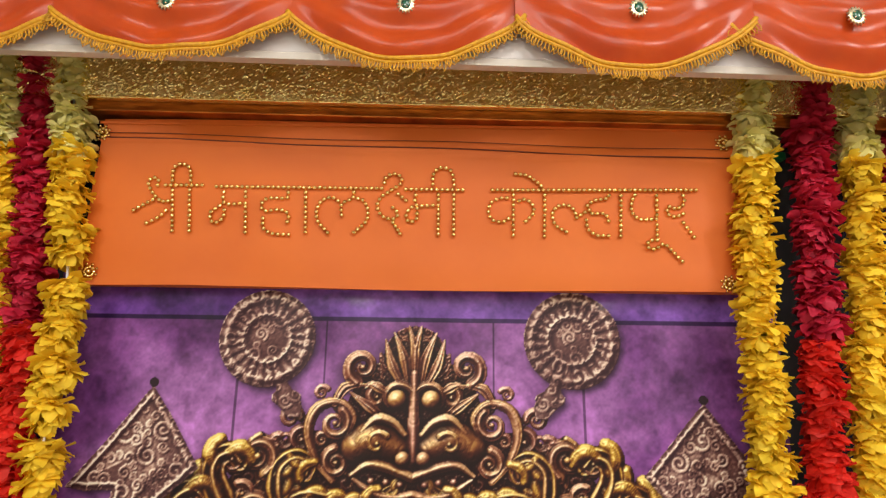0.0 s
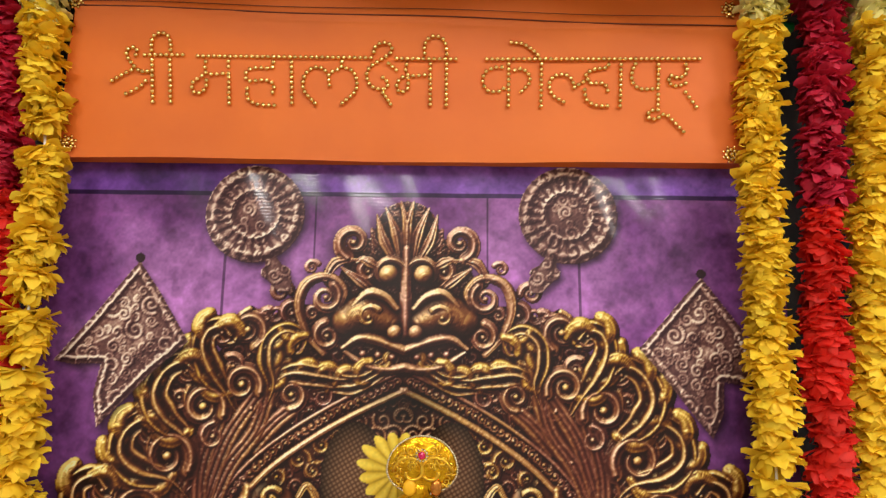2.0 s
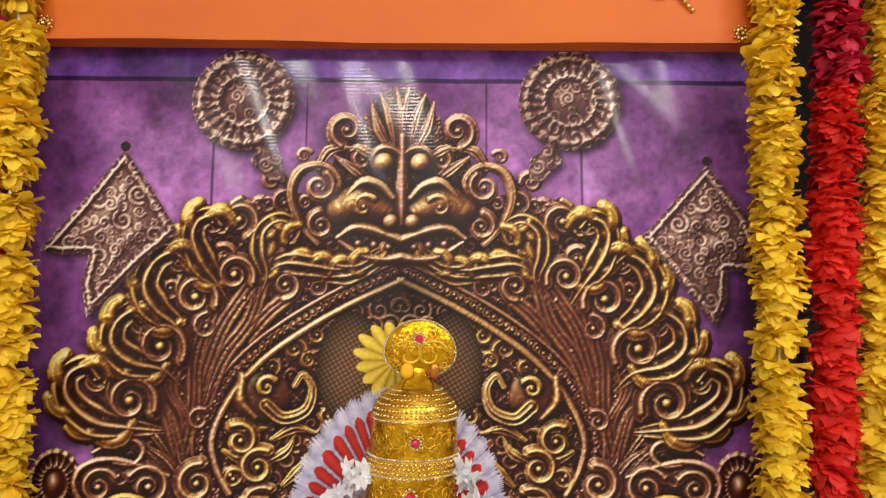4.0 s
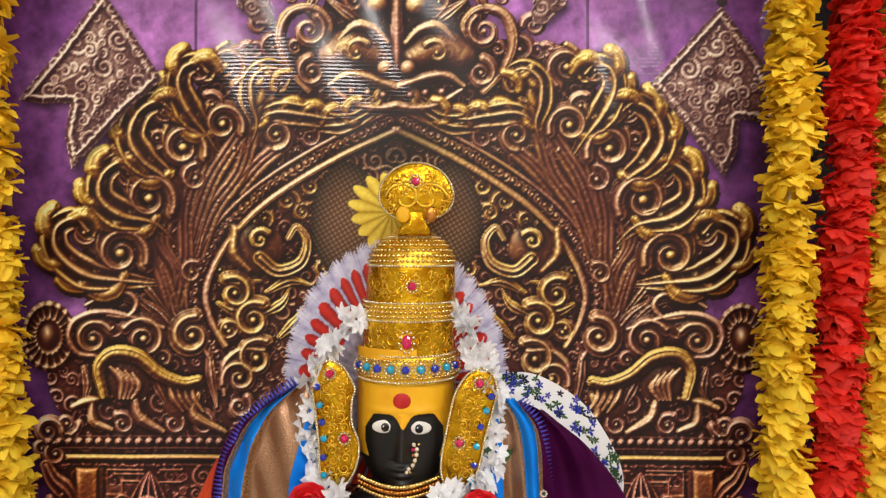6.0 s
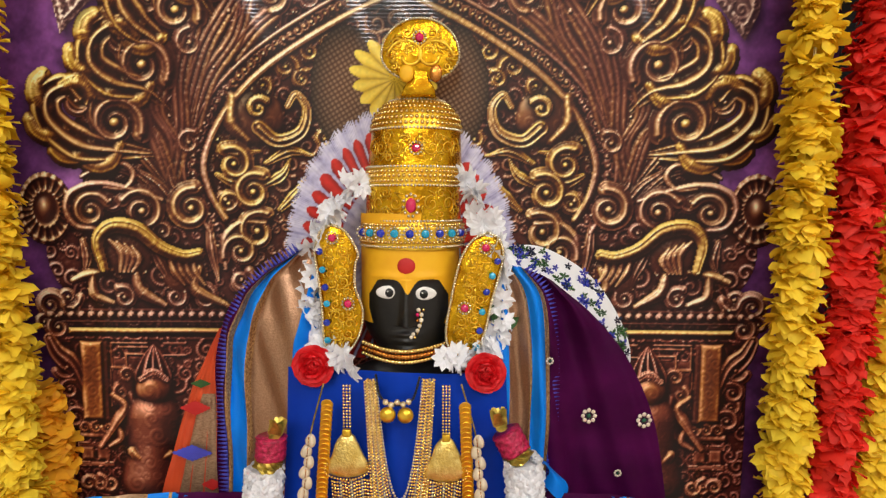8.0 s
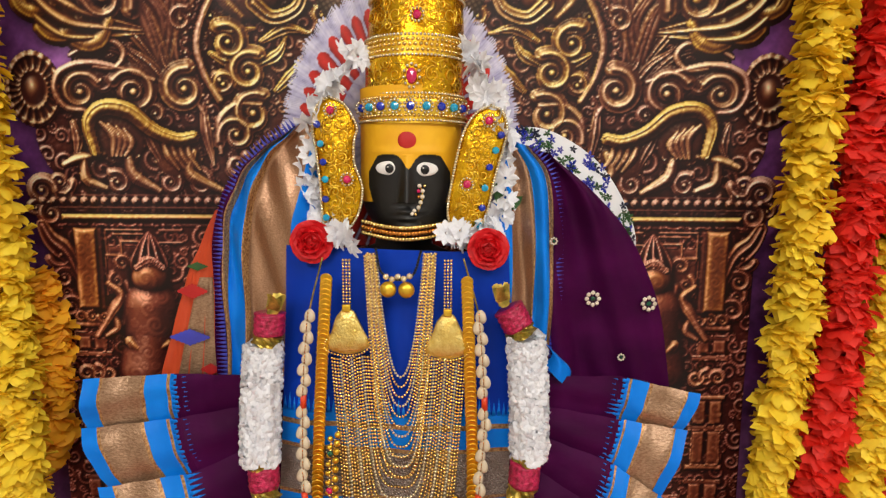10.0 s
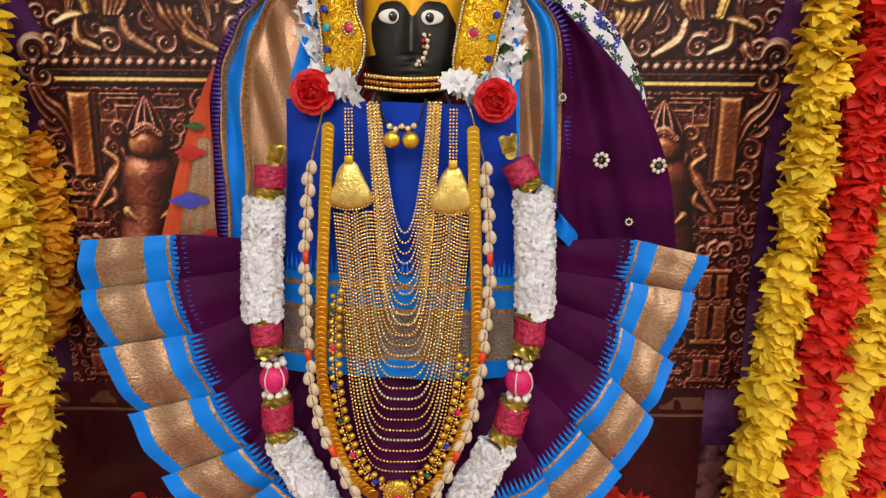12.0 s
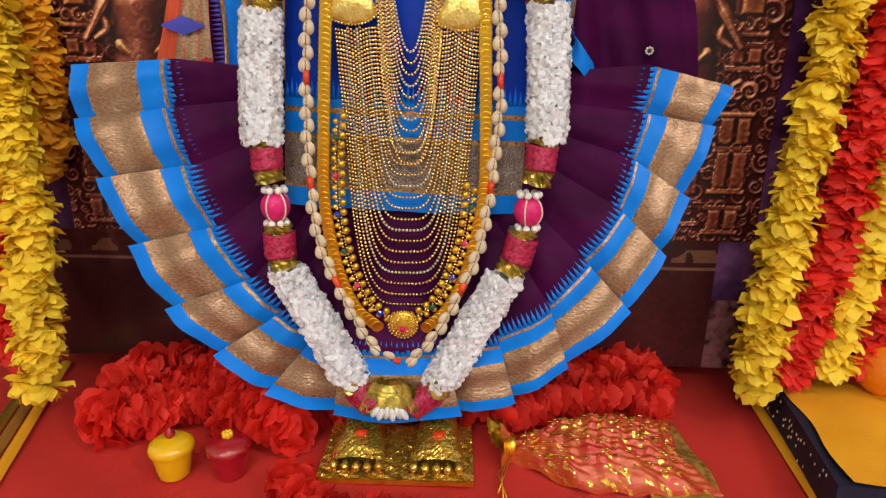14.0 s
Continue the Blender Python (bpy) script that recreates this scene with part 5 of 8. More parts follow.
garland("red_garland", RL, [(-0.512, -0.045, 2.10), (-0.502, -0.045, 1.99), (-0.479, -0.045, 1.772), (-0.466, -0.045, 1.574), (-0.452, -0.045, 1.40), (-0.444, -0.04, 1.2), (-0.436, -0.045, 0.98), (-0.424, -0.06, 0.80), (-0.414, -0.07, 0.67)], RB, None, 0.0128, 8, pick=red_by_height)
garland("marigold_garland", YL, [(-0.552, -0.05, 2.10), (-0.541, -0.05, 1.99), (-0.518, -0.05, 1.8), (-0.505, -0.05, 1.6), (-0.49, -0.05, 1.4), (-0.47, -0.05, 1.1), (-0.45, -0.06, 0.9)], RB, None, 0.0128, 10, pick=yellow_by_height)
ORF = blossom_set(0.024, "orange_flower", (21, 22), 9)
garland("orange_garland", "dull orange cloth flower garland behind the marigolds", [(-0.386, -0.022, 1.07), (-0.376, -0.022, 0.99), (-0.372, -0.025, 0.93), (-0.382, -0.025, 0.87)], 0.024, ORF, 0.014, 11)

# cables and a green plug in the gap beside the banner
for k, (x0, x1, z0, z1) in enumerate(((0.452, 0.47, 1.30, 2.05), (0.462, 0.452, 1.0, 2.02), (0.448, 0.46, 0.8, 1.7))):
    tagged(part("cable", Geo().add(*tube([(x0 + (x1 - x0) * i / 20 + 0.004 * math.sin(i * 0.7 + k), 0.02, z0 + (z1 - z0) * i / 20) for i in range(21)], 0.002, 6), "wire")), "thin black cable behind the garlands", "cable", "cables behind the garlands")
tagged(part("green_connector", Geo().add(*box(0.462, 0.505, -0.004, 0.010, 1.966, 1.977, 0.002), "green_plastic")), "green plastic connector behind the red garland", "connector")

# ---- the figure: one plain mesh ----
HX = 0.0125


def head_y(x, z):
    """Front surface of the head, plain and smooth, with a nose ridge and brows."""
    u, v = (x - HX) / 0.049, (z - 1.175) / 0.075
    w = 1 - u * u
    base = -0.018 - 0.047 * math.sqrt(max(w, 0.0)) * (1 - 0.10 * max(-v, 0) ** 2)
    s = x - HX + 0.001
    if 1.15 < z < 1.196:
        k = (1.196 - z) / 0.046
        base -= (0.002 + 0.0085 * k) * math.exp(-((s / (0.0035 + 0.003 * k)) ** 2))
    base -= 0.0025 * math.exp(-(((abs(s) - 0.02) / 0.013) ** 2) - (((z - 1.199) / 0.004) ** 2))
    base -= 0.004 * math.exp(-((s / 0.012) ** 2) - (((z - 1.141) / 0.0032) ** 2))
    base -= 0.0035 * math.exp(-((s / 0.011) ** 2) - (((z - 1.1345) / 0.003) ** 2))
    base -= 0.005 * math.exp(-((s / 0.016) ** 2) - (((z - 1.122) / 0.008) ** 2))
    return base


fig = Geo()
nu, nv = 220, 220
zs = [1.112 + (1.262 - 1.112) * j / nv for j in range(nv + 1)]


def half_w(z):
    return 0.0525 * (1 - 0.55 * max((1.165 - z) / 0.053, 0) ** 2.2) if z < 1.165 else 0.0520


hv = []
for z in zs:
    for i in range(nu + 1):
        a = math.pi * (i / nu)
        hw = half_w(z)
        x = HX - hw * math.cos(a)
        hv.append((x, head_y(HX + (x - HX) * 0.049 / hw, z), z))
skin, paint = [], []
for j in range(nv):
    for i in range(nu):
        f = (j * (nu + 1) + i, j * (nu + 1) + i + 1, (j + 1) * (nu + 1) + i + 1, (j + 1) * (nu + 1) + i)
        x, z = hv[f[0]][0] - HX, zs[j]
        brow = 1.1925 + 0.004 * math.cos((abs(x) - 0.02) / 0.02 * 1.7) - 0.010 * math.exp(-((x / 0.006) ** 2)) - 0.9 * max(abs(x) - 0.031, 0) ** 1.02 * 1.6
        (paint if (z > brow or abs(x) > 0.0405 - 0.28 * max(1.165 - z, 0)) and z > 1.150 else skin).append(f)
fig.add(hv, skin, "statue_black")
n0 = fig.slot("turmeric")
fig.f += paint
fig.m += [n0] * len(paint)
# neck, shoulders and a plain body under the clothes
fig.add(*lathe([(0.0, 0.635), (0.10, 0.635), (0.10, 0.80), (0.095, 0.95), (0.085, 1.06), (0.055, 1.095), (0.030, 1.105), (0.028, 1.13), (0.0, 1.14)], 32, (HX - 0.008, -0.02, 0), 1.0, 0.36), "statue_black")
for ex, ez in ((-0.0062, 1.1835), (0.0282, 1.1825)):
    yy = head_y(ex, ez)
    fig.add(*ball((ex, yy - 0.0002, ez), (0.0132, 0.0022, 0.0068), BALL3), "eye_white")
    fig.add(*ball((ex + 0.0005, yy - 0.0012, ez - 0.0003), (0.0048, 0.0022, 0.0048), BALL3), "black")
    # glint on the pupil, put in as a white fleck
    fig.add(*ball((ex - 0.001, yy - 0.0033, ez + 0.001), (0.0009, 0.0006, 0.0009)), "eye_white")
fig.add(*ball((0.0115, head_y(0.0115, 1.210) + 0.001, 1.210), (0.0092, 0.0022, 0.0092), BALL3), "vermilion")
tagged(part("statue", fig), "black stone goddess statue with turmeric-yellow forehead and red dot", "statue")

# ---- sari skirt, spread as a fan of pleats ----


def skirt_depth(z):
    return -0.06 - 0.07 * min(max((0.95 - z) / 0.32, 0), 1)


skirt = thing("sari_skirt", "purple silk sari skirt fanned in pleats with blue-bronze border", "sari")
PLEATS = [
    ((-0.319, 0.969), (-0.320, 0.925), (-0.218, 0.976), (-0.216, 0.936)),
    ((-0.321, 0.919), (-0.294, 0.872), (-0.218, 0.932), (-0.203, 0.886)),
    ((-0.299, 0.864), (-0.264, 0.810), (-0.202, 0.879), (-0.180, 0.830)),
    ((-0.268, 0.801), (-0.229, 0.748), (-0.177, 0.822), (-0.150, 0.782)),
    ((-0.233, 0.741), (-0.181, 0.705), (-0.144, 0.774), (-0.117, 0.748)),
    ((-0.184, 0.699), (-0.132, 0.670), (-0.116, 0.742), (-0.082, 0.725)),
    ((-0.134, 0.662), (-0.062, 0.646), (-0.080, 0.724), (-0.052, 0.714)),
    ((-0.065, 0.646), (0.060, 0.649), (-0.057, 0.716), (0.040, 0.717)),
    ((0.112, 0.659), (0.057, 0.650), (0.093, 0.722), (0.036, 0.716)),
    ((0.162, 0.694), (0.109, 0.667), (0.142, 0.753), (0.093, 0.730)),
    ((0.221, 0.748), (0.153, 0.697), (0.174, 0.797), (0.136, 0.756)),
    ((0.252, 0.802), (0.211, 0.751), (0.205, 0.846), (0.170, 0.802)),
    ((0.272, 0.856), (0.239, 0.803), (0.214, 0.893), (0.200, 0.848)),
    ((0.295, 0.922), (0.262, 0.859), (0.222, 0.934), (0.209, 0.893)),
    ((0.309, 0.958), (0.286, 0.921), (0.226, 0.977), (0.217, 0.936)),
]
BANDS = ((0.0, 0.165, "sky_silk"), (0.165, 0.20, "thread"), (0.20, 0.60, "zari"), (0.60, 0.64, "thread"), (0.64, 0.85, "sky_silk"), (0.85, 0.885, "thread"), (0.885, 0.925, "sky_silk"), (0.925, 1.0, "purple_silk"))
for k, (A, B, IA, IB) in enumerate(PLEATS):
    A, B, IA, IB = (Vector((p[0], 0, p[1])) for p in (A, B, IA, IB))
    nA, nB, nIA, nIB = (Vector((p[0], 0, p[1])) for p in PLEATS[min(k + 1, 7) if k < 7 else max(k - 1, 7)])
    if k == 8:
        nA, nB, nIA, nIB = nB, nA, nIB, nIA
    if k != 7:
        B, IB = B.lerp(nA, 0.5), IB.lerp(nIA, 0.2)
    mid = (IA + IB) / 2
    hub = Vector((0.0, 0, 0.95)) + (mid - Vector((0.0, 0, 0.95))) * 0.25
    up = 1 if k != 7 else 0
    near = -0.0045 * (7 - abs(k - 7)) * 0.25


    def place(s, w, A=A, B=B, IA=IA, IB=IB, hub=hub, k=k, nA=nA, nB=nB, nIA=nIA, nIB=nIB):
        """w: across the pleat, from its upper edge; s: 0 at the hem, 1 where the border ends, 3 at the waist."""
        o, i = A.lerp(B, min(w, 1.0)), IA.lerp(IB, min(w, 1.0))
        if w > 1:
            f = (w - 1) / 0.16
            i = i.lerp(nIA.lerp(nIB, 0.3), f)
            o = o.lerp(nA.lerp(nB, 0.3).lerp(nIA, 0.07), f)
        if s <= 1:
            p = o.lerp(i, s)
        else:
            t = (s - 1) / 2
            c = Vector((hub.x * 0.9, 0, hub.z)) + (i - mid) * 0.45
            p = i.lerp(c, t)
        sag = 0.008 * math.sin(min(w, 1.0) * math.pi) * (1 - s / 3)
        y = skirt_depth(p.z) - 0.004 + (0.0035 * w + 0.03 * max(0.0, w - 1)) * (1 - 0.55 * s / 3) if k != 7 else skirt_depth(p.z) - 0.009 - 0.004 * math.sin(w * math.pi)
        y += near - sag + 0.0015 * math.sin(w * 9 + k * 2 + s * 3) * (1 - s / 3) + 0.034 * max(0, s - 1) / 2 + 0.0012 * math.sin(s * 17 + k)
        return (p.x, y, p.z)

    g = Geo()
    wide = 1.0 if k == 7 else 1.16
    for a, b, key in BANDS:
        n = max(1, int((b - a) * 14))
        g.add(*grid(lambda u, v: place(a + (b - a) * v, u * wide), 10, n), key)
    part("pleat_border", g.weld(), skirt, "blue and bronze zari border of one pleat")
    part("pleat", Geo().add(*grid(lambda u, v: place(1 + 2 * v, u * wide), 10, 22), "purple_silk"), skirt)
    t = Geo()
    n = max(6, round((IA - IB).length / 0.0052))
    for i in range(n):
        q = [Vector(place(0.905, (i + 0.08) / n)), Vector(place(0.905, (i + 0.92) / n)), Vector(place(1.06 + 0.012 * (i % 2), (i + 0.5) / n))]
        vs = [tuple(p + Vector((0, d, 0))) for d in (-0.0009, 0.0004) for p in q]
        t.add(vs, [(0, 1, 2), (0, 2, 5, 3), (1, 4, 5, 2), (0, 3, 4, 1)], "sky_silk")
    part("temple_edge", t, skirt, "woven blue temple-spire points")


# ---- draped shawls ----
def drape(name, curves, keys, y, amp, parent, label="", n=60, wave=5.0, thick=0.0):
    """Cloth lofted across a run of edge curves; one material between each pair."""
    C = [smooth_line(c, n) for c in curves]
    g = Geo()
    for s, key in enumerate(keys):
        a, b = C[s], C[s + 1]
        m = 2 if np.linalg.norm(a - b, axis=1).max() < 0.006 else 8 if np.linalg.norm(a - b, axis=1).max() < 0.05 else 22

        def fn(u, v):
            i = min(int(v * n), n)
            p = a[i] + (b[i] - a[i]) * u
            f = (s + u) / len(keys)
            return (p[0], y(p[0], p[1]) + amp * math.sin(wave * f * 6.28 + v * 2.0) + 0.4 * amp * math.sin(p[0] * 190 + p[1] * 60), p[1])

        g.add(*grid(fn, m, n), key)
    return part(name, g.weld(), parent, label)


def teeth(name, curve, size, way, y, key, parent, pitch=0.0042):
    P = smooth_line(curve, max(4, round(length(curve) / pitch)))
    g = Geo()
    for i in range(len(P) - 1):
        a, b = P[i], P[i + 1]
        d = np.array([-(b - a)[1], (b - a)[0]]) / max(np.linalg.norm(b - a), 1e-6) * size * way
        c = (a + b) / 2 + d
        q = [(a + 0.1 * (b - a)), (b - 0.1 * (b - a)), c]
        vs = [(p[0], y(p[0], p[1]) + o, p[1]) for o in (-0.0032, -0.0016) for p in q]
        g.add(vs, [(0, 1, 2), (0, 2, 5, 3), (1, 4, 5, 2), (0, 3, 4, 1)], key)
    return part(name, g, parent, "woven fringe points")


shl = thing("bronze_shawl", "bronze brocade shawl with blue borders and rust pallu over the shoulder", "shawl")
ydl = lambda x, z: -0.040 - 0.012 * math.exp(-(((x + 0.12) / 0.06) ** 2)) + 0.05 * max(0, z - 1.15) ** 1.0
FO = [(-0.190, 0.955), (-0.191, 1.10), (-0.178, 1.157), (-0.150, 1.192), (-0.100, 1.222)]
F1 = [(-0.177, 0.955), (-0.177, 1.10), (-0.166, 1.152), (-0.141, 1.192), (-0.098, 1.2235)]
F2 = [(-0.174, 0.955), (-0.174, 1.10), (-0.163, 1.151), (-0.139, 1.192), (-0.097, 1.224)]
F3 = [(-0.156, 0.955), (-0.155, 1.10), (-0.147, 1.15), (-0.128, 1.192), (-0.094, 1.226)]
F4 = [(-0.152, 0.955), (-0.151, 1.10), (-0.143, 1.15), (-0.125, 1.193), (-0.093, 1.227)]
F5 = [(-0.104, 0.955), (-0.106, 1.10), (-0.098, 1.15), (-0.086, 1.195), (-0.078, 1.228)]
F6 = [(-0.08, 0.955), (-0.08, 1.10), (-0.08, 1.15), (-0.075, 1.195), (-0.07, 1.22)]
drape("brocade", [FO, F1, F2, F3, F4, F5, F6], ["purple_silk", "thread", "sky_silk", "thread", "bronze_satin", "sky_silk"], ydl, 0.0065, shl, wave=3.0)
teeth("fringe_edge", F1, 0.011, 1, ydl, "violet_silk", shl)
GO = [(-0.256, 0.955), (-0.246, 0.99), (-0.222, 1.068), (-0.204, 1.108), (-0.188, 1.14)]
GI = [(-0.188, 0.955), (-0.189, 1.0), (-0.189, 1.07), (-0.188, 1.11), (-0.182, 1.148)]
ydp = lambda x, z: -0.034
GM = [((a[0] * 0.62 + b[0] * 0.38), a[1]) for a, b in zip(GO, GI)]
drape("pallu", [GO, GM, GI], ["rust_silk", "rust_silk"], ydp, 0.0018, shl, "rust orange woven pallu end")
drape("pallu_panel", [[(-0.236, 0.957), (-0.226, 1.0), (-0.215, 1.045), (-0.207, 1.07)], [(-0.193, 0.957), (-0.193, 1.0), (-0.193, 1.045), (-0.1935, 1.07)]], ["zari"], lambda x, z: -0.0362, 0.0012, shl, "gold zari panel", 30)


def lozenge(cx, cz, w, h, y, key, parent, name, steps=5):
    pts = []
    for i in range(steps):
        t = i / steps
        pts += [(cx - w * (1 - t), cz + h * t), (cx - w * (1 - t - 0.5 / steps), cz + h * t)]
    left = pts + [(cx, cz + h)]
    right = [(2 * cx - x, z) for x, z in reversed(pts)]
    top = left + right
    low = [(x, 2 * cz - z) for x, z in reversed(top)]
    poly = top + low[1:-1]
    vs = [(x, y, z) for x, z in poly] + [(cx, y - 0.0003, cz)]
    n = len(poly)
    return part(name, Geo().add(vs, [(i, (i + 1) % n, n) for i in range(n)], key), parent, "woven stepped motif", smooth=False)


lozenge(-0.218, 1.007, 0.024, 0.0095, -0.0405, "violet_silk", shl, "motif")
lozenge(-0.213, 1.056, 0.018, 0.0085, -0.0405, "vermilion", shl, "motif")
lozenge(-0.207, 1.082, 0.012, 0.005, -0.0395, "leaf", shl, "motif")
lozenge(-0.198, 0.972, 0.012, 0.007, -0.0395, "vermilion", shl, "motif")

shr = thing("purple_shawl", "plum purple silk shawl with blue, bronze border and woven flowers", "shawl")
ydr = lambda x, z: -0.036 - 0.012 * math.exp(-(((x - 0.13) / 0.05) ** 2)) + 0.05 * max(0, z - 1.15)
R0 = [(0.085, 0.965), (0.09, 1.05), (0.095, 1.12), (0.10, 1.18), (0.095, 1.222)]
R1 = [(0.112, 0.965), (0.116, 1.05), (0.116, 1.12), (0.112, 1.18), (0.102, 1.218)]
R2 = [(0.132, 0.965), (0.137, 1.05), (0.137, 1.12), (0.130, 1.178), (0.112, 1.212)]
R3 = [(0.136, 0.965), (0.140, 1.05), (0.140, 1.12), (0.133, 1.178), (0.114, 1.211)]
R4 = [(0.152, 0.965), (0.155, 1.05), (0.154, 1.12), (0.148, 1.176), (0.128, 1.207)]
R5 = [(0.155, 0.965), (0.158, 1.05), (0.157, 1.12), (0.151, 1.176), (0.130, 1.206)]
R6 = [(0.19, 0.955), (0.20, 1.02), (0.195, 1.10), (0.180, 1.16), (0.150, 1.199)]
R7 = [(0.286, 0.955), (0.274, 1.038), (0.246, 1.104), (0.208, 1.153), (0.160, 1.193)]
drape("silk", [R0, R1, R2, R3, R4, R5, R6, R7], ["sky_silk", "bronze_satin", "thread", "sky_silk", "thread", "purple_silk", "purple_silk"], ydr, 0.0055, shr)
teeth("fringe_edge", R5, 0.011, -1, ydr, "violet_silk", shr)
for x, z in ((0.200, 1.052), (0.258, 1.047), (0.157, 1.112), (0.232, 0.99)):
    g = Geo()
    s = 1.0 if x > 0.16 and z > 1.0 else 0.5
    yy = ydr(x, z) - 0.0082
    for i in range(8):
        a = i * math.pi / 4
        g.add(*ball((x + 0.0062 * s * math.cos(a), yy, z + 0.0062 * s * math.sin(a)), (0.0026 * s, 0.0006, 0.0026 * s)), "pearl")
    g.add(*ball((x, yy - 0.0002, z), (0.0032 * s, 0.0007, 0.0032 * s)), "emerald")
    part("woven_flower", g, shr, "small gold and green woven flower")
g = Geo().add(*grid(lambda u, v: (0.150 + 0.022 * u + 0.008 * math.sin(v * 4), -0.052 - 0.008 * math.sin(u * 3 + v * 2), 0.985 + 0.03 * v - 0.022 * u), 10, 10), "sky_silk")
part("turned_corner", g, shr, "folded blue corner")

cush = thing("floral_cushion", "white cushion cloth with blue and green floral print behind the shawl", "cushion")
CO = [(0.105, 1.225), (0.153, 1.2255), (0.203, 1.198), (0.234, 1.16), (0.254, 1.112), (0.250, 1.06)]
CI = [(0.10, 1.17), (0.13, 1.16), (0.16, 1.13), (0.18, 1.10), (0.19, 1.07), (0.19, 1.03)]
A_, B_ = smooth_line(CO, 40), smooth_line(CI, 40)
g = Geo().add(*grid(lambda u, v: ((A_[int(v * 40)] * (1 - u) + B_[int(v * 40)] * u)[0], -0.004 - 0.024 * math.sin(u * 1.7), (A_[int(v * 40)] * (1 - u) + B_[int(v * 40)] * u)[1]), 14, 40), "white_petal")
part("cover", g, cush)
rr_ = random.Random(5)
for i in range(110):
    t = rr_.random()
    u = min(1, max(0.0, rr_.random() * 0.34 + 0.02))
    p = A_[int(t * 40)] * (1 - u) + B_[int(t * 40)] * u
    y0 = -0.0052 - 0.024 * math.sin(u * 1.7)
    key = rr_.choice(("navy_brocade", "sapphire", "leaf", "leaf", "violet_silk"))
    q = Geo()
    for k in range(5):
        a = k * 1.2566 + i
        s = rr_.uniform(0.45, 1.05)
        q.add(*turned(ball((0.0035 * s, 0, 0), (0.0034 * s, 0.0005, 0.0016 * s)), Matrix.Translation((p[0], y0, p[1])) @ Matrix.Rotation(a, 4, "Y")), key)
    part("printed_sprig", q, cush, "blue and green printed sprig")

# ---- blouse ----
blouse = thing("silk_blouse", "royal blue silk blouse front with woven silver hem", "blouse")


def blouse_y(x, z):
    return -0.052 - 0.020 * math.sqrt(max(0, 1 - ((x - 0.002) / 0.125) ** 2)) - 0.10 * max(0, (1.05 - z)) - 0.001 * math.sin(x * 120 + z * 13) - 0.0015 * math.sin(x * 47)


def bpoint(u, v0, v1, v):
    z = v0 + (v1 - v0) * v
    t = (1.10 - z) / 0.26
    xl, xr = -0.108 - 0.010 * t, 0.112 + 0.004 * math.sin(t * 3)
    x = xl + (xr - xl) * u
    return (x, blouse_y(x, z), z - 0.006 * u)


for a, b, key, lab in ((0.842, 0.860, "sky_silk", "sky blue hem"), (0.860, 0.8635, "thread", "gold thread line"), (0.8635, 0.907, "zari_grey", "silver zari band"), (0.907, 0.911, "thread", "gold thread line"), (0.911, 0.930, "sky_silk", "sky blue band"), (0.930, 0.935, "thread", "gold thread line"), (0.935, 0.944, "sky_silk", "sky blue band"), (0.944, 1.108, "royal_silk", "")):
    part("hem_band" if lab else "front", Geo().add(*grid(lambda u, v: bpoint(u, a, b, v), 60, 18 if not lab else 3), key), blouse, lab)
t = Geo()
for i in range(46):
    q = [Vector(bpoint((i + 0.1) / 46, 0.9435, 1, 0)), Vector(bpoint((i + 0.9) / 46, 0.9435, 1, 0)), Vector(bpoint((i + 0.5) / 46, 0.957 + 0.004 * (i % 2), 1, 0))]
    vs = [tuple(p + Vector((0, d, 0))) for d in (-0.0010, 0.0004) for p in q]
    t.add(vs, [(0, 1, 2), (0, 2, 5, 3), (1, 4, 5, 2), (0, 3, 4, 1)], "sky_silk")
part("temple_edge", t, blouse, "woven blue temple-spire points")

# ---- crown ----
CRX, CRY = 0.0145, -0.018
crown = thing("crown", "tall chased gold crown with bead rows and coloured stones", "crown")


def crown_r(z):
    return float(np.interp(z, [1.226, 1.25, 1.252, 1.29, 1.308, 1.346, 1.360, 1.372, 1.386, 1.392], [0.0535, 0.0535, 0.0505, 0.0500, 0.0495, 0.0465, 0.0435, 0.034, 0.016, 0.010]))


def crown_axis(z):
    return CRX + 0.0035 * (z - 1.226) / 0.16 * 1.6


def cpoint(ang, z, out=0.0):
    r = crown_r(z) + out
    return (crown_axis(z) + r * math.sin(ang), CRY - r * 0.92 * math.cos(ang), z)


def shell(z0, z1, key, name, label="", out=0.0, n=10):
    part(name, Geo().add(*grid(lambda u, v: cpoint(-math.pi * 0.62 + u * math.pi * 1.24, z0 + (z1 - z0) * v, out), 56, n), key), crown, label)


shell(1.252, 1.292, "gold_chased", "lower_tier")
shell(1.306, 1.348, "gold_chased", "middle_tier")
shell(1.290, 1.309, "gold", "waist_band", "smooth gold band", 0.001)
shell(1.346, 1.392, "gold", "shoulder", "", 0.0)
shell(1.226, 1.254, "gold", "brow_band", "", 0.0)


def bead_ring(z, r, key, out=0.0012, gap=2.1, name="beaded_band"):
    n = int(crown_r(z) * math.pi * 1.2 / (r * gap))
    g = Geo()
    for i in range(n + 1):
        g.add(*ball(cpoint(-math.pi * 0.6 + i / n * math.pi * 1.2, z, out), r), key)
    part(name, g, crown, "row of small pale gold beads" if key == "silver_bead" else "row of gold beads")


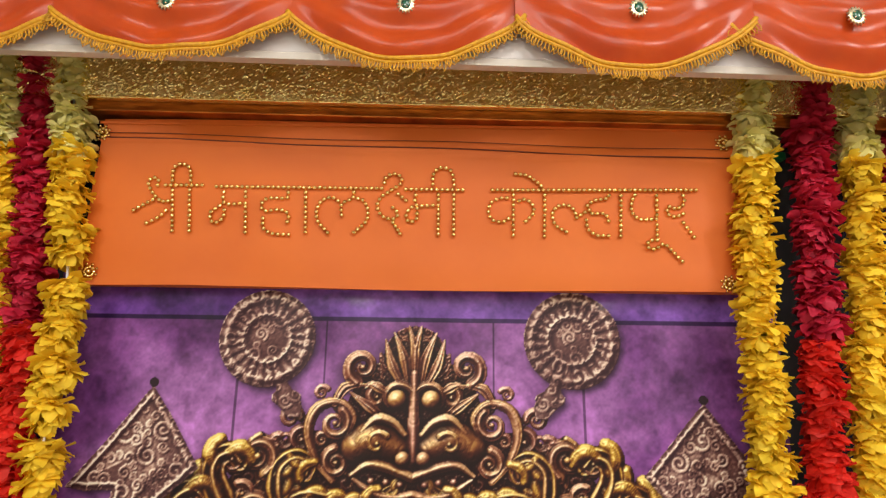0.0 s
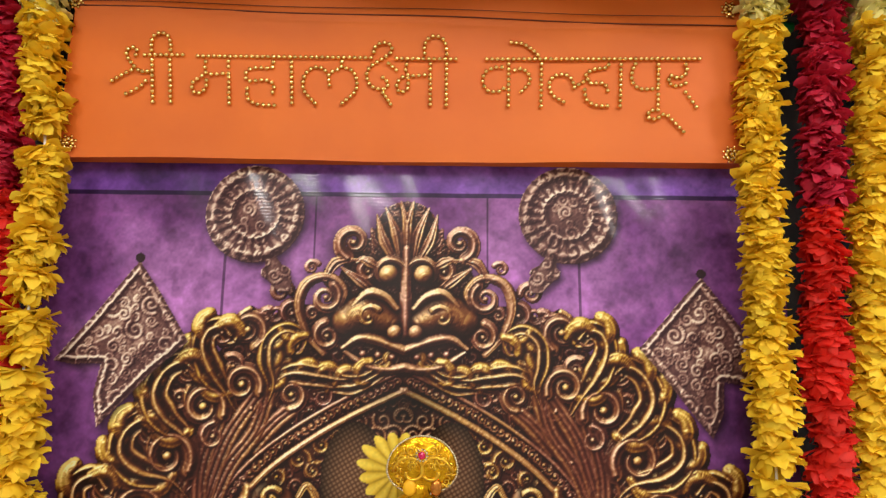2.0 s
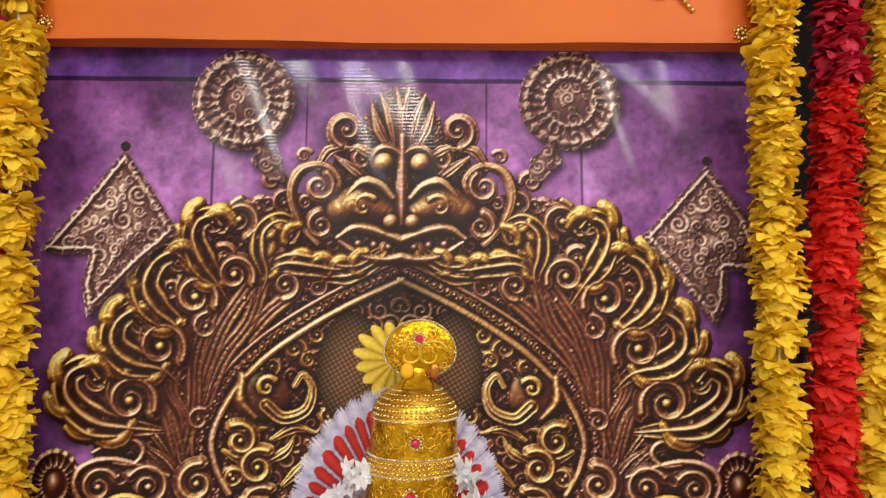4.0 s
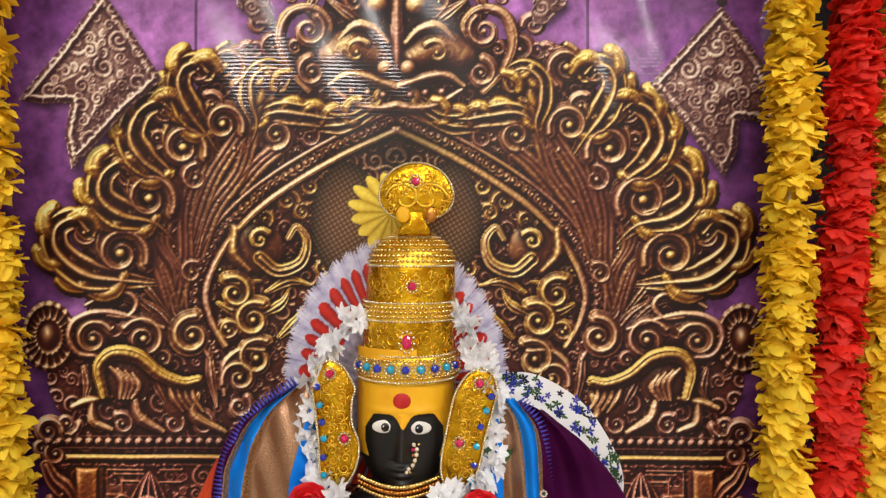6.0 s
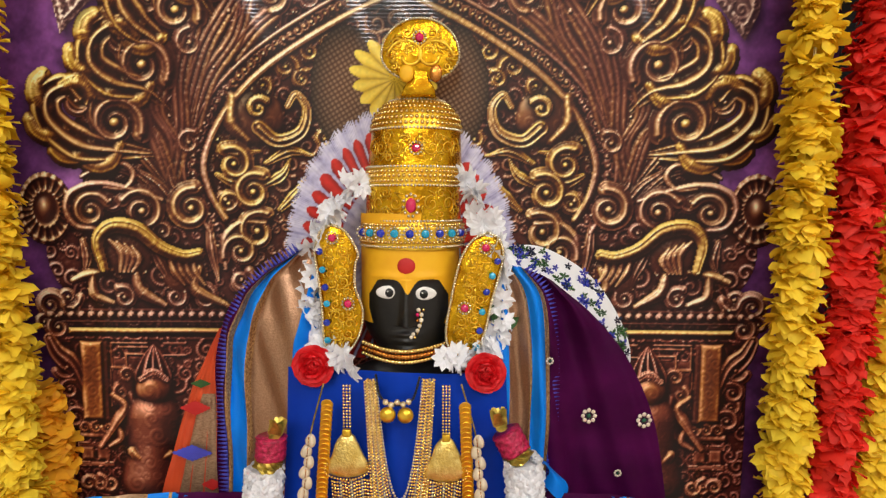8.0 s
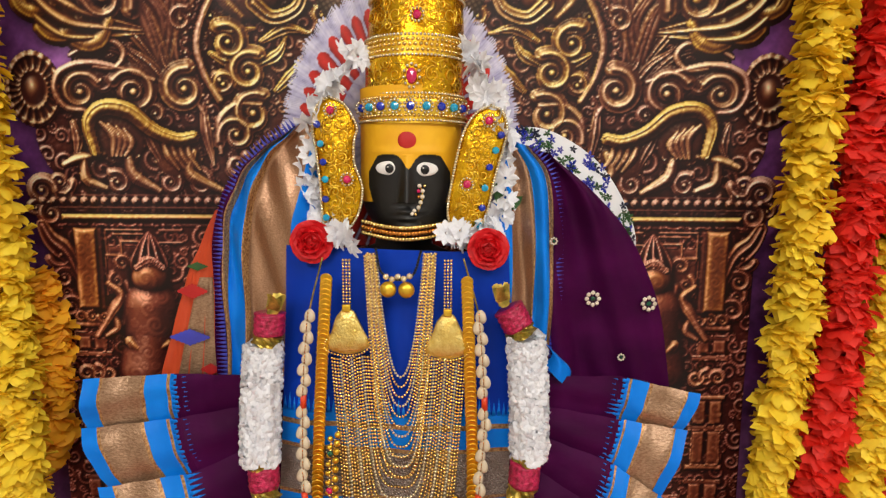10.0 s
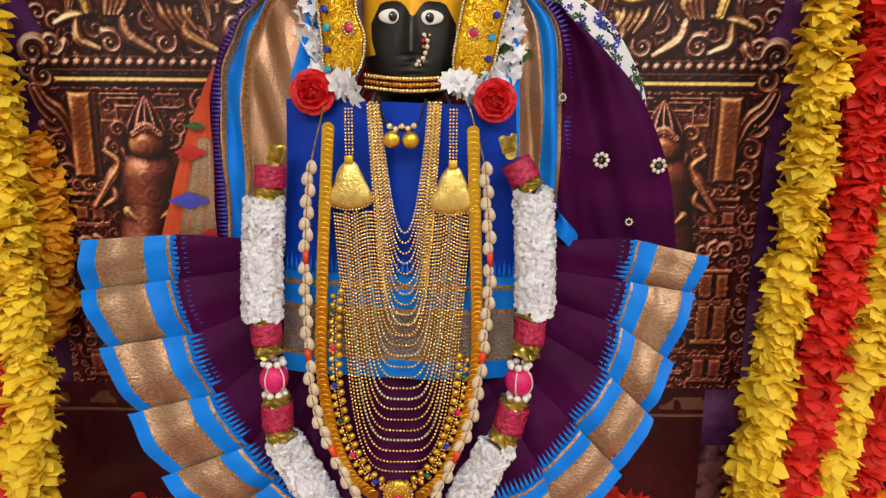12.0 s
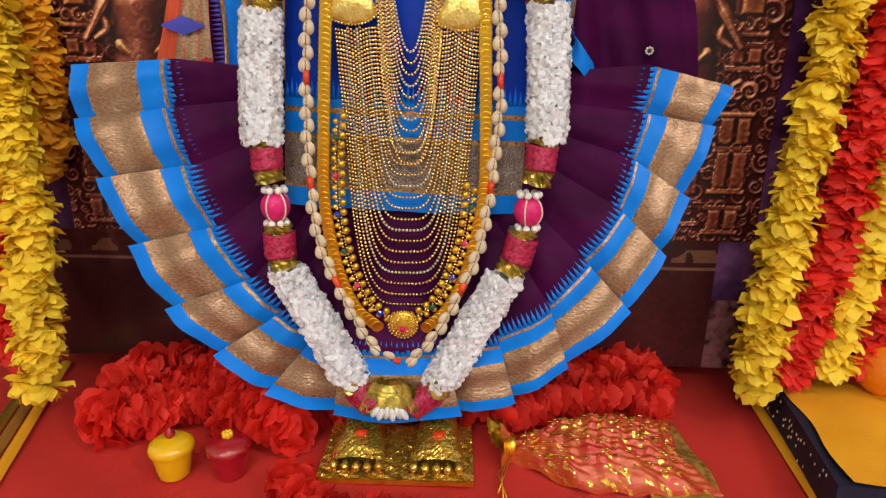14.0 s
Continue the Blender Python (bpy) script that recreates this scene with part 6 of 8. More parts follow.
for z, r, key in ((1.229, 0.0016, "silver_bead"), (1.2335, 0.0019, "gold_bead"), (1.2505, 0.0019, "gold_bead"), (1.2545, 0.0016, "silver_bead"), (1.290, 0.0017, "silver_bead"), (1.2945, 0.0022, "gold_bead"), (1.2995, 0.0024, "gold_bead"), (1.304, 0.0022, "gold_bead"), (1.3085, 0.0017, "silver_bead"), (1.3465, 0.0017, "silver_bead"), (1.3515, 0.0024, "gold_bead"), (1.357, 0.0024, "gold_bead"), (1.3625, 0.0024, "gold_bead"), (1.368, 0.0022, "gold_bead"), (1.3725, 0.0020, "gold_bead"), (1.3765, 0.0016, "silver_bead")):
    bead_ring(z, r, key)


def stone(p, r, key, parent, ring=True, name="stone", drop=1.0):
    g = Geo()
    g.add(*ball(p, (r, r * 0.6, r * drop), BALL2), key)
    ob = part(name, g, parent, "faceted coloured glass stone", smooth=False)
    if ring:
        h = Geo()
        for i in range(11):
            a = i * 2 * math.pi / 11
            h.add(*ball((p[0] + r * 1.45 * math.sin(a), p[1] + 0.0005, p[2] + r * 1.45 * drop * math.cos(a)), r * 0.36), "silver_bead")
        tagged(part("setting", h, ob), "ring of small clear beads", kind="stuff")
    return ob


for k in range(9):
    a = math.radians(-64 + 16 * k)
    stone(cpoint(a, 1.2421, 0.002), 0.0043, ("sapphire", "aqua")[k % 2], crown)
stone(cpoint(0.0, 1.270, 0.003), 0.0052, "ruby", crown, drop=1.45)
stone(cpoint(0.06, 1.326, 0.003), 0.0042, "ruby", crown)
stone(cpoint(0.05, 1.389, 0.006), 0.0042, "ruby", crown)
# curled finial plate with two openings
FX, FZ, FY = 0.0245, 1.418, -0.050
fo = []
for i in range(48):
    a = 2 * math.pi * i / 48
    r = 0.0385 * (1 + 0.10 * math.exp(-(((a - math.pi / 2) / 0.35) ** 2)))
    x, z = FX + r * math.cos(a), FZ + 0.0315 * math.sin(a) * (1.12 if math.sin(a) > 0 else 0.82)
    fo.append((x, z))
part("finial", Geo().add(*slab(fo, FY, 0.003, 0.004), "gold_chased"), crown, "round chased gold finial")
g = Geo()
for x, z in smooth_line(fo + [fo[0]], 84):
    g.add(*ball((x, FY - 0.0005, z), 0.0015), "silver_bead")
part("bead_rim", g, crown, "rim of small clear beads")
for sx, rx in ((-0.0135, 0.0075), (0.0155, 0.0065)):
    part("finial_hole", Geo().add(*ball((FX + sx, FY - 0.0035, FZ - 0.0185), (rx, 0.0022, 0.009), BALL2), "turmeric" if sx < 0 else "copper_bead"), crown, "teardrop opening lined in yellow")
for sg in (-1, 1):
    c = [(FX + sg * (0.012 + 0.020 * math.cos(t * 0.33) * (1 - t / 26)), FY - 0.0035, FZ - 0.002 + 0.018 * math.sin(t * 0.33) * (1 - t / 26)) for t in range(20)]
    part("curl", Geo().add(*tube(c, 0.0016, 6), "gold"), crown, "raised gold curl")
neck_ = [(FX - 0.007, 1.405), (FX - 0.009, 1.397), (FX - 0.017, 1.386), (FX - 0.02, 1.378), (FX + 0.016, 1.378), (FX + 0.014, 1.386), (FX + 0.008, 1.397), (FX + 0.007, 1.405)]
part("finial_neck", Geo().add(*slab(neck_, FY - 0.001, 0.02, 0.003), "gold_chased"), crown)
stone((0.0240, FY - 0.006, 1.4335), 0.0042, "ruby", crown)



def chasing(parent, at, curls, w=0.0008):
    """Raised scrollwork on a plate; at() carries flat places to its surface."""
    g = Geo()
    for x, z, R, a0, way in curls:
        pts = []
        for i in range(15):
            t = i / 14
            a = a0 + way * t * 8.0
            r = R * (1 - 0.8 * t)
            pts.append(at(x + r * math.cos(a), z + r * math.sin(a)))
        g.add(*tube(pts, [w * (1.15 - 0.5 * i / 14) for i in range(15)], 5), "gold")
        for q in range(4):
            b = a0 + q * 1.1 * way
            g.add(*tube([at(x + R * math.cos(b), z + R * math.sin(b)), at(x + R * 1.3 * math.cos(b + 0.25), z + R * 1.3 * math.sin(b + 0.25)), at(x + R * 1.6 * math.cos(b + 0.7 * way), z + R * 1.6 * math.sin(b + 0.7 * way))], [w, w * 1.1, w * 0.4], 5), "gold")
    tagged(part("chasing", g, parent), "raised gold scrollwork", kind="stuff")


def on_crown(x, z):
    ang = (x - crown_axis(z)) / crown_r(z)
    return cpoint(ang, z, 0.0006)


rk = random.Random(8)
chasing(crown, on_crown, [(CRX + 0.004 + sx * d, z, R, rk.uniform(0, 6), sx) for sx in (-1, 1) for z, d, R in ((1.272, 0.018, 0.0085), (1.272, 0.038, 0.0085), (1.282, 0.029, 0.005), (1.262, 0.029, 0.005), (1.262, 0.050, 0.006), (1.28, 0.052, 0.006), (1.327, 0.018, 0.0085), (1.327, 0.036, 0.0085), (1.338, 0.027, 0.005), (1.317, 0.027, 0.005), (1.335, 0.008, 0.004), (1.327, 0.050, 0.007))])
chasing(crown, lambda x, z: (x, FY - 0.004 * (1 - ((x - FX) / 0.042) ** 2) - 0.0006, z), [(FX + sx * d, FZ + h, R, rk.uniform(0, 6), sx) for sx in (-1, 1) for d, h, R in ((0.012, 0.020, 0.006), (0.022, 0.010, 0.006), (0.030, 0.0, 0.005), (0.010, 0.004, 0.004), (0.026, -0.012, 0.004))], 0.001)

# ---- ear panels ----


def ear_panel(outline, stones, pinks):
    ob = thing("ear_panel", "chased gold ear panel edged with beads and blue stones", "ear ornament", "pair of ear panels")
    P = [tuple(p) for p in smooth_line(outline + [outline[0]], 48)[:-1]]
    part("plate", Geo().add(*slab(P, -0.060, 0.003, 0.004), "gold_chased"), ob)
    g = Geo()
    for x, z in smooth_line(outline + [outline[0]], 110):
        g.add(*ball((x, -0.0615, z), 0.0017), "silver_bead")
    part("bead_edge", g, ob, "edge of small clear beads")
    for k, (x, z) in enumerate(stones):
        stone((x, -0.0660, z), 0.0036, ("sapphire", "aqua")[k % 2], ob, False)
    for x, z in pinks:
        stone((x, -0.0665, z), 0.0040, "ruby", ob)
    mx, mz = sum(p[0] for p in P) / len(P), sum(p[1] for p in P) / len(P)
    cl = []
    for z in np.arange(min(p[1] for p in P) + 0.014, max(p[1] for p in P) - 0.010, 0.0105):
        xs_ = [p[0] for p in P if abs(p[1] - z) < 0.008]
        c, hw = (min(xs_) + max(xs_)) / 2, (max(xs_) - min(xs_)) / 2
        for q in (-0.28, 0.36):
            cl.append((c + q * hw, z + 0.003 * q, 0.0054, rk.uniform(0, 6), 1 if q > 0 else -1))
    chasing(ob, lambda x, z: (x, -0.0612 - 0.0032 * max(0.0, 1 - ((x - mx) / 0.024) ** 2 * 0.9 - ((z - mz) / 0.075) ** 2 * 0.6), z), cl, 0.0008)


ear_panel([(-0.0634, 1.2509), (-0.0751, 1.2426), (-0.0800, 1.2226), (-0.0766, 1.1971), (-0.0733, 1.1641), (-0.0717, 1.1346), (-0.0646, 1.1179), (-0.0518, 1.1180), (-0.0370, 1.1384), (-0.0325, 1.1643), (-0.0400, 1.1881), (-0.0399, 1.2100), (-0.0373, 1.2228), (-0.0491, 1.2437)],
          [(-0.0745, 1.2244), (-0.0718, 1.2062), (-0.0694, 1.1887), (-0.0677, 1.1722), (-0.0679, 1.1531), (-0.0673, 1.1353), (-0.0616, 1.1216)], [(-0.0617, 1.2379), (-0.0466, 1.1723)])
ear_panel([(0.0916, 1.2432), (0.1031, 1.2371), (0.1076, 1.2197), (0.1028, 1.1978), (0.0958, 1.1722), (0.0905, 1.1464), (0.0816, 1.1223), (0.0689, 1.1093), (0.0568, 1.1203), (0.0508, 1.1425), (0.0558, 1.1757), (0.0611, 1.2013), (0.0665, 1.2195), (0.0772, 1.2359)],
          [(0.1015, 1.2153), (0.0966, 1.2007), (0.0909, 1.1846), (0.0867, 1.1648), (0.0843, 1.1456), (0.0808, 1.1286)], [(0.0899, 1.2287), (0.0693, 1.1684)])

# ---- nose ring ----
nose = thing("nose_ring", "pearl and red stone crescent nose ring", "nose ring")
for k, (x, z, r, key) in enumerate(((0.0235, 1.1665, 0.0022, "pearl"), (0.0265, 1.1615, 0.0022, "pearl"), (0.0225, 1.1615, 0.0020, "ruby"), (0.0262, 1.156, 0.0024, "pearl"), (0.0245, 1.1505, 0.0022, "pearl"), (0.0225, 1.1455, 0.0022, "pearl"), (0.0185, 1.1425, 0.0021, "pearl"), (0.0165, 1.1395, 0.0019, "pearl"), (0.0225, 1.156, 0.0018, "copper_bead"), (0.0285, 1.1665, 0.0017, "gold_bead"), (0.0200, 1.1390, 0.0016, "gold_bead"))):
    part("pearl" if key == "pearl" else "stud", Geo().add(*ball((x, head_y(x, z) - 0.0022, z), r, BALL2), key), nose)
part("wire", Geo().add(*tube([(0.0235 + 0.003 * math.sin(i * 0.4), head_y(0.0235, 1.168 - 0.0029 * i) - 0.002, 1.168 - 0.0029 * i) for i in range(10)], 0.0006, 5), "gold"), nose)

# ---- white flowers round the head ----


def daisy(c, r, m, key="white_petal", petals=9):
    g = Geo()
    for k in range(petals):
        a = 2 * math.pi * k / petals
        def fn(u, v):
            d = r * (0.1 + 0.9 * v)
            s = (u - 0.5) * r * 0.60 * math.sin(0.45 + v * 2.62)
            return (d * math.cos(a) - s * math.sin(a), d * math.sin(a) + s * math.cos(a), 0.25 * r * math.sin(v * 2.2) - 0.12 * r * v + 0.06 * r * math.cos(u * 6.28))
        g.add(*turned(grid(fn, 3, 4), m), key)
    return g


veni = thing("white_flower_veni", "string of white cloth flowers framing the head", "flower string")
rv = random.Random(9)
for line in ([(-0.0421, -0.045, 1.2912), (-0.0528, -0.048, 1.2692), (-0.0694, -0.048, 1.2581), (-0.0822, -0.045, 1.2245), (-0.0856, -0.045, 1.1871), (-0.0841, -0.045, 1.1494), (-0.0739, -0.050, 1.1262), (-0.0415, -0.078, 1.1198)],
             [(0.0701, -0.045, 1.2953), (0.0793, -0.048, 1.2752), (0.0923, -0.048, 1.2551), (0.1068, -0.045, 1.2178), (0.1098, -0.045, 1.1804), (0.1064, -0.045, 1.1465), (0.0987, -0.050, 1.1251), (0.0566, -0.078, 1.1203)]):
    P = smooth_line(line, 20)
    for i, p in enumerate(P):
        for s in range(2):
            q = Euler((math.radians(90 + rv.uniform(-45, 35)), rv.uniform(-0.6, 0.6), rv.uniform(0, 6))).to_matrix().to_4x4()
            d = Vector((rv.uniform(-0.007, 0.007), -0.007 * s + rv.uniform(-0.004, 0.004), rv.uniform(-0.006, 0.006)))
            part("flower", daisy(None, rv.uniform(0.0125, 0.0175), Matrix.Translation(Vector(p) + d) @ q @ Matrix.Rotation(rv.uniform(0, 6), 4, "Z"), petals=rv.choice((7, 8, 9))), veni)
for p in ((0.106, -0.05, 1.142), (-0.082, -0.045, 1.145), (0.100, -0.05, 1.150)):
    part("leaf", Geo().add(*turned(grid(lambda u, v: ((u - 0.5) * 0.012 * math.sin(v * 3.1), 0.002 * math.sin(u * 3), 0.024 * v), 3, 6), Matrix.Translation(p) @ Matrix.Rotation(rv.uniform(-2, 2), 4, "Y")), "leaf"), veni, "small green cloth leaf")

# ---- roses ----


def rose(x, y, z, R, seed):
    r = random.Random(seed)
    ob = thing("red_rose", "deep red velvet cloth rose pinned at the shoulder", "rose", "pair of roses at the shoulders")
    for ring_, (n, rad, tilt, sz) in enumerate(((8, 0.72, 1.42, 0.6), (7, 0.56, 1.2, 0.54), (6, 0.38, 0.95, 0.46), (5, 0.22, 0.65, 0.36), (3, 0.10, 0.3, 0.26))):
        for k in range(n):
            a = 2 * math.pi * k / n + ring_ * 0.5 + r.uniform(-0.15, 0.15)
            w = R * sz * r.uniform(0.9, 1.1)

            def fn(u, v, w=w, tilt=tilt, rad=rad, ph=r.uniform(0, 6)):
                s = (u - 0.5) * 2
                ww = w * math.sin(0.5 + v * 1.9)
                out = R * rad * (0.35 + 0.75 * v * math.sin(tilt)) - 0.25 * w * s * s
                up = v * w * 1.35 * math.cos(tilt) + (0.10 * w * math.sin(s * 5 + ph) - 0.35 * w * max(0, v - 0.75)) * v
                return (out, s * ww, up)

            m = Matrix.Translation((x, y, z)) @ Matrix.Rotation(math.pi / 2, 4, "X") @ Matrix.Rotation(a, 4, "Z")
            part("petal", Geo().add(*turned(grid(fn, 6, 6), m), "rose"), ob)
    part("core", Geo().add(*ball((x, y, z), (R * 0.5, R * 0.25, R * 0.5), BALL2), "rose"), ob)


rose(-0.079, -0.078, 1.113, 0.027, 1)
rose(0.090, -0.078, 1.107, 0.026, 2)

# ---- choker ----
choker = thing("choker", "three-row copper and gold bead choker", "necklace")
for k, z in enumerate((1.131, 1.1255, 1.120)):
    g = Geo()
    for i in range(27):
        u = i / 26
        x = -0.033 + 0.082 * u
        g.add(*ball((x, -0.055 - 0.018 * math.sin(u * math.pi), z - 0.0045 * math.sin(u * math.pi) - 0.001 * u), 0.0029), "copper_bead" if k == 1 else "gold_bead")
    tagged(part("beaded_band", g, choker), "row of small gold beads", kind="stuff")

# ---- chains ----


def jewel_y(x, z):
    return min(blouse_y(x, max(z, 0.84)) - 0.008, float(np.interp(z, [0.69, 0.742, 0.84, 0.90], [-0.134, -0.122, -0.106, -0.09])))


def chain_mesh(P2, r, key, off, data=BALL1, gap=2.05):
    L = length(P2)
    n = max(2, round(L / (r * gap)))
    g = Geo()
    P = smooth_line(P2, n)
    ph = math.fmod(L * 7919.0, 1.0)
    for a, b in zip(P[:-1], P[1:]):
        x, z = a + (b - a) * ph
        g.add(*ball((x, jewel_y(x, z) - off, z), r, data), key)
    return g


harness = thing("layered_chain_necklace", "many-strand gold bead chain necklace with two bell pendants", "necklace")
U = [i / 20 - 1 for i in range(41)]
NA, NB = 11, 16
rc = random.Random(4)
for i in range(NA):
    f = i / (NA - 1)
    half, zb = 0.0225 + 0.011 * f, 0.984 - 0.098 * f
    pts = [(0.0065 + half * s, zb + (1.104 - zb) * abs(s) ** (2.2 + 1.1 * f)) for s in U]
    part("strand", chain_mesh(pts, 0.00155, "gold_bead" if i % 3 else "silver_bead", 0.002 + 0.0006 * (i % 3)), harness)
for i in range(NB):
    f = i / (NB - 1)
    half, zb = 0.024 + 0.040 * f, 0.905 - 0.150 * f
    pts = [(0.0045 + half * math.copysign(abs(s) ** (0.62 + 0.1 * f), s), zb + (1.004 - zb) * abs(s) ** (2.6 + 0.6 * f)) for s in U]
    part("strand", chain_mesh(pts, 0.00165, "gold_bead" if i % 4 else "silver_bead", 0.001 + 0.0006 * (i % 3)), harness)
for sg, cx in ((-1, -0.044), (1, 0.0515)):
    for k in range(3):
        part("strand", chain_mesh([(cx + (k - 1) * 0.003, 1.10), (cx + (k - 1) * 0.003, 1.048)], 0.0015, "gold_bead", 0.003), harness)
    zc = 1.05 if sg < 0 else 1.046
    o = [(cx - 0.005, zc), (cx - 0.011, zc - 0.008), (cx - 0.0155, zc - 0.022), (cx - 0.021, zc - 0.031), (cx - 0.0195, zc - 0.038), (cx - 0.009, zc - 0.042), (cx + 0.002, zc - 0.043), (cx + 0.012, zc - 0.041), (cx + 0.020, zc - 0.036), (cx + 0.0205, zc - 0.030), (cx + 0.0155, zc - 0.020), (cx + 0.010, zc - 0.008), (cx + 0.005, zc)]
    P = [tuple(p) for p in smooth_line(o + [o[0]], 44)[:-1]]
    pd = part("bell_pendant", Geo().add(*slab(P, jewel_y(cx, zc) - 0.0045, 0.003, 0.004), "pale_gold"), harness, "bell-shaped chased gold pendant")
    part("loop", Geo().add(*box(cx - 0.004, cx + 0.004, jewel_y(cx, zc) - 0.008, jewel_y(cx, zc) - 0.003, zc - 0.001, zc + 0.006, 0.001), "gold"), pd)
    g = Geo()
    for x, z in smooth_line([p for p in P if p[1] < zc - 0.026], 22):
        g.add(*ball((x, jewel_y(cx, zc) - 0.006, z - 0.001), 0.0014), "gold_bead")
    part("bead_edge", g, pd)

mang = thing("wedding_necklace", "short gold and black bead necklace with two gold bowls", "necklace")
g = Geo()
for x, z in smooth_line([(-0.016, 1.108), (-0.012, 1.088), (-0.003, 1.081), (0.0045, 1.079), (0.012, 1.081), (0.020, 1.086), (0.026, 1.106)], 30):
    g.add(*ball((x, jewel_y(x, z) - 0.003, z), 0.0016), "black")
part("black_beads", g, mang)
for x, z in ((-0.0065, 1.0825), (-0.001, 1.080), (0.0045, 1.0825), (0.010, 1.0805), (0.0155, 1.083)):
    part("gold_bead", Geo().add(*ball((x, jewel_y(x, z) - 0.005, z), 0.0031, BALL2), "silver_bead"), mang)
for x, z in ((-0.0045, 1.0705), (0.0125, 1.0700)):
    part("bowl", Geo().add(*ball((x, jewel_y(x, z) - 0.006, z), (0.0078, 0.0055, 0.0078), BALL3), "gold"), mang, "round pale gold bowl pendant")

# coin chain
coins = thing("coin_necklace", "long necklace of overlapping gold coins", "necklace")
coin_mesh = Geo().add(*lathe([(0, -0.0005), (0.0055, -0.0005), (0.0060, 0), (0.0056, 0.0007), (0.0047, 0.0004), (0.0, 0.0009)], 18), "gold").mesh("coin")
for line in ([(0.0695, 1.078), (0.0735, 0.98), (0.0765, 0.88), (0.071, 0.83), (0.060, 0.785), (0.043, 0.752), (0.024, 0.735)], [(-0.0625, 1.080), (-0.0695, 0.98), (-0.0735, 0.90), (-0.072, 0.85), (-0.060, 0.79), (-0.042, 0.752), (-0.022, 0.735)]):
    n = round(length(line) / 0.0048)
    P = smooth_line(line, n)
    for i, (x, z) in enumerate(P):
        d = P[min(i + 1, n)] - P[max(i - 1, 0)]
        part("coin", coin_mesh, coins, at=Matrix.Translation((x, jewel_y(x, z) - 0.0055, z)) @ Matrix.Rotation(math.atan2(d[0], d[1]) + math.pi, 4, "Y") @ Matrix.Rotation(math.radians(104), 4, "X"))

# gem fringe necklace with its round brooch
gem = thing("gem_necklace", "gold drop-bead necklace with coloured stones and a round brooch", "necklace")
for line, mirror in (([(-0.0600, 0.925), (-0.0625, 0.89), (-0.0585, 0.83), (-0.0475, 0.787), (-0.031, 0.757), (-0.012, 0.744)], -1), ([(0.0655, 0.865), (0.061, 0.825), (0.050, 0.788), (0.035, 0.760), (0.016, 0.745)], 1)):
    n = round(length(line) / 0.0085)
    P = smooth_line(line, n)
    for i, (x, z) in enumerate(P):
        y = jewel_y(x, z) - 0.0065
        if i % 4 == 2:
            stone((x, y - 0.001, z), 0.0032, ("emerald", "ruby", "sapphire")[(i // 4) % 3], gem, False)
        part("drop", Geo().add(*ball((x - mirror * 0.006, y - 0.001, z + 0.0025), (0.0033, 0.003, 0.0036), BALL2), "gold"), gem)
        part("drop", Geo().add(*ball((x + mirror * 0.0015, y, z - 0.002), (0.0028, 0.0025, 0.0028), BALL2), "gold"), gem)
    g = chain_mesh(line, 0.0017, "gold_bead", 0.006)
    g2 = chain_mesh([(x - mirror * 0.003, z) for x, z in line], 0.0014, "gold_bead", 0.006)
    part("chain", g, gem)
    part("chain", g2, gem)
bx, bz = 0.0025, 0.7395
by = jewel_y(bx, bz) - 0.010
g = Geo().add(*lathe([(0, 0.004), (0.008, 0.0035), (0.0125, 0.0015), (0.0135, 0), (0.013, -0.002), (0, -0.002)], 28), "gold")
br = part("brooch", g, gem, "domed beaded gold brooch", at=Matrix.Translation((bx, by, bz)) @ Matrix.Rotation(math.pi / 2, 4, "X"))
h = Geo()
for rr, n in ((0.0135, 26), (0.0102, 20), (0.0072, 14)):
    for i in range(n):
        a = 2 * math.pi * i / n
        h.add(*ball((rr * math.cos(a), rr * math.sin(a), 0.0015 + (0.0135 - rr) * 0.35), 0.0015), "gold_bead")
part("bead_rim", h, br)
stone((bx, by - 0.005, bz - 0.003), 0.0034, "ruby", gem, False)

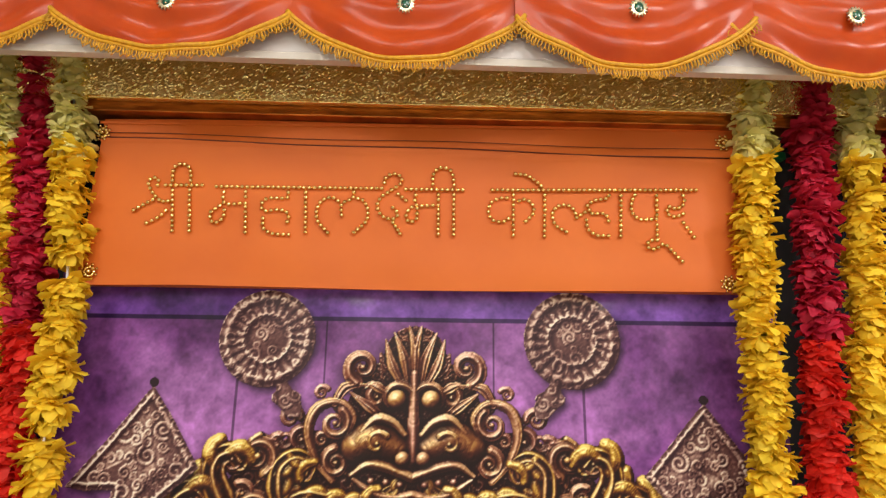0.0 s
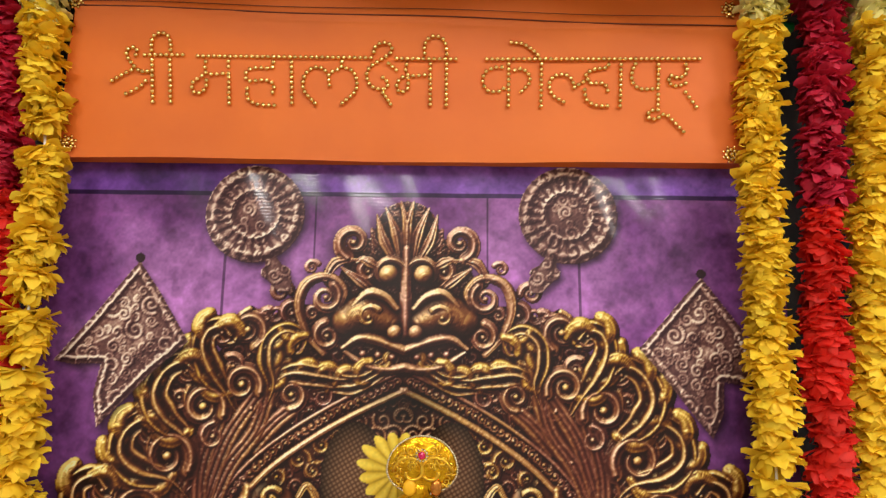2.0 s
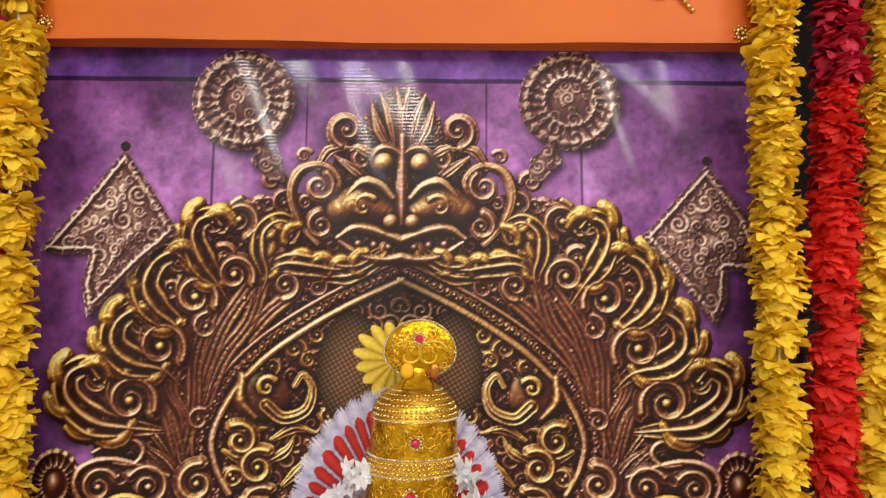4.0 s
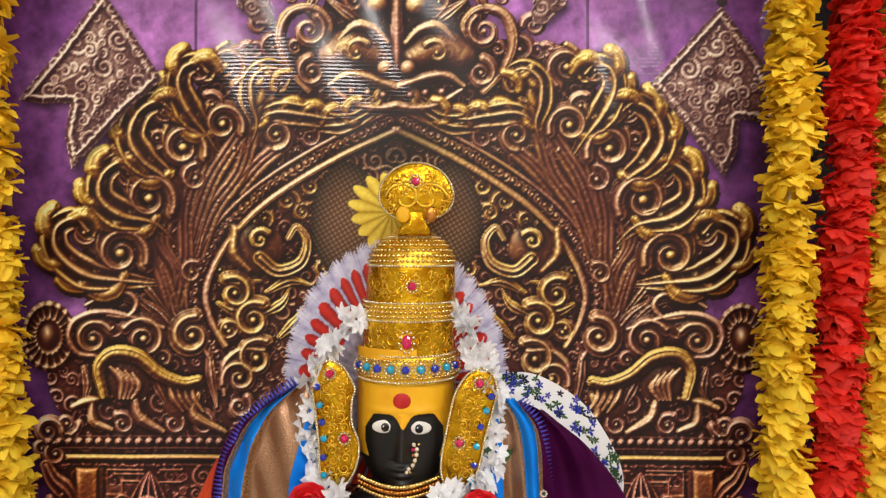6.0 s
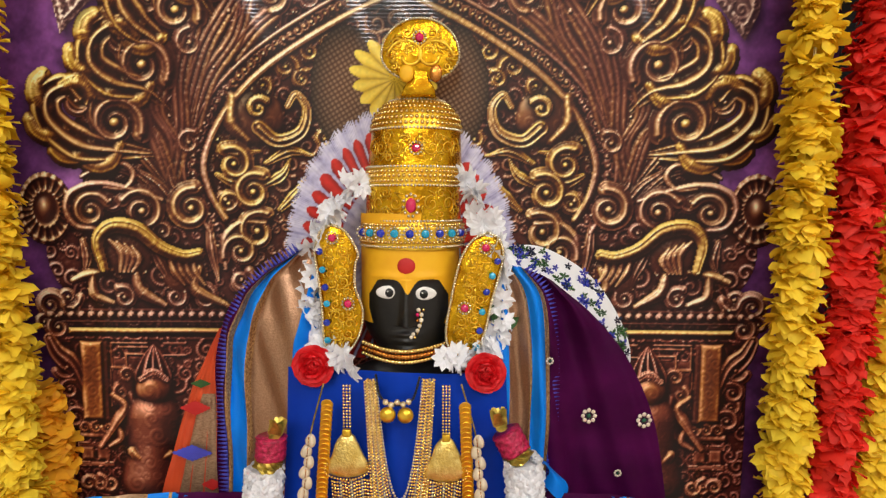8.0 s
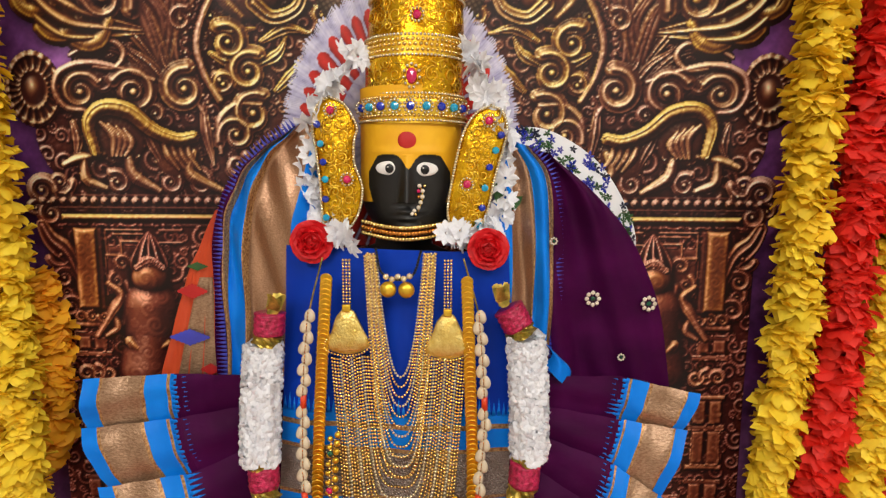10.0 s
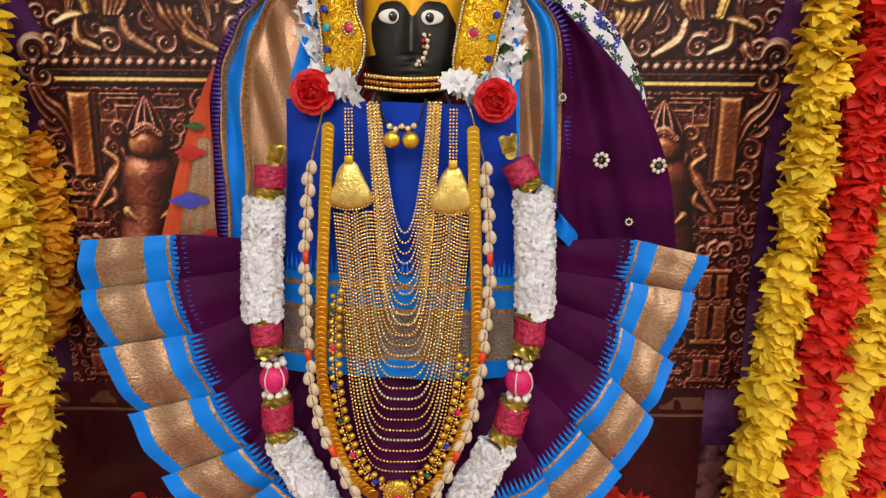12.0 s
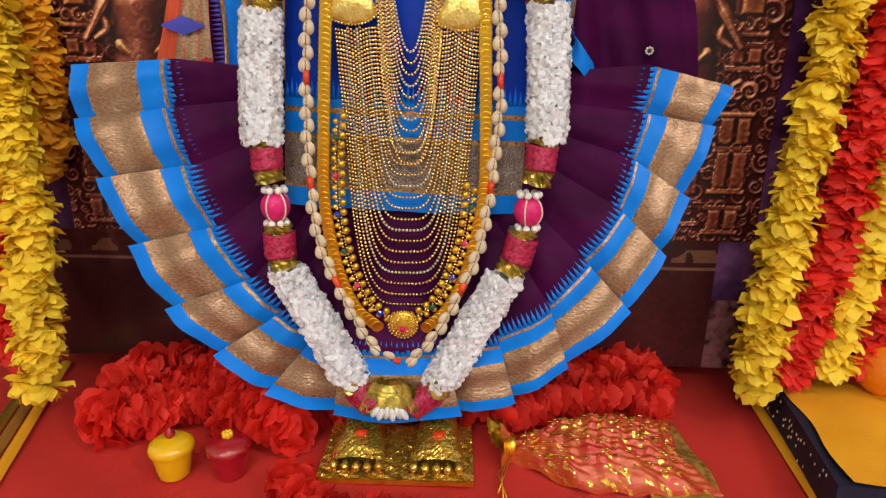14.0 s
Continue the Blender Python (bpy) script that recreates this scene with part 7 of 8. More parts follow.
# ---- cowrie shell string ----
cow = thing("cowrie_necklace", "long string of cream cowrie shells with coral beads", "necklace")
cs = Geo()
sv, sf = ball((0, 0, 0), (0.0056, 0.0042, 0.0068), BALL3)
sv = [(x * (1.0 + 0.18 * (z / 0.0068)), y + 0.0016 * math.exp(-((x / 0.0007) ** 2)) * (1 if y < 0 else 0), z) for x, y, z in sv]
cs.add(sv, sf, "shell")
cs.add(*box(-0.00035, 0.00035, -0.0035, -0.0028, -0.0042, 0.0042), "copper_bead")
cow_mesh = cs.mesh("shell")
for line, mirror in (([(-0.080, 1.045), (-0.085, 0.99), (-0.0872, 0.94), (-0.087, 0.885), (-0.077, 0.815), (-0.061, 0.777), (-0.043, 0.742), (-0.024, 0.716), (-0.003, 0.704)], -1), ([(0.081, 1.045), (0.0855, 0.99), (0.0875, 0.94), (0.083, 0.880), (0.073, 0.815), (0.058, 0.775), (0.040, 0.740), (0.024, 0.718), (0.009, 0.704)], 1)):
    n = round(length(line) / 0.0106)
    P = smooth_line(line, n)
    part("cord", Geo().add(*tube([(x, jewel_y(x, z) - 0.004, z) for x, z in smooth_line([(mirror * 0.066, 1.10)] + line, 80)], 0.0009, 5), "tinsel"), cow, "green and gold cord")
    for i, (x, z) in enumerate(P):
        d = P[min(i + 1, n)] - P[max(i - 1, 0)]
        rot = Matrix.Rotation(math.atan2(d[0], d[1]), 4, "Y")
        y = jewel_y(x, z) - 0.007
        if i % 9 == 8:
            part("coral_bead", Geo().add(*tube([(x - d[0] * 0.3, y, z - d[1] * 0.3), (x + d[0] * 0.3, y, z + d[1] * 0.3)], 0.0030, 10), "coral"), cow, "orange coral bead")
        else:
            part("shell", cow_mesh, cow, at=Matrix.Translation((x + 0.0016 * (-1) ** i, y, z)) @ rot @ Matrix.Rotation(0.5 * (-1) ** i, 4, "Z"))
part("coral_bead", Geo().add(*ball((0.003, -0.131, 0.698), (0.0045, 0.004, 0.0045), BALL2), "coral"), cow)
for k in range(4):
    part("shell", cow_mesh, cow, at=Matrix.Translation((0.003 + (k - 1.5) * 0.006, -0.133, 0.689)) @ Matrix.Rotation((k - 1.5) * 0.5, 4, "Y"))

# ---- long flower har ----
har = thing("flower_har", "long har of white cloth flowers with magenta and gold sections", "garland")


def har_y(z):
    return float(np.interp(z, [0.62, 0.70, 0.80, 0.95, 1.07], [-0.160, -0.142, -0.118, -0.098, -0.088]))


def white_block(line, R):
    r = random.Random(int(line[0][0] * 1000))
    P = smooth_line(line, max(4, round(length(line) / 0.0056)))
    g = Geo()
    pv, pf = grid(lambda u, v: ((u - 0.5) * 0.0098 * math.sin(0.5 + v * 2.1), 0.0084 * (0.1 + 0.9 * v), 0.002 * math.sin(v * 2.5) - 0.0012 * math.cos(u * 6)), 2, 3)
    for p in P:
        for k in range(11):
            a = math.radians(k * 32.7 + r.uniform(-13, 13))
            c = Vector((p[0] + (R - 0.004) * math.cos(a), har_y(p[1]) - (R - 0.004) * math.sin(a), p[1] + r.uniform(-0.003, 0.003)))
            out = Vector((math.cos(a), -math.sin(a), r.uniform(-0.3, 0.3))).normalized()
            q = out.to_track_quat("Z", "Y").to_matrix().to_4x4()
            for j in range(5):
                m = Matrix.Translation(c) @ q @ Matrix.Rotation(j * 1.2566 + r.uniform(-0.2, 0.2), 4, "Z") @ Matrix.Rotation(r.uniform(0.25, 0.75), 4, "X")
                g.add(*turned((pv, pf), m), "white_petal")
    L = [(x, har_y(z), z) for x, z in P]
    g.add(*tube(L, R * 0.8, 10), "white_petal")
    part("white_flower_block", g, har, "dense block of small white flowers")


def wrapped(line, R, key, name, label, ruffle=0.0, rings=10):
    P = smooth_line(line, rings)
    g = Geo()
    vs, n = [], 26
    for i, (x, z) in enumerate(P):
        d = P[min(i + 1, rings)] - P[max(i - 1, 0)]
        d = d / max(np.linalg.norm(d), 1e-9)
        for k in range(n):
            a = 2 * math.pi * k / n
            rr = R * (1 + ruffle * math.sin(k * 5.3 + i * 2.1) + 0.5 * ruffle * math.sin(k * 11 + i) + (0.05 * math.sin(i * 2.2 + k) if not ruffle else 0))
            vs.append((x + rr * math.cos(a) * d[1], har_y(z) - rr * math.sin(a), z - rr * math.cos(a) * d[0]))
    fs = [(i * n + k, i * n + (k + 1) % n, (i + 1) * n + (k + 1) % n, (i + 1) * n + k) for i in range(rings) for k in range(n)]
    fs += [tuple(range(n - 1, -1, -1)), tuple(range(rings * n, rings * n + n))]
    g.add(vs, fs, key)
    part(name, g, har, label, smooth=not ruffle)


def tassel(x, z, R, ang):
    r = random.Random(int(z * 999))
    g = Geo()
    for k in range(60):
        a, t = r.uniform(0, 6.28), r.uniform(0.3, 1.1)
        d = Vector((math.sin(ang) + 0.5 * math.cos(a), -0.5 * math.sin(a) - 0.1, math.cos(ang))).normalized()
        s = d.cross(Vector((0, 1, 0.2))).normalized() * 0.0034
        p = Vector((x, har_y(z) - 0.004, z)) - d * 0.006
        e = p + d * R * (0.8 + t)
        m = (p + e) / 2 + Vector((0, -0.002, 0)) + s * r.uniform(-1, 1)
        g.add([p - s, p + s, m + s, m - s, e + s * 0.5, e - s * 0.5], [(0, 1, 2, 3), (3, 2, 4, 5)], "tinsel")
    part("gold_tassel", g, har, "crimped green-gold tinsel tuft", smooth=False)


for sg in (-1, 1):
    L = {
        -1: [(-0.112, 1.064), (-0.1135, 1.050), (-0.118, 1.046), (-0.119, 1.026), (-0.121, 1.016), (-0.1245, 1.013), (-0.128, 0.908), (-0.125, 0.900), (-0.1235, 0.880), (-0.121, 0.868), (-0.117, 0.846), (-0.1145, 0.822), (-0.1135, 0.800), (-0.1085, 0.788), (-0.106, 0.784), (-0.047, 0.692), (-0.043, 0.680), (-0.026, 0.664)],
        1: [(0.099, 1.076), (0.104, 1.060), (0.109, 1.052), (0.119, 1.034), (0.123, 1.026), (0.1265, 1.020), (0.1305, 0.916), (0.127, 0.905), (0.125, 0.884), (0.122, 0.870), (0.1165, 0.846), (0.1125, 0.822), (0.1065, 0.800), (0.101, 0.788), (0.096, 0.783), (0.040, 0.690), (0.034, 0.678), (0.012, 0.662)],
    }[sg]
    tassel(L[1][0], L[1][1], 0.0125, -0.3 * sg)
    wrapped([L[2], L[3]], 0.0145, "magenta", "magenta_wrap", "magenta net wrapping")
    wrapped([L[3], L[4]], 0.0135, "tinsel", "gold_ruffle", "crimped green-gold ruffle", 0.13, 4)
    white_block([L[5], ((L[5][0] + L[6][0]) / 2 + sg * 0.001, (L[5][1] + L[6][1]) / 2), L[6]], 0.0168)
    wrapped([L[6], L[7]], 0.0135, "tinsel", "gold_ruffle", "crimped green-gold ruffle", 0.13, 4)
    wrapped([L[7], L[8]], 0.0145, "magenta", "magenta_wrap", "magenta net wrapping")
    wrapped([L[8], L[9]], 0.0125, "tinsel", "gold_ruffle", "crimped green-gold ruffle", 0.15, 4)
    cx, cz = L[10]
    for zz in (0.0155, -0.0155):
        for k in range(7):
            a = k * 0.9
            part("white_bead", Geo().add(*ball((cx + 0.009 * math.cos(a), har_y(cz) - 0.009 * math.sin(a), cz + zz), 0.0036, BALL2), "eye_white"), har)
    bo = part("pink_ball", Geo().add(*ball((cx, har_y(cz) - 0.001, cz), (0.0135, 0.0135, 0.0145), BALL3), "hot_pink"), har, "hot pink thread-wound ball")
    for a in (-0.35, 1.0, 2.3):
        part("gold_stripe", Geo().add(*tube([(cx + 0.0138 * math.cos(t) * math.sin(a), har_y(cz) - 0.001 - 0.0138 * math.cos(t) * math.cos(a), cz + 0.0148 * math.sin(t)) for t in [-1.4 + 0.2 * i for i in range(15)]], 0.0009, 4), "pearl"), bo)
    wrapped([(L[11][0], L[11][1] + 0.008), L[11]], 0.0125, "tinsel", "gold_ruffle", "crimped green-gold ruffle", 0.15, 4)
    wrapped([L[11], L[12]], 0.0148, "magenta", "magenta_wrap", "magenta net wrapping")
    wrapped([L[12], L[13]], 0.0130, "tinsel", "gold_ruffle", "crimped green-gold ruffle", 0.15, 4)
    white_block([L[14], L[15]], 0.0162)
    wrapped([L[15], L[16]], 0.0130, "tinsel", "gold_ruffle", "crimped green-gold ruffle", 0.15, 4)
    wrapped([L[16], L[17]], 0.0130, "magenta", "magenta_wrap", "magenta net wrapping")
for a in (-0.7, -0.25, 0.25, 0.7, 0.0):
    tassel(-0.008 + 0.016 * math.sin(a), 0.690 - 0.006 * math.cos(a), 0.019, math.pi - a)
for k in range(6):
    part("white_bud", Geo().add(*turned(ball((0, 0, -0.006), (0.0034, 0.0034, 0.0068), BALL2), Matrix.Translation((-0.008 + (k - 2.5) * 0.004, -0.160 - 0.003 * (k % 2), 0.667)) @ Matrix.Rotation((2.5 - k) * 0.25, 4, "Y")), "white_petal"), har, "white flower bud")

# ---- the platform ----
plat = thing("platform", "low table under a bright red cloth", "table", kind="structure")
part("tabletop", Geo().add(*box(-0.9, 0.9, -0.42, 0.066, TOP - 0.04, TOP - 0.005, 0.004), "ochre_wood"), plat, smooth=False)
for x in (-0.85, 0.85):
    for y in (-0.38, 0.0):
        part("leg", Geo().add(*box(x - 0.03, x + 0.03, y - 0.03, y + 0.03, 0.0, TOP - 0.04, 0.004), "ochre_wood"), plat, smooth=False)
def cloth_top(u, v):
    y = -0.425 + 0.49 * v
    x = -0.9 + 1.8 * u
    return (x, y, TOP + 0.0012 * math.sin(x * 21 + y * 33) * math.sin(y * 17 + 1) + 0.0006 * math.sin(x * 71))
tc_ = thing("table_cloth", "bright red cloth spread over the platform", "table cloth")
part("cloth", Geo().add(*grid(cloth_top, 120, 40), "red_cloth"), tc_)
part("cloth_front", Geo().add(*grid(lambda u, v: (-0.9 + 1.8 * u, -0.427 - 0.006 * math.sin(u * 60) * (1 - v), 0.02 + (TOP - 0.02) * v), 160, 8), "red_cloth"), tc_)

T0, PIVOT, GROW = 0.625, Vector((0.048, -0.643, 0.965)), 1.0735
before = set(scene.objects)

# slats along the sides of the shrine
for pts, lab in (([(-0.405, -0.015), (-0.327, -0.24), (-0.31, -0.30)], "shiny yellow strip"), ([(0.378, -0.03), (0.350, -0.225), (0.34, -0.30)], "shiny yellow strip")):
    sg = -1 if pts[0][0] < 0 else 1
    ob = thing("side_strip", "yellow satin ribbon strips laid along the platform edge", "ribbon", "edge ribbons")
    for k, key in enumerate(("saffron_cloth", "ochre_wood", "gold")):
        P = smooth_line([(x + sg * (0.001 + 0.0125 * k), y) for x, y in pts], 30)
        g = Geo().add(*grid(lambda u, v: (P[int(v * 30)][0] + sg * 0.012 * u, P[int(v * 30)][1], T0 + 0.0035 + 0.002 * k + 0.002 * math.sin(u * 3.1)), 5, 30), key)
        part("ribbon", g, ob)

# ---- feet plate ----
feet = thing("feet_plate", "gold foil board with a pair of embossed gold feet", "feet plate")
rf = random.Random(17)
def foil(u, v):
    return (-0.066 + 0.136 * u, -0.216 + 0.085 * v, T0 + 0.007 + 0.0012 * math.sin(u * 31 + v * 17) * math.sin(v * 23) + rf.uniform(-0.0005, 0.0005))
part("board", Geo().add(*box(-0.066, 0.070, -0.216, -0.125, T0 + 0.001, T0 + 0.006, 0.001), "gold"), feet, smooth=False)
part("foil", Geo().add(*grid(foil, 84, 58), "foil_gold"), feet, smooth=False)
for cx, sg in ((-0.0325, -1), (0.0375, 1)):
    def foot(u, v):
        a = (u - 0.5) * math.pi
        t = v
        w = np.interp(t, [0, 0.12, 0.35, 0.7, 1], [0.0235, 0.0250, 0.0215, 0.0185, 0.0175])
        h = np.interp(t, [0, 0.12, 0.35, 0.6, 0.85, 1], [0.012, 0.017, 0.024, 0.029, 0.033, 0.035])
        return (cx + w * math.sin(a), -0.203 + 0.075 * t, T0 + 0.007 + h * max(math.cos(a), 0) ** 0.6 + rf.uniform(-0.0004, 0.0004))
    g = Geo().add(*grid(foot, 40, 40), "foil_gold")
    ft = part("foot", g, feet, "embossed gold foot with painted dot", smooth=False)
    for k in range(5):
        x = cx + (k - 2) * 0.0098
        part("toe", Geo().add(*ball((x, -0.204 - 0.003 * math.cos((k - 2) * 0.6), T0 + 0.0125), (0.0042, 0.0065, 0.0046), BALL2), "foil_gold"), ft)
    part("dot", Geo().add(*ball((cx + 0.001, -0.181, T0 + 0.0292), (0.0058, 0.0058, 0.0024), BALL2), "coral"), ft, "orange-red painted dot")
    part("cuff", Geo().add(*lathe([(0.0175, 0), (0.0185, 0.003), (0.0175, 0.006)], 20, (cx, -0.137, T0 + 0.028)), "orange_flower"), ft, "orange band at the ankle")

# ---- lidded pots ----


def pot(x, y, body_key, lid_key, knob_key, knob_flower, label):
    ob = thing("lidded_pot", label, "pot", "powder pots before the figure", at=(x, y, T0))
    ob.scale = (0.8, 0.8, 0.8)
    part("body", Geo().add(*lathe([(0, 0.001), (0.0155, 0.001), (0.0165, 0.003), (0.0185, 0.015), (0.0205, 0.028), (0.0212, 0.032), (0.0190, 0.033), (0, 0.033)], 40), body_key), ob)
    lid = part("lid", Geo().add(*lathe([(0.0228, 0.0315), (0.0236, 0.033), (0.0236, 0.037), (0.022, 0.0405), (0.0165, 0.0445), (0.008, 0.0465), (0, 0.047)], 40), lid_key), ob)
    k = Geo()
    if knob_flower:
        for i in range(6):
            k.add(*ball((0.0034 * math.cos(i * 1.047), 0.0034 * math.sin(i * 1.047), 0.0505), (0.003, 0.003, 0.0042), BALL2), knob_key)
    else:
        k.add(*lathe([(0.003, 0.0465), (0.0052, 0.049), (0.0055, 0.052), (0.003, 0.056), (0.0012, 0.059), (0, 0.0592)], 16), knob_key)
    part("knob", k, lid)


pot(-0.192, -0.208, "yellow_pot", "yellow_pot", "red_pot", False, "small glossy yellow lidded pot with maroon knob")
pot(-0.143, -0.206, "red_pot", "red_pot", "yellow_pot", True, "small glossy maroon lidded pot with yellow knob")

# ---- heaped red flower garlands on the cloth ----
RS = blossom_set(0.027, "red_flower", (31, 32, 33), 11)
for name, label, line, sd in (
    ("red_garland", "red cloth flower garland heaped on the platform", [(-0.300, -0.135, T0 + 0.02), (-0.27, -0.165, T0 + 0.022), (-0.235, -0.150, T0 + 0.024), (-0.21, -0.13, T0 + 0.026), (-0.17, -0.14, T0 + 0.024), (-0.13, -0.15, T0 + 0.024), (-0.10, -0.17, T0 + 0.022)], 40),
    ("red_garland", "red cloth flower garland heaped on the platform", [(-0.295, -0.06, T0 + 0.024), (-0.25, -0.07, T0 + 0.028), (-0.20, -0.06, T0 + 0.03), (-0.15, -0.085, T0 + 0.028), (-0.10, -0.10, T0 + 0.026)], 41),
    ("red_garland", "red cloth flower garland heaped on the platform", [(-0.27, -0.10, T0 + 0.036), (-0.22, -0.09, T0 + 0.045), (-0.16, -0.11, T0 + 0.04), (-0.10, -0.13, T0 + 0.036)], 46),
    ("red_garland", "red cloth flower garland curling round the feet plate", [(-0.086, -0.222, T0 + 0.016), (-0.074, -0.248, T0 + 0.014), (-0.045, -0.268, T0 + 0.012), (0.0, -0.278, T0 + 0.012), (0.06, -0.280, T0 + 0.012)], 42),
    ("red_garland", "red cloth flower garland heaped beside the gold pouch", [(0.095, -0.14, T0 + 0.022), (0.13, -0.10, T0 + 0.026), (0.18, -0.075, T0 + 0.03), (0.225, -0.05, T0 + 0.034), (0.255, -0.035, T0 + 0.036), (0.265, -0.08, T0 + 0.024)], 43),
    ("red_garland", "red cloth flower garland heaped beside the gold pouch", [(0.13, -0.045, T0 + 0.03), (0.18, -0.03, T0 + 0.034), (0.235, -0.012, T0 + 0.055), (0.25, -0.012, T0 + 0.085)], 44),
    ("red_garland", "red cloth flower garland behind the feet plate", [(-0.09, -0.12, T0 + 0.022), (-0.02, -0.115, T0 + 0.022), (0.06, -0.115, T0 + 0.022), (0.10, -0.12, T0 + 0.022)], 45),
    ("red_garland", "red cloth flower garland heaped on the platform", [(-0.305, -0.10, T0 + 0.02), (-0.27, -0.03, T0 + 0.02), (-0.22, -0.03, T0 + 0.02), (-0.16, -0.04, T0 + 0.022)], 47),
    ("red_garland", "red cloth flower garland heaped on the platform", [(-0.28, -0.13, T0 + 0.02), (-0.23, -0.115, T0 + 0.03), (-0.17, -0.12, T0 + 0.034), (-0.12, -0.16, T0 + 0.03)], 48),
    ("red_garland", "red cloth flower garland heaped beside the gold pouch", [(0.12, -0.125, T0 + 0.022), (0.16, -0.11, T0 + 0.024), (0.21, -0.10, T0 + 0.024), (0.255, -0.10, T0 + 0.02)], 49),
):
    garland(name, label, line, 0.027, RS, 0.0125, sd, "red garlands on the platform")
OS = blossom_set(0.016, "orange_flower", (51, 52), 9, 2)
ro = random.Random(12)
for k, p in enumerate(((0.262, 0.0, T0 + 0.022), (0.285, 0.005, T0 + 0.015), (0.305, 0.01, T0 + 0.012), (0.235, 0.0, T0 + 0.045), (-0.10, -0.03, T0 + 0.06), (-0.13, -0.03, T0 + 0.05), (-0.305, -0.01, T0 + 0.03))):
    ob = part("dried_flower", ro.choice(OS), at=Matrix.LocRotScale(p, Euler((ro.uniform(-0.9, 0.9), ro.uniform(-0.9, 0.9), ro.uniform(0, 6))), (1, 1, 1)))
    tagged(ob, "wilted orange flower lying by the red garland", "flower", "wilted orange flowers")

# red cloth strip that hangs beside the banner
red_flap = Geo().add(*grid(lambda u, v: ((-0.3932 * (1 - u) + -0.3782 * u) * v + (-0.4071 * (1 - u) + -0.3616 * u) * (1 - v) + 0.006 * math.sin(v * 3.1) * u, -0.012 - 0.006 * math.sin(u * 5 + v * 2), (0.8733 * (1 - u) + 0.8603 * u) * v + (0.7636 * (1 - u) + 0.7621 * u) * (1 - v)), 12, 16), "rust_silk")
tagged(part("red_flap", red_flap), "orange-red cloth flap hanging beside the banner", "cloth")

# ---- gold pouch ----
pouch = thing("organza_pouch", "gold-printed red organza gift pouch tied at its neck", "pouch")
rp = random.Random(3)
def pouch_top(u, v):
    x = 0.095 + 0.165 * u
    w = np.interp(u, [0, 0.06, 0.12, 0.35, 1], [0.022, 0.010, 0.016, 0.046, 0.058])
    s = (v - 0.5) * 2
    h = np.interp(u, [0, 0.08, 0.2, 0.5, 0.85, 1], [0.026, 0.012, 0.022, 0.036, 0.024, 0.006])
    z = T0 + 0.003 + h * (1 - s * s) ** 0.7 + 0.003 * math.sin(s * 9 + u * 13) * (1 - abs(s)) + 0.002 * math.sin(u * 37 + s * 5) + 0.0024 * math.sin(u * 61 + s * 23) * math.sin(s * 31 - u * 17) * (1 - s * s)
    return (x + 0.02 * s * s * u, -0.172 - 0.012 * u + s * w + 0.02 * u * u, z)
vs_, fs_ = grid(pouch_top, 192, 108)
gilt_, bare = [], []
for i, f in enumerate(fs_):
    u, v = (i % 192) / 192, (i // 192) / 108
    splash = math.sin(u * 47 + 3 * math.sin(v * 19)) * math.sin(v * 33 + 2.4 * math.sin(u * 23)) + 0.5 * math.sin(u * 131 + v * 77) * math.sin(v * 101 - u * 43)
    (gilt_ if splash > 0.66 and u > 0.08 else bare).append(f)
part("bag", Geo().add(vs_, bare, "organza").add(vs_, gilt_, "foil_gold"), pouch)
g = Geo()
for k in range(26):
    a = rp.uniform(-1.3, 1.3)
    L = rp.uniform(0.012, 0.024)
    p = Vector((0.104, -0.172 + rp.uniform(-0.006, 0.006), T0 + 0.014 + rp.uniform(0, 0.006)))
    e = p + Vector((-L * math.cos(a), L * math.sin(a), rp.uniform(0.0, 0.012)))
    s = Vector((0.0, 0.003, 0.002))
    g.add([p - s, p + s, e + s * 1.5, e - s * 1.5], [(0, 1, 2, 3)], "gold")
tagged(part("frill", g, pouch, smooth=False), "gathered gold frill", kind="stuff")
part("tie", Geo().add(*lathe([(0.009, -0.003), (0.0115, 0), (0.009, 0.003)], 16), "gold"), pouch, "gold tie cord", at=Matrix.Translation((0.106, -0.172, T0 + 0.013)) @ Matrix.Rotation(math.pi / 2, 4, "Y"))
for k in range(3):
    part("cord", Geo().add(*tube([(0.105, -0.18, T0 + 0.01), (0.098 - 0.003 * k, -0.20, T0 + 0.004), (0.09 + 0.004 * k, -0.225 - 0.006 * k, T0 + 0.003)], 0.0007, 4), "gold"), pouch)
g = Geo()
for k in range(220):
    u, v = rp.uniform(0.12, 0.97), rp.uniform(0.1, 0.9)
    p = Vector(pouch_top(u, v)) + Vector((0, 0, 0.0012))
    g.add(*ball(p, (rp.uniform(0.0006, 0.0042), rp.uniform(0.0006, 0.0024), 0.0005)), "foil_gold")
part("foil_print", g, pouch, "scattered gold foil print")
mat_ = thing("brocade_mat", "folded gold brocade cloth under the pouch", "cloth")
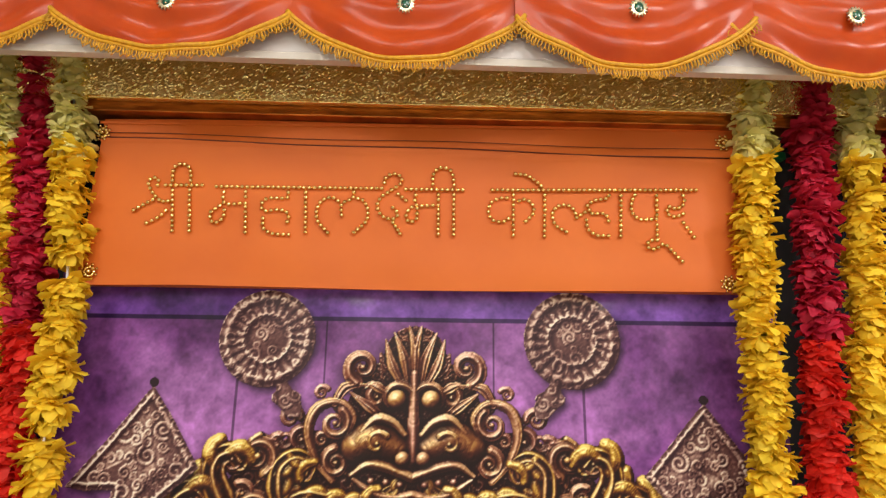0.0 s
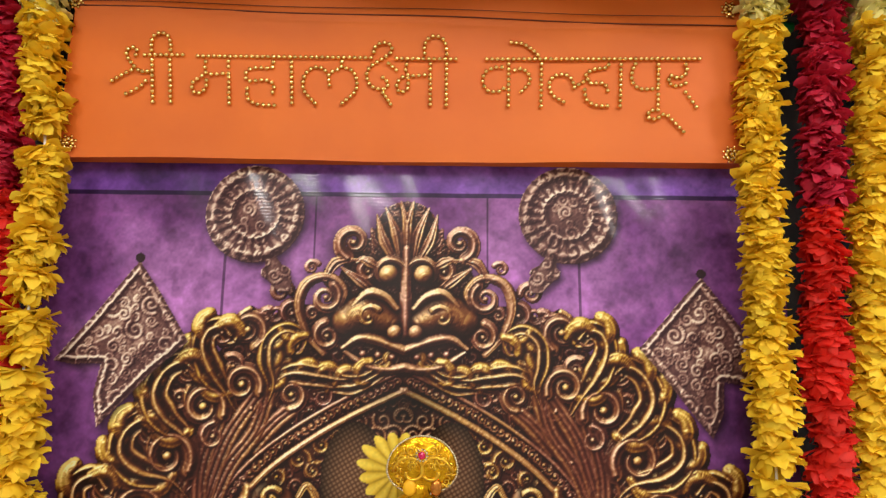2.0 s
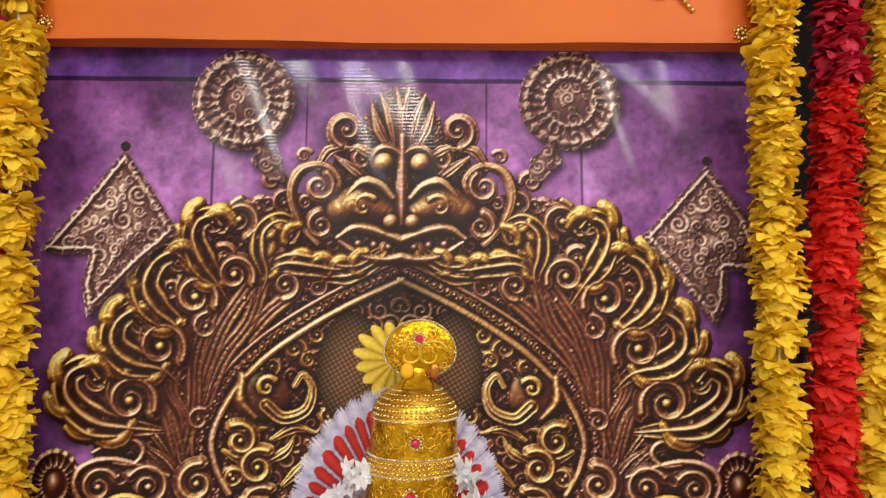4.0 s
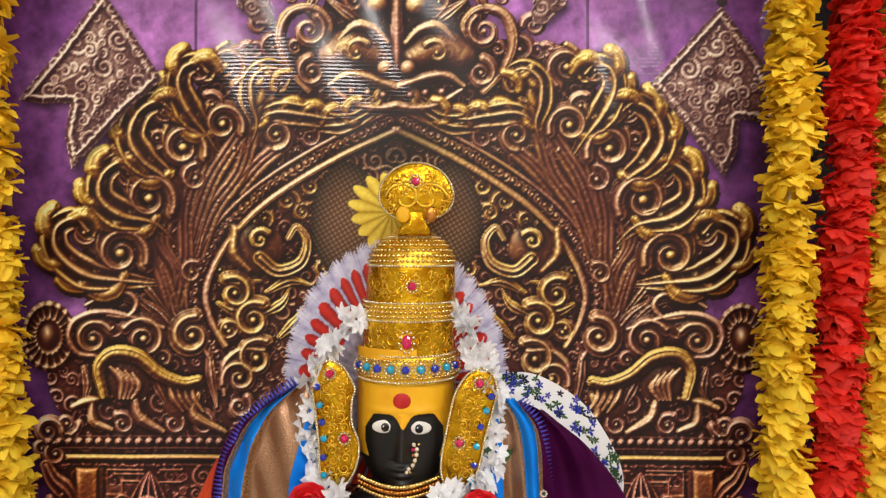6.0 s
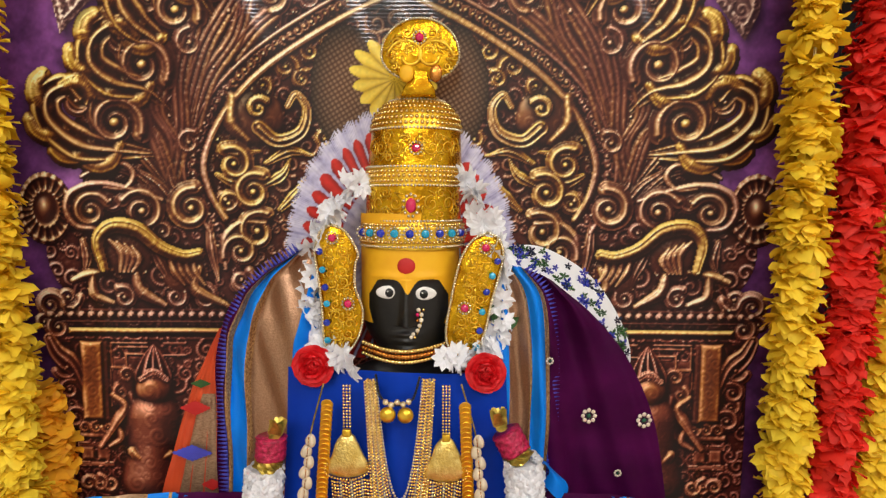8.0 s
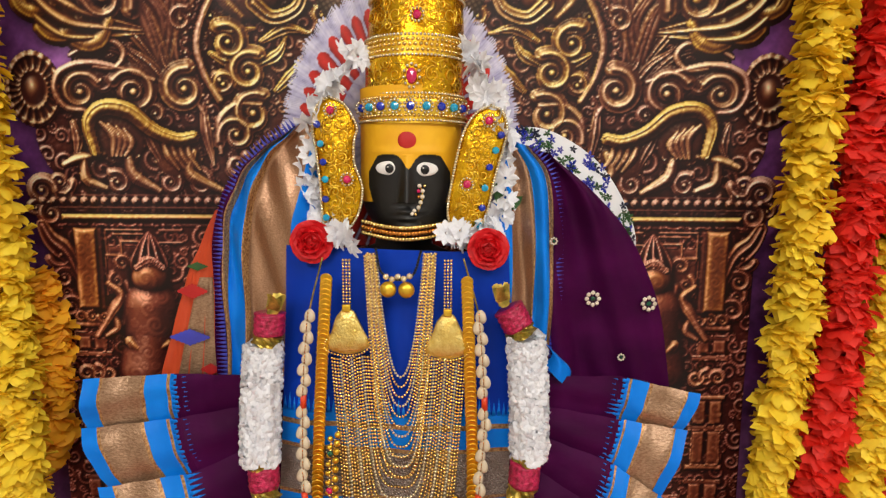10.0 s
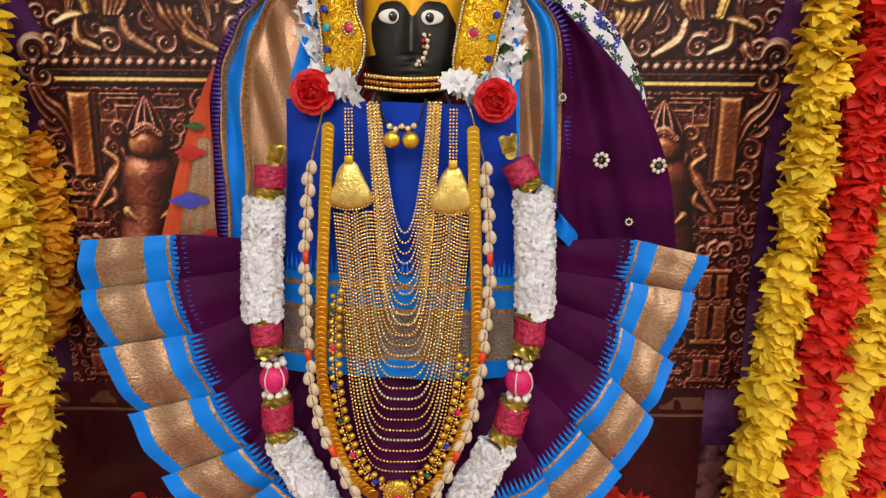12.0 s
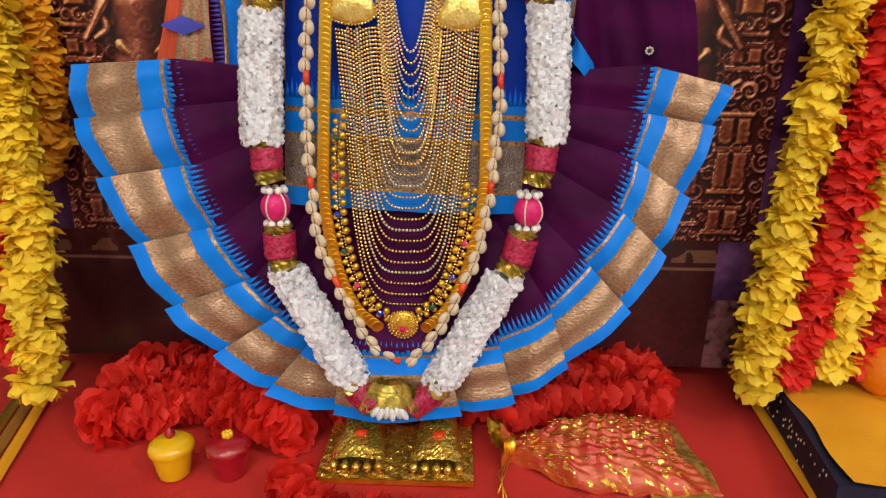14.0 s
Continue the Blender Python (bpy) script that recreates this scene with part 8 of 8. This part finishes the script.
part("cloth", Geo().add(*grid(lambda u, v: (0.215 + 0.062 * u + 0.004 * math.sin(v * 5), -0.245 + 0.135 * v + 0.006 * u, T0 + 0.004 + 0.0015 * math.sin(u * 9 + v * 14)), 20, 30), "brocade"), mat_)

# ---- box with a saffron cloth ----
bx_ = thing("offering_box", "navy brocade box covered with a saffron cloth", "box")
C0, C1, C2, C3 = Vector((0.396, -0.03, 0)), Vector((0.351, -0.25, 0)), Vector((0.62, -0.28, 0)), Vector((0.64, -0.035, 0))
h = T0 + 0.039
vs = [tuple(c + Vector((0, 0, z))) for z in (T0 + 0.001, h) for c in (C0, C1, C2, C3)]
part("body", Geo().add(vs, [(0, 1, 2, 3), (4, 7, 6, 5), (0, 4, 5, 1), (1, 5, 6, 2), (2, 6, 7, 3), (3, 7, 4, 0)], "navy_brocade"), bx_, smooth=False)
def cover(u, v):
    p = (C0 + Vector((0.002, 0.0, 0))).lerp(C1 + Vector((0.010, 0, 0)), v).lerp((C3).lerp(C2, v), u)
    return (p.x + 0.003 * math.sin(v * 13) * (1 - u), p.y, h + 0.003 + 0.0015 * math.sin(u * 14 + v * 9))
part("cover_cloth", Geo().add(*grid(cover, 30, 30), "saffron_cloth"), bx_, "saffron cotton cloth")
for k in range(40):
    r2 = random.Random(k)
    t, z = r2.uniform(0.05, 0.95), r2.uniform(T0 + 0.005, h - 0.004)
    p = C0.lerp(C1, t)
    part("woven_dash", Geo().add(*box(p.x - 0.0012, p.x - 0.0004, p.y - 0.0003, p.y + 0.0003, z - 0.0013, z + 0.0013), "pearl"), bx_, smooth=False)
fr = thing("orange_fruit", "round orange fruit on the saffron cloth", "fruit")
part("flesh", Geo().add(*ball((0.478, -0.112, h + 0.0315), 0.030, BALL3), "orange_skin"), fr)
part("stand", Geo().add(*lathe([(0.018, 0), (0.02, 0.003), (0.016, 0.010), (0.0, 0.010)], 24, (0.484, -0.118, h + 0.0035)), "gold"), fr, "small brass stand")

# set the things of the platform down on its cloth, at true size
for ob in [o for o in scene.objects if o not in before and o.parent is None]:
    ob.location = PIVOT + (ob.location - PIVOT) * GROW
    ob.scale = ob.scale * GROW
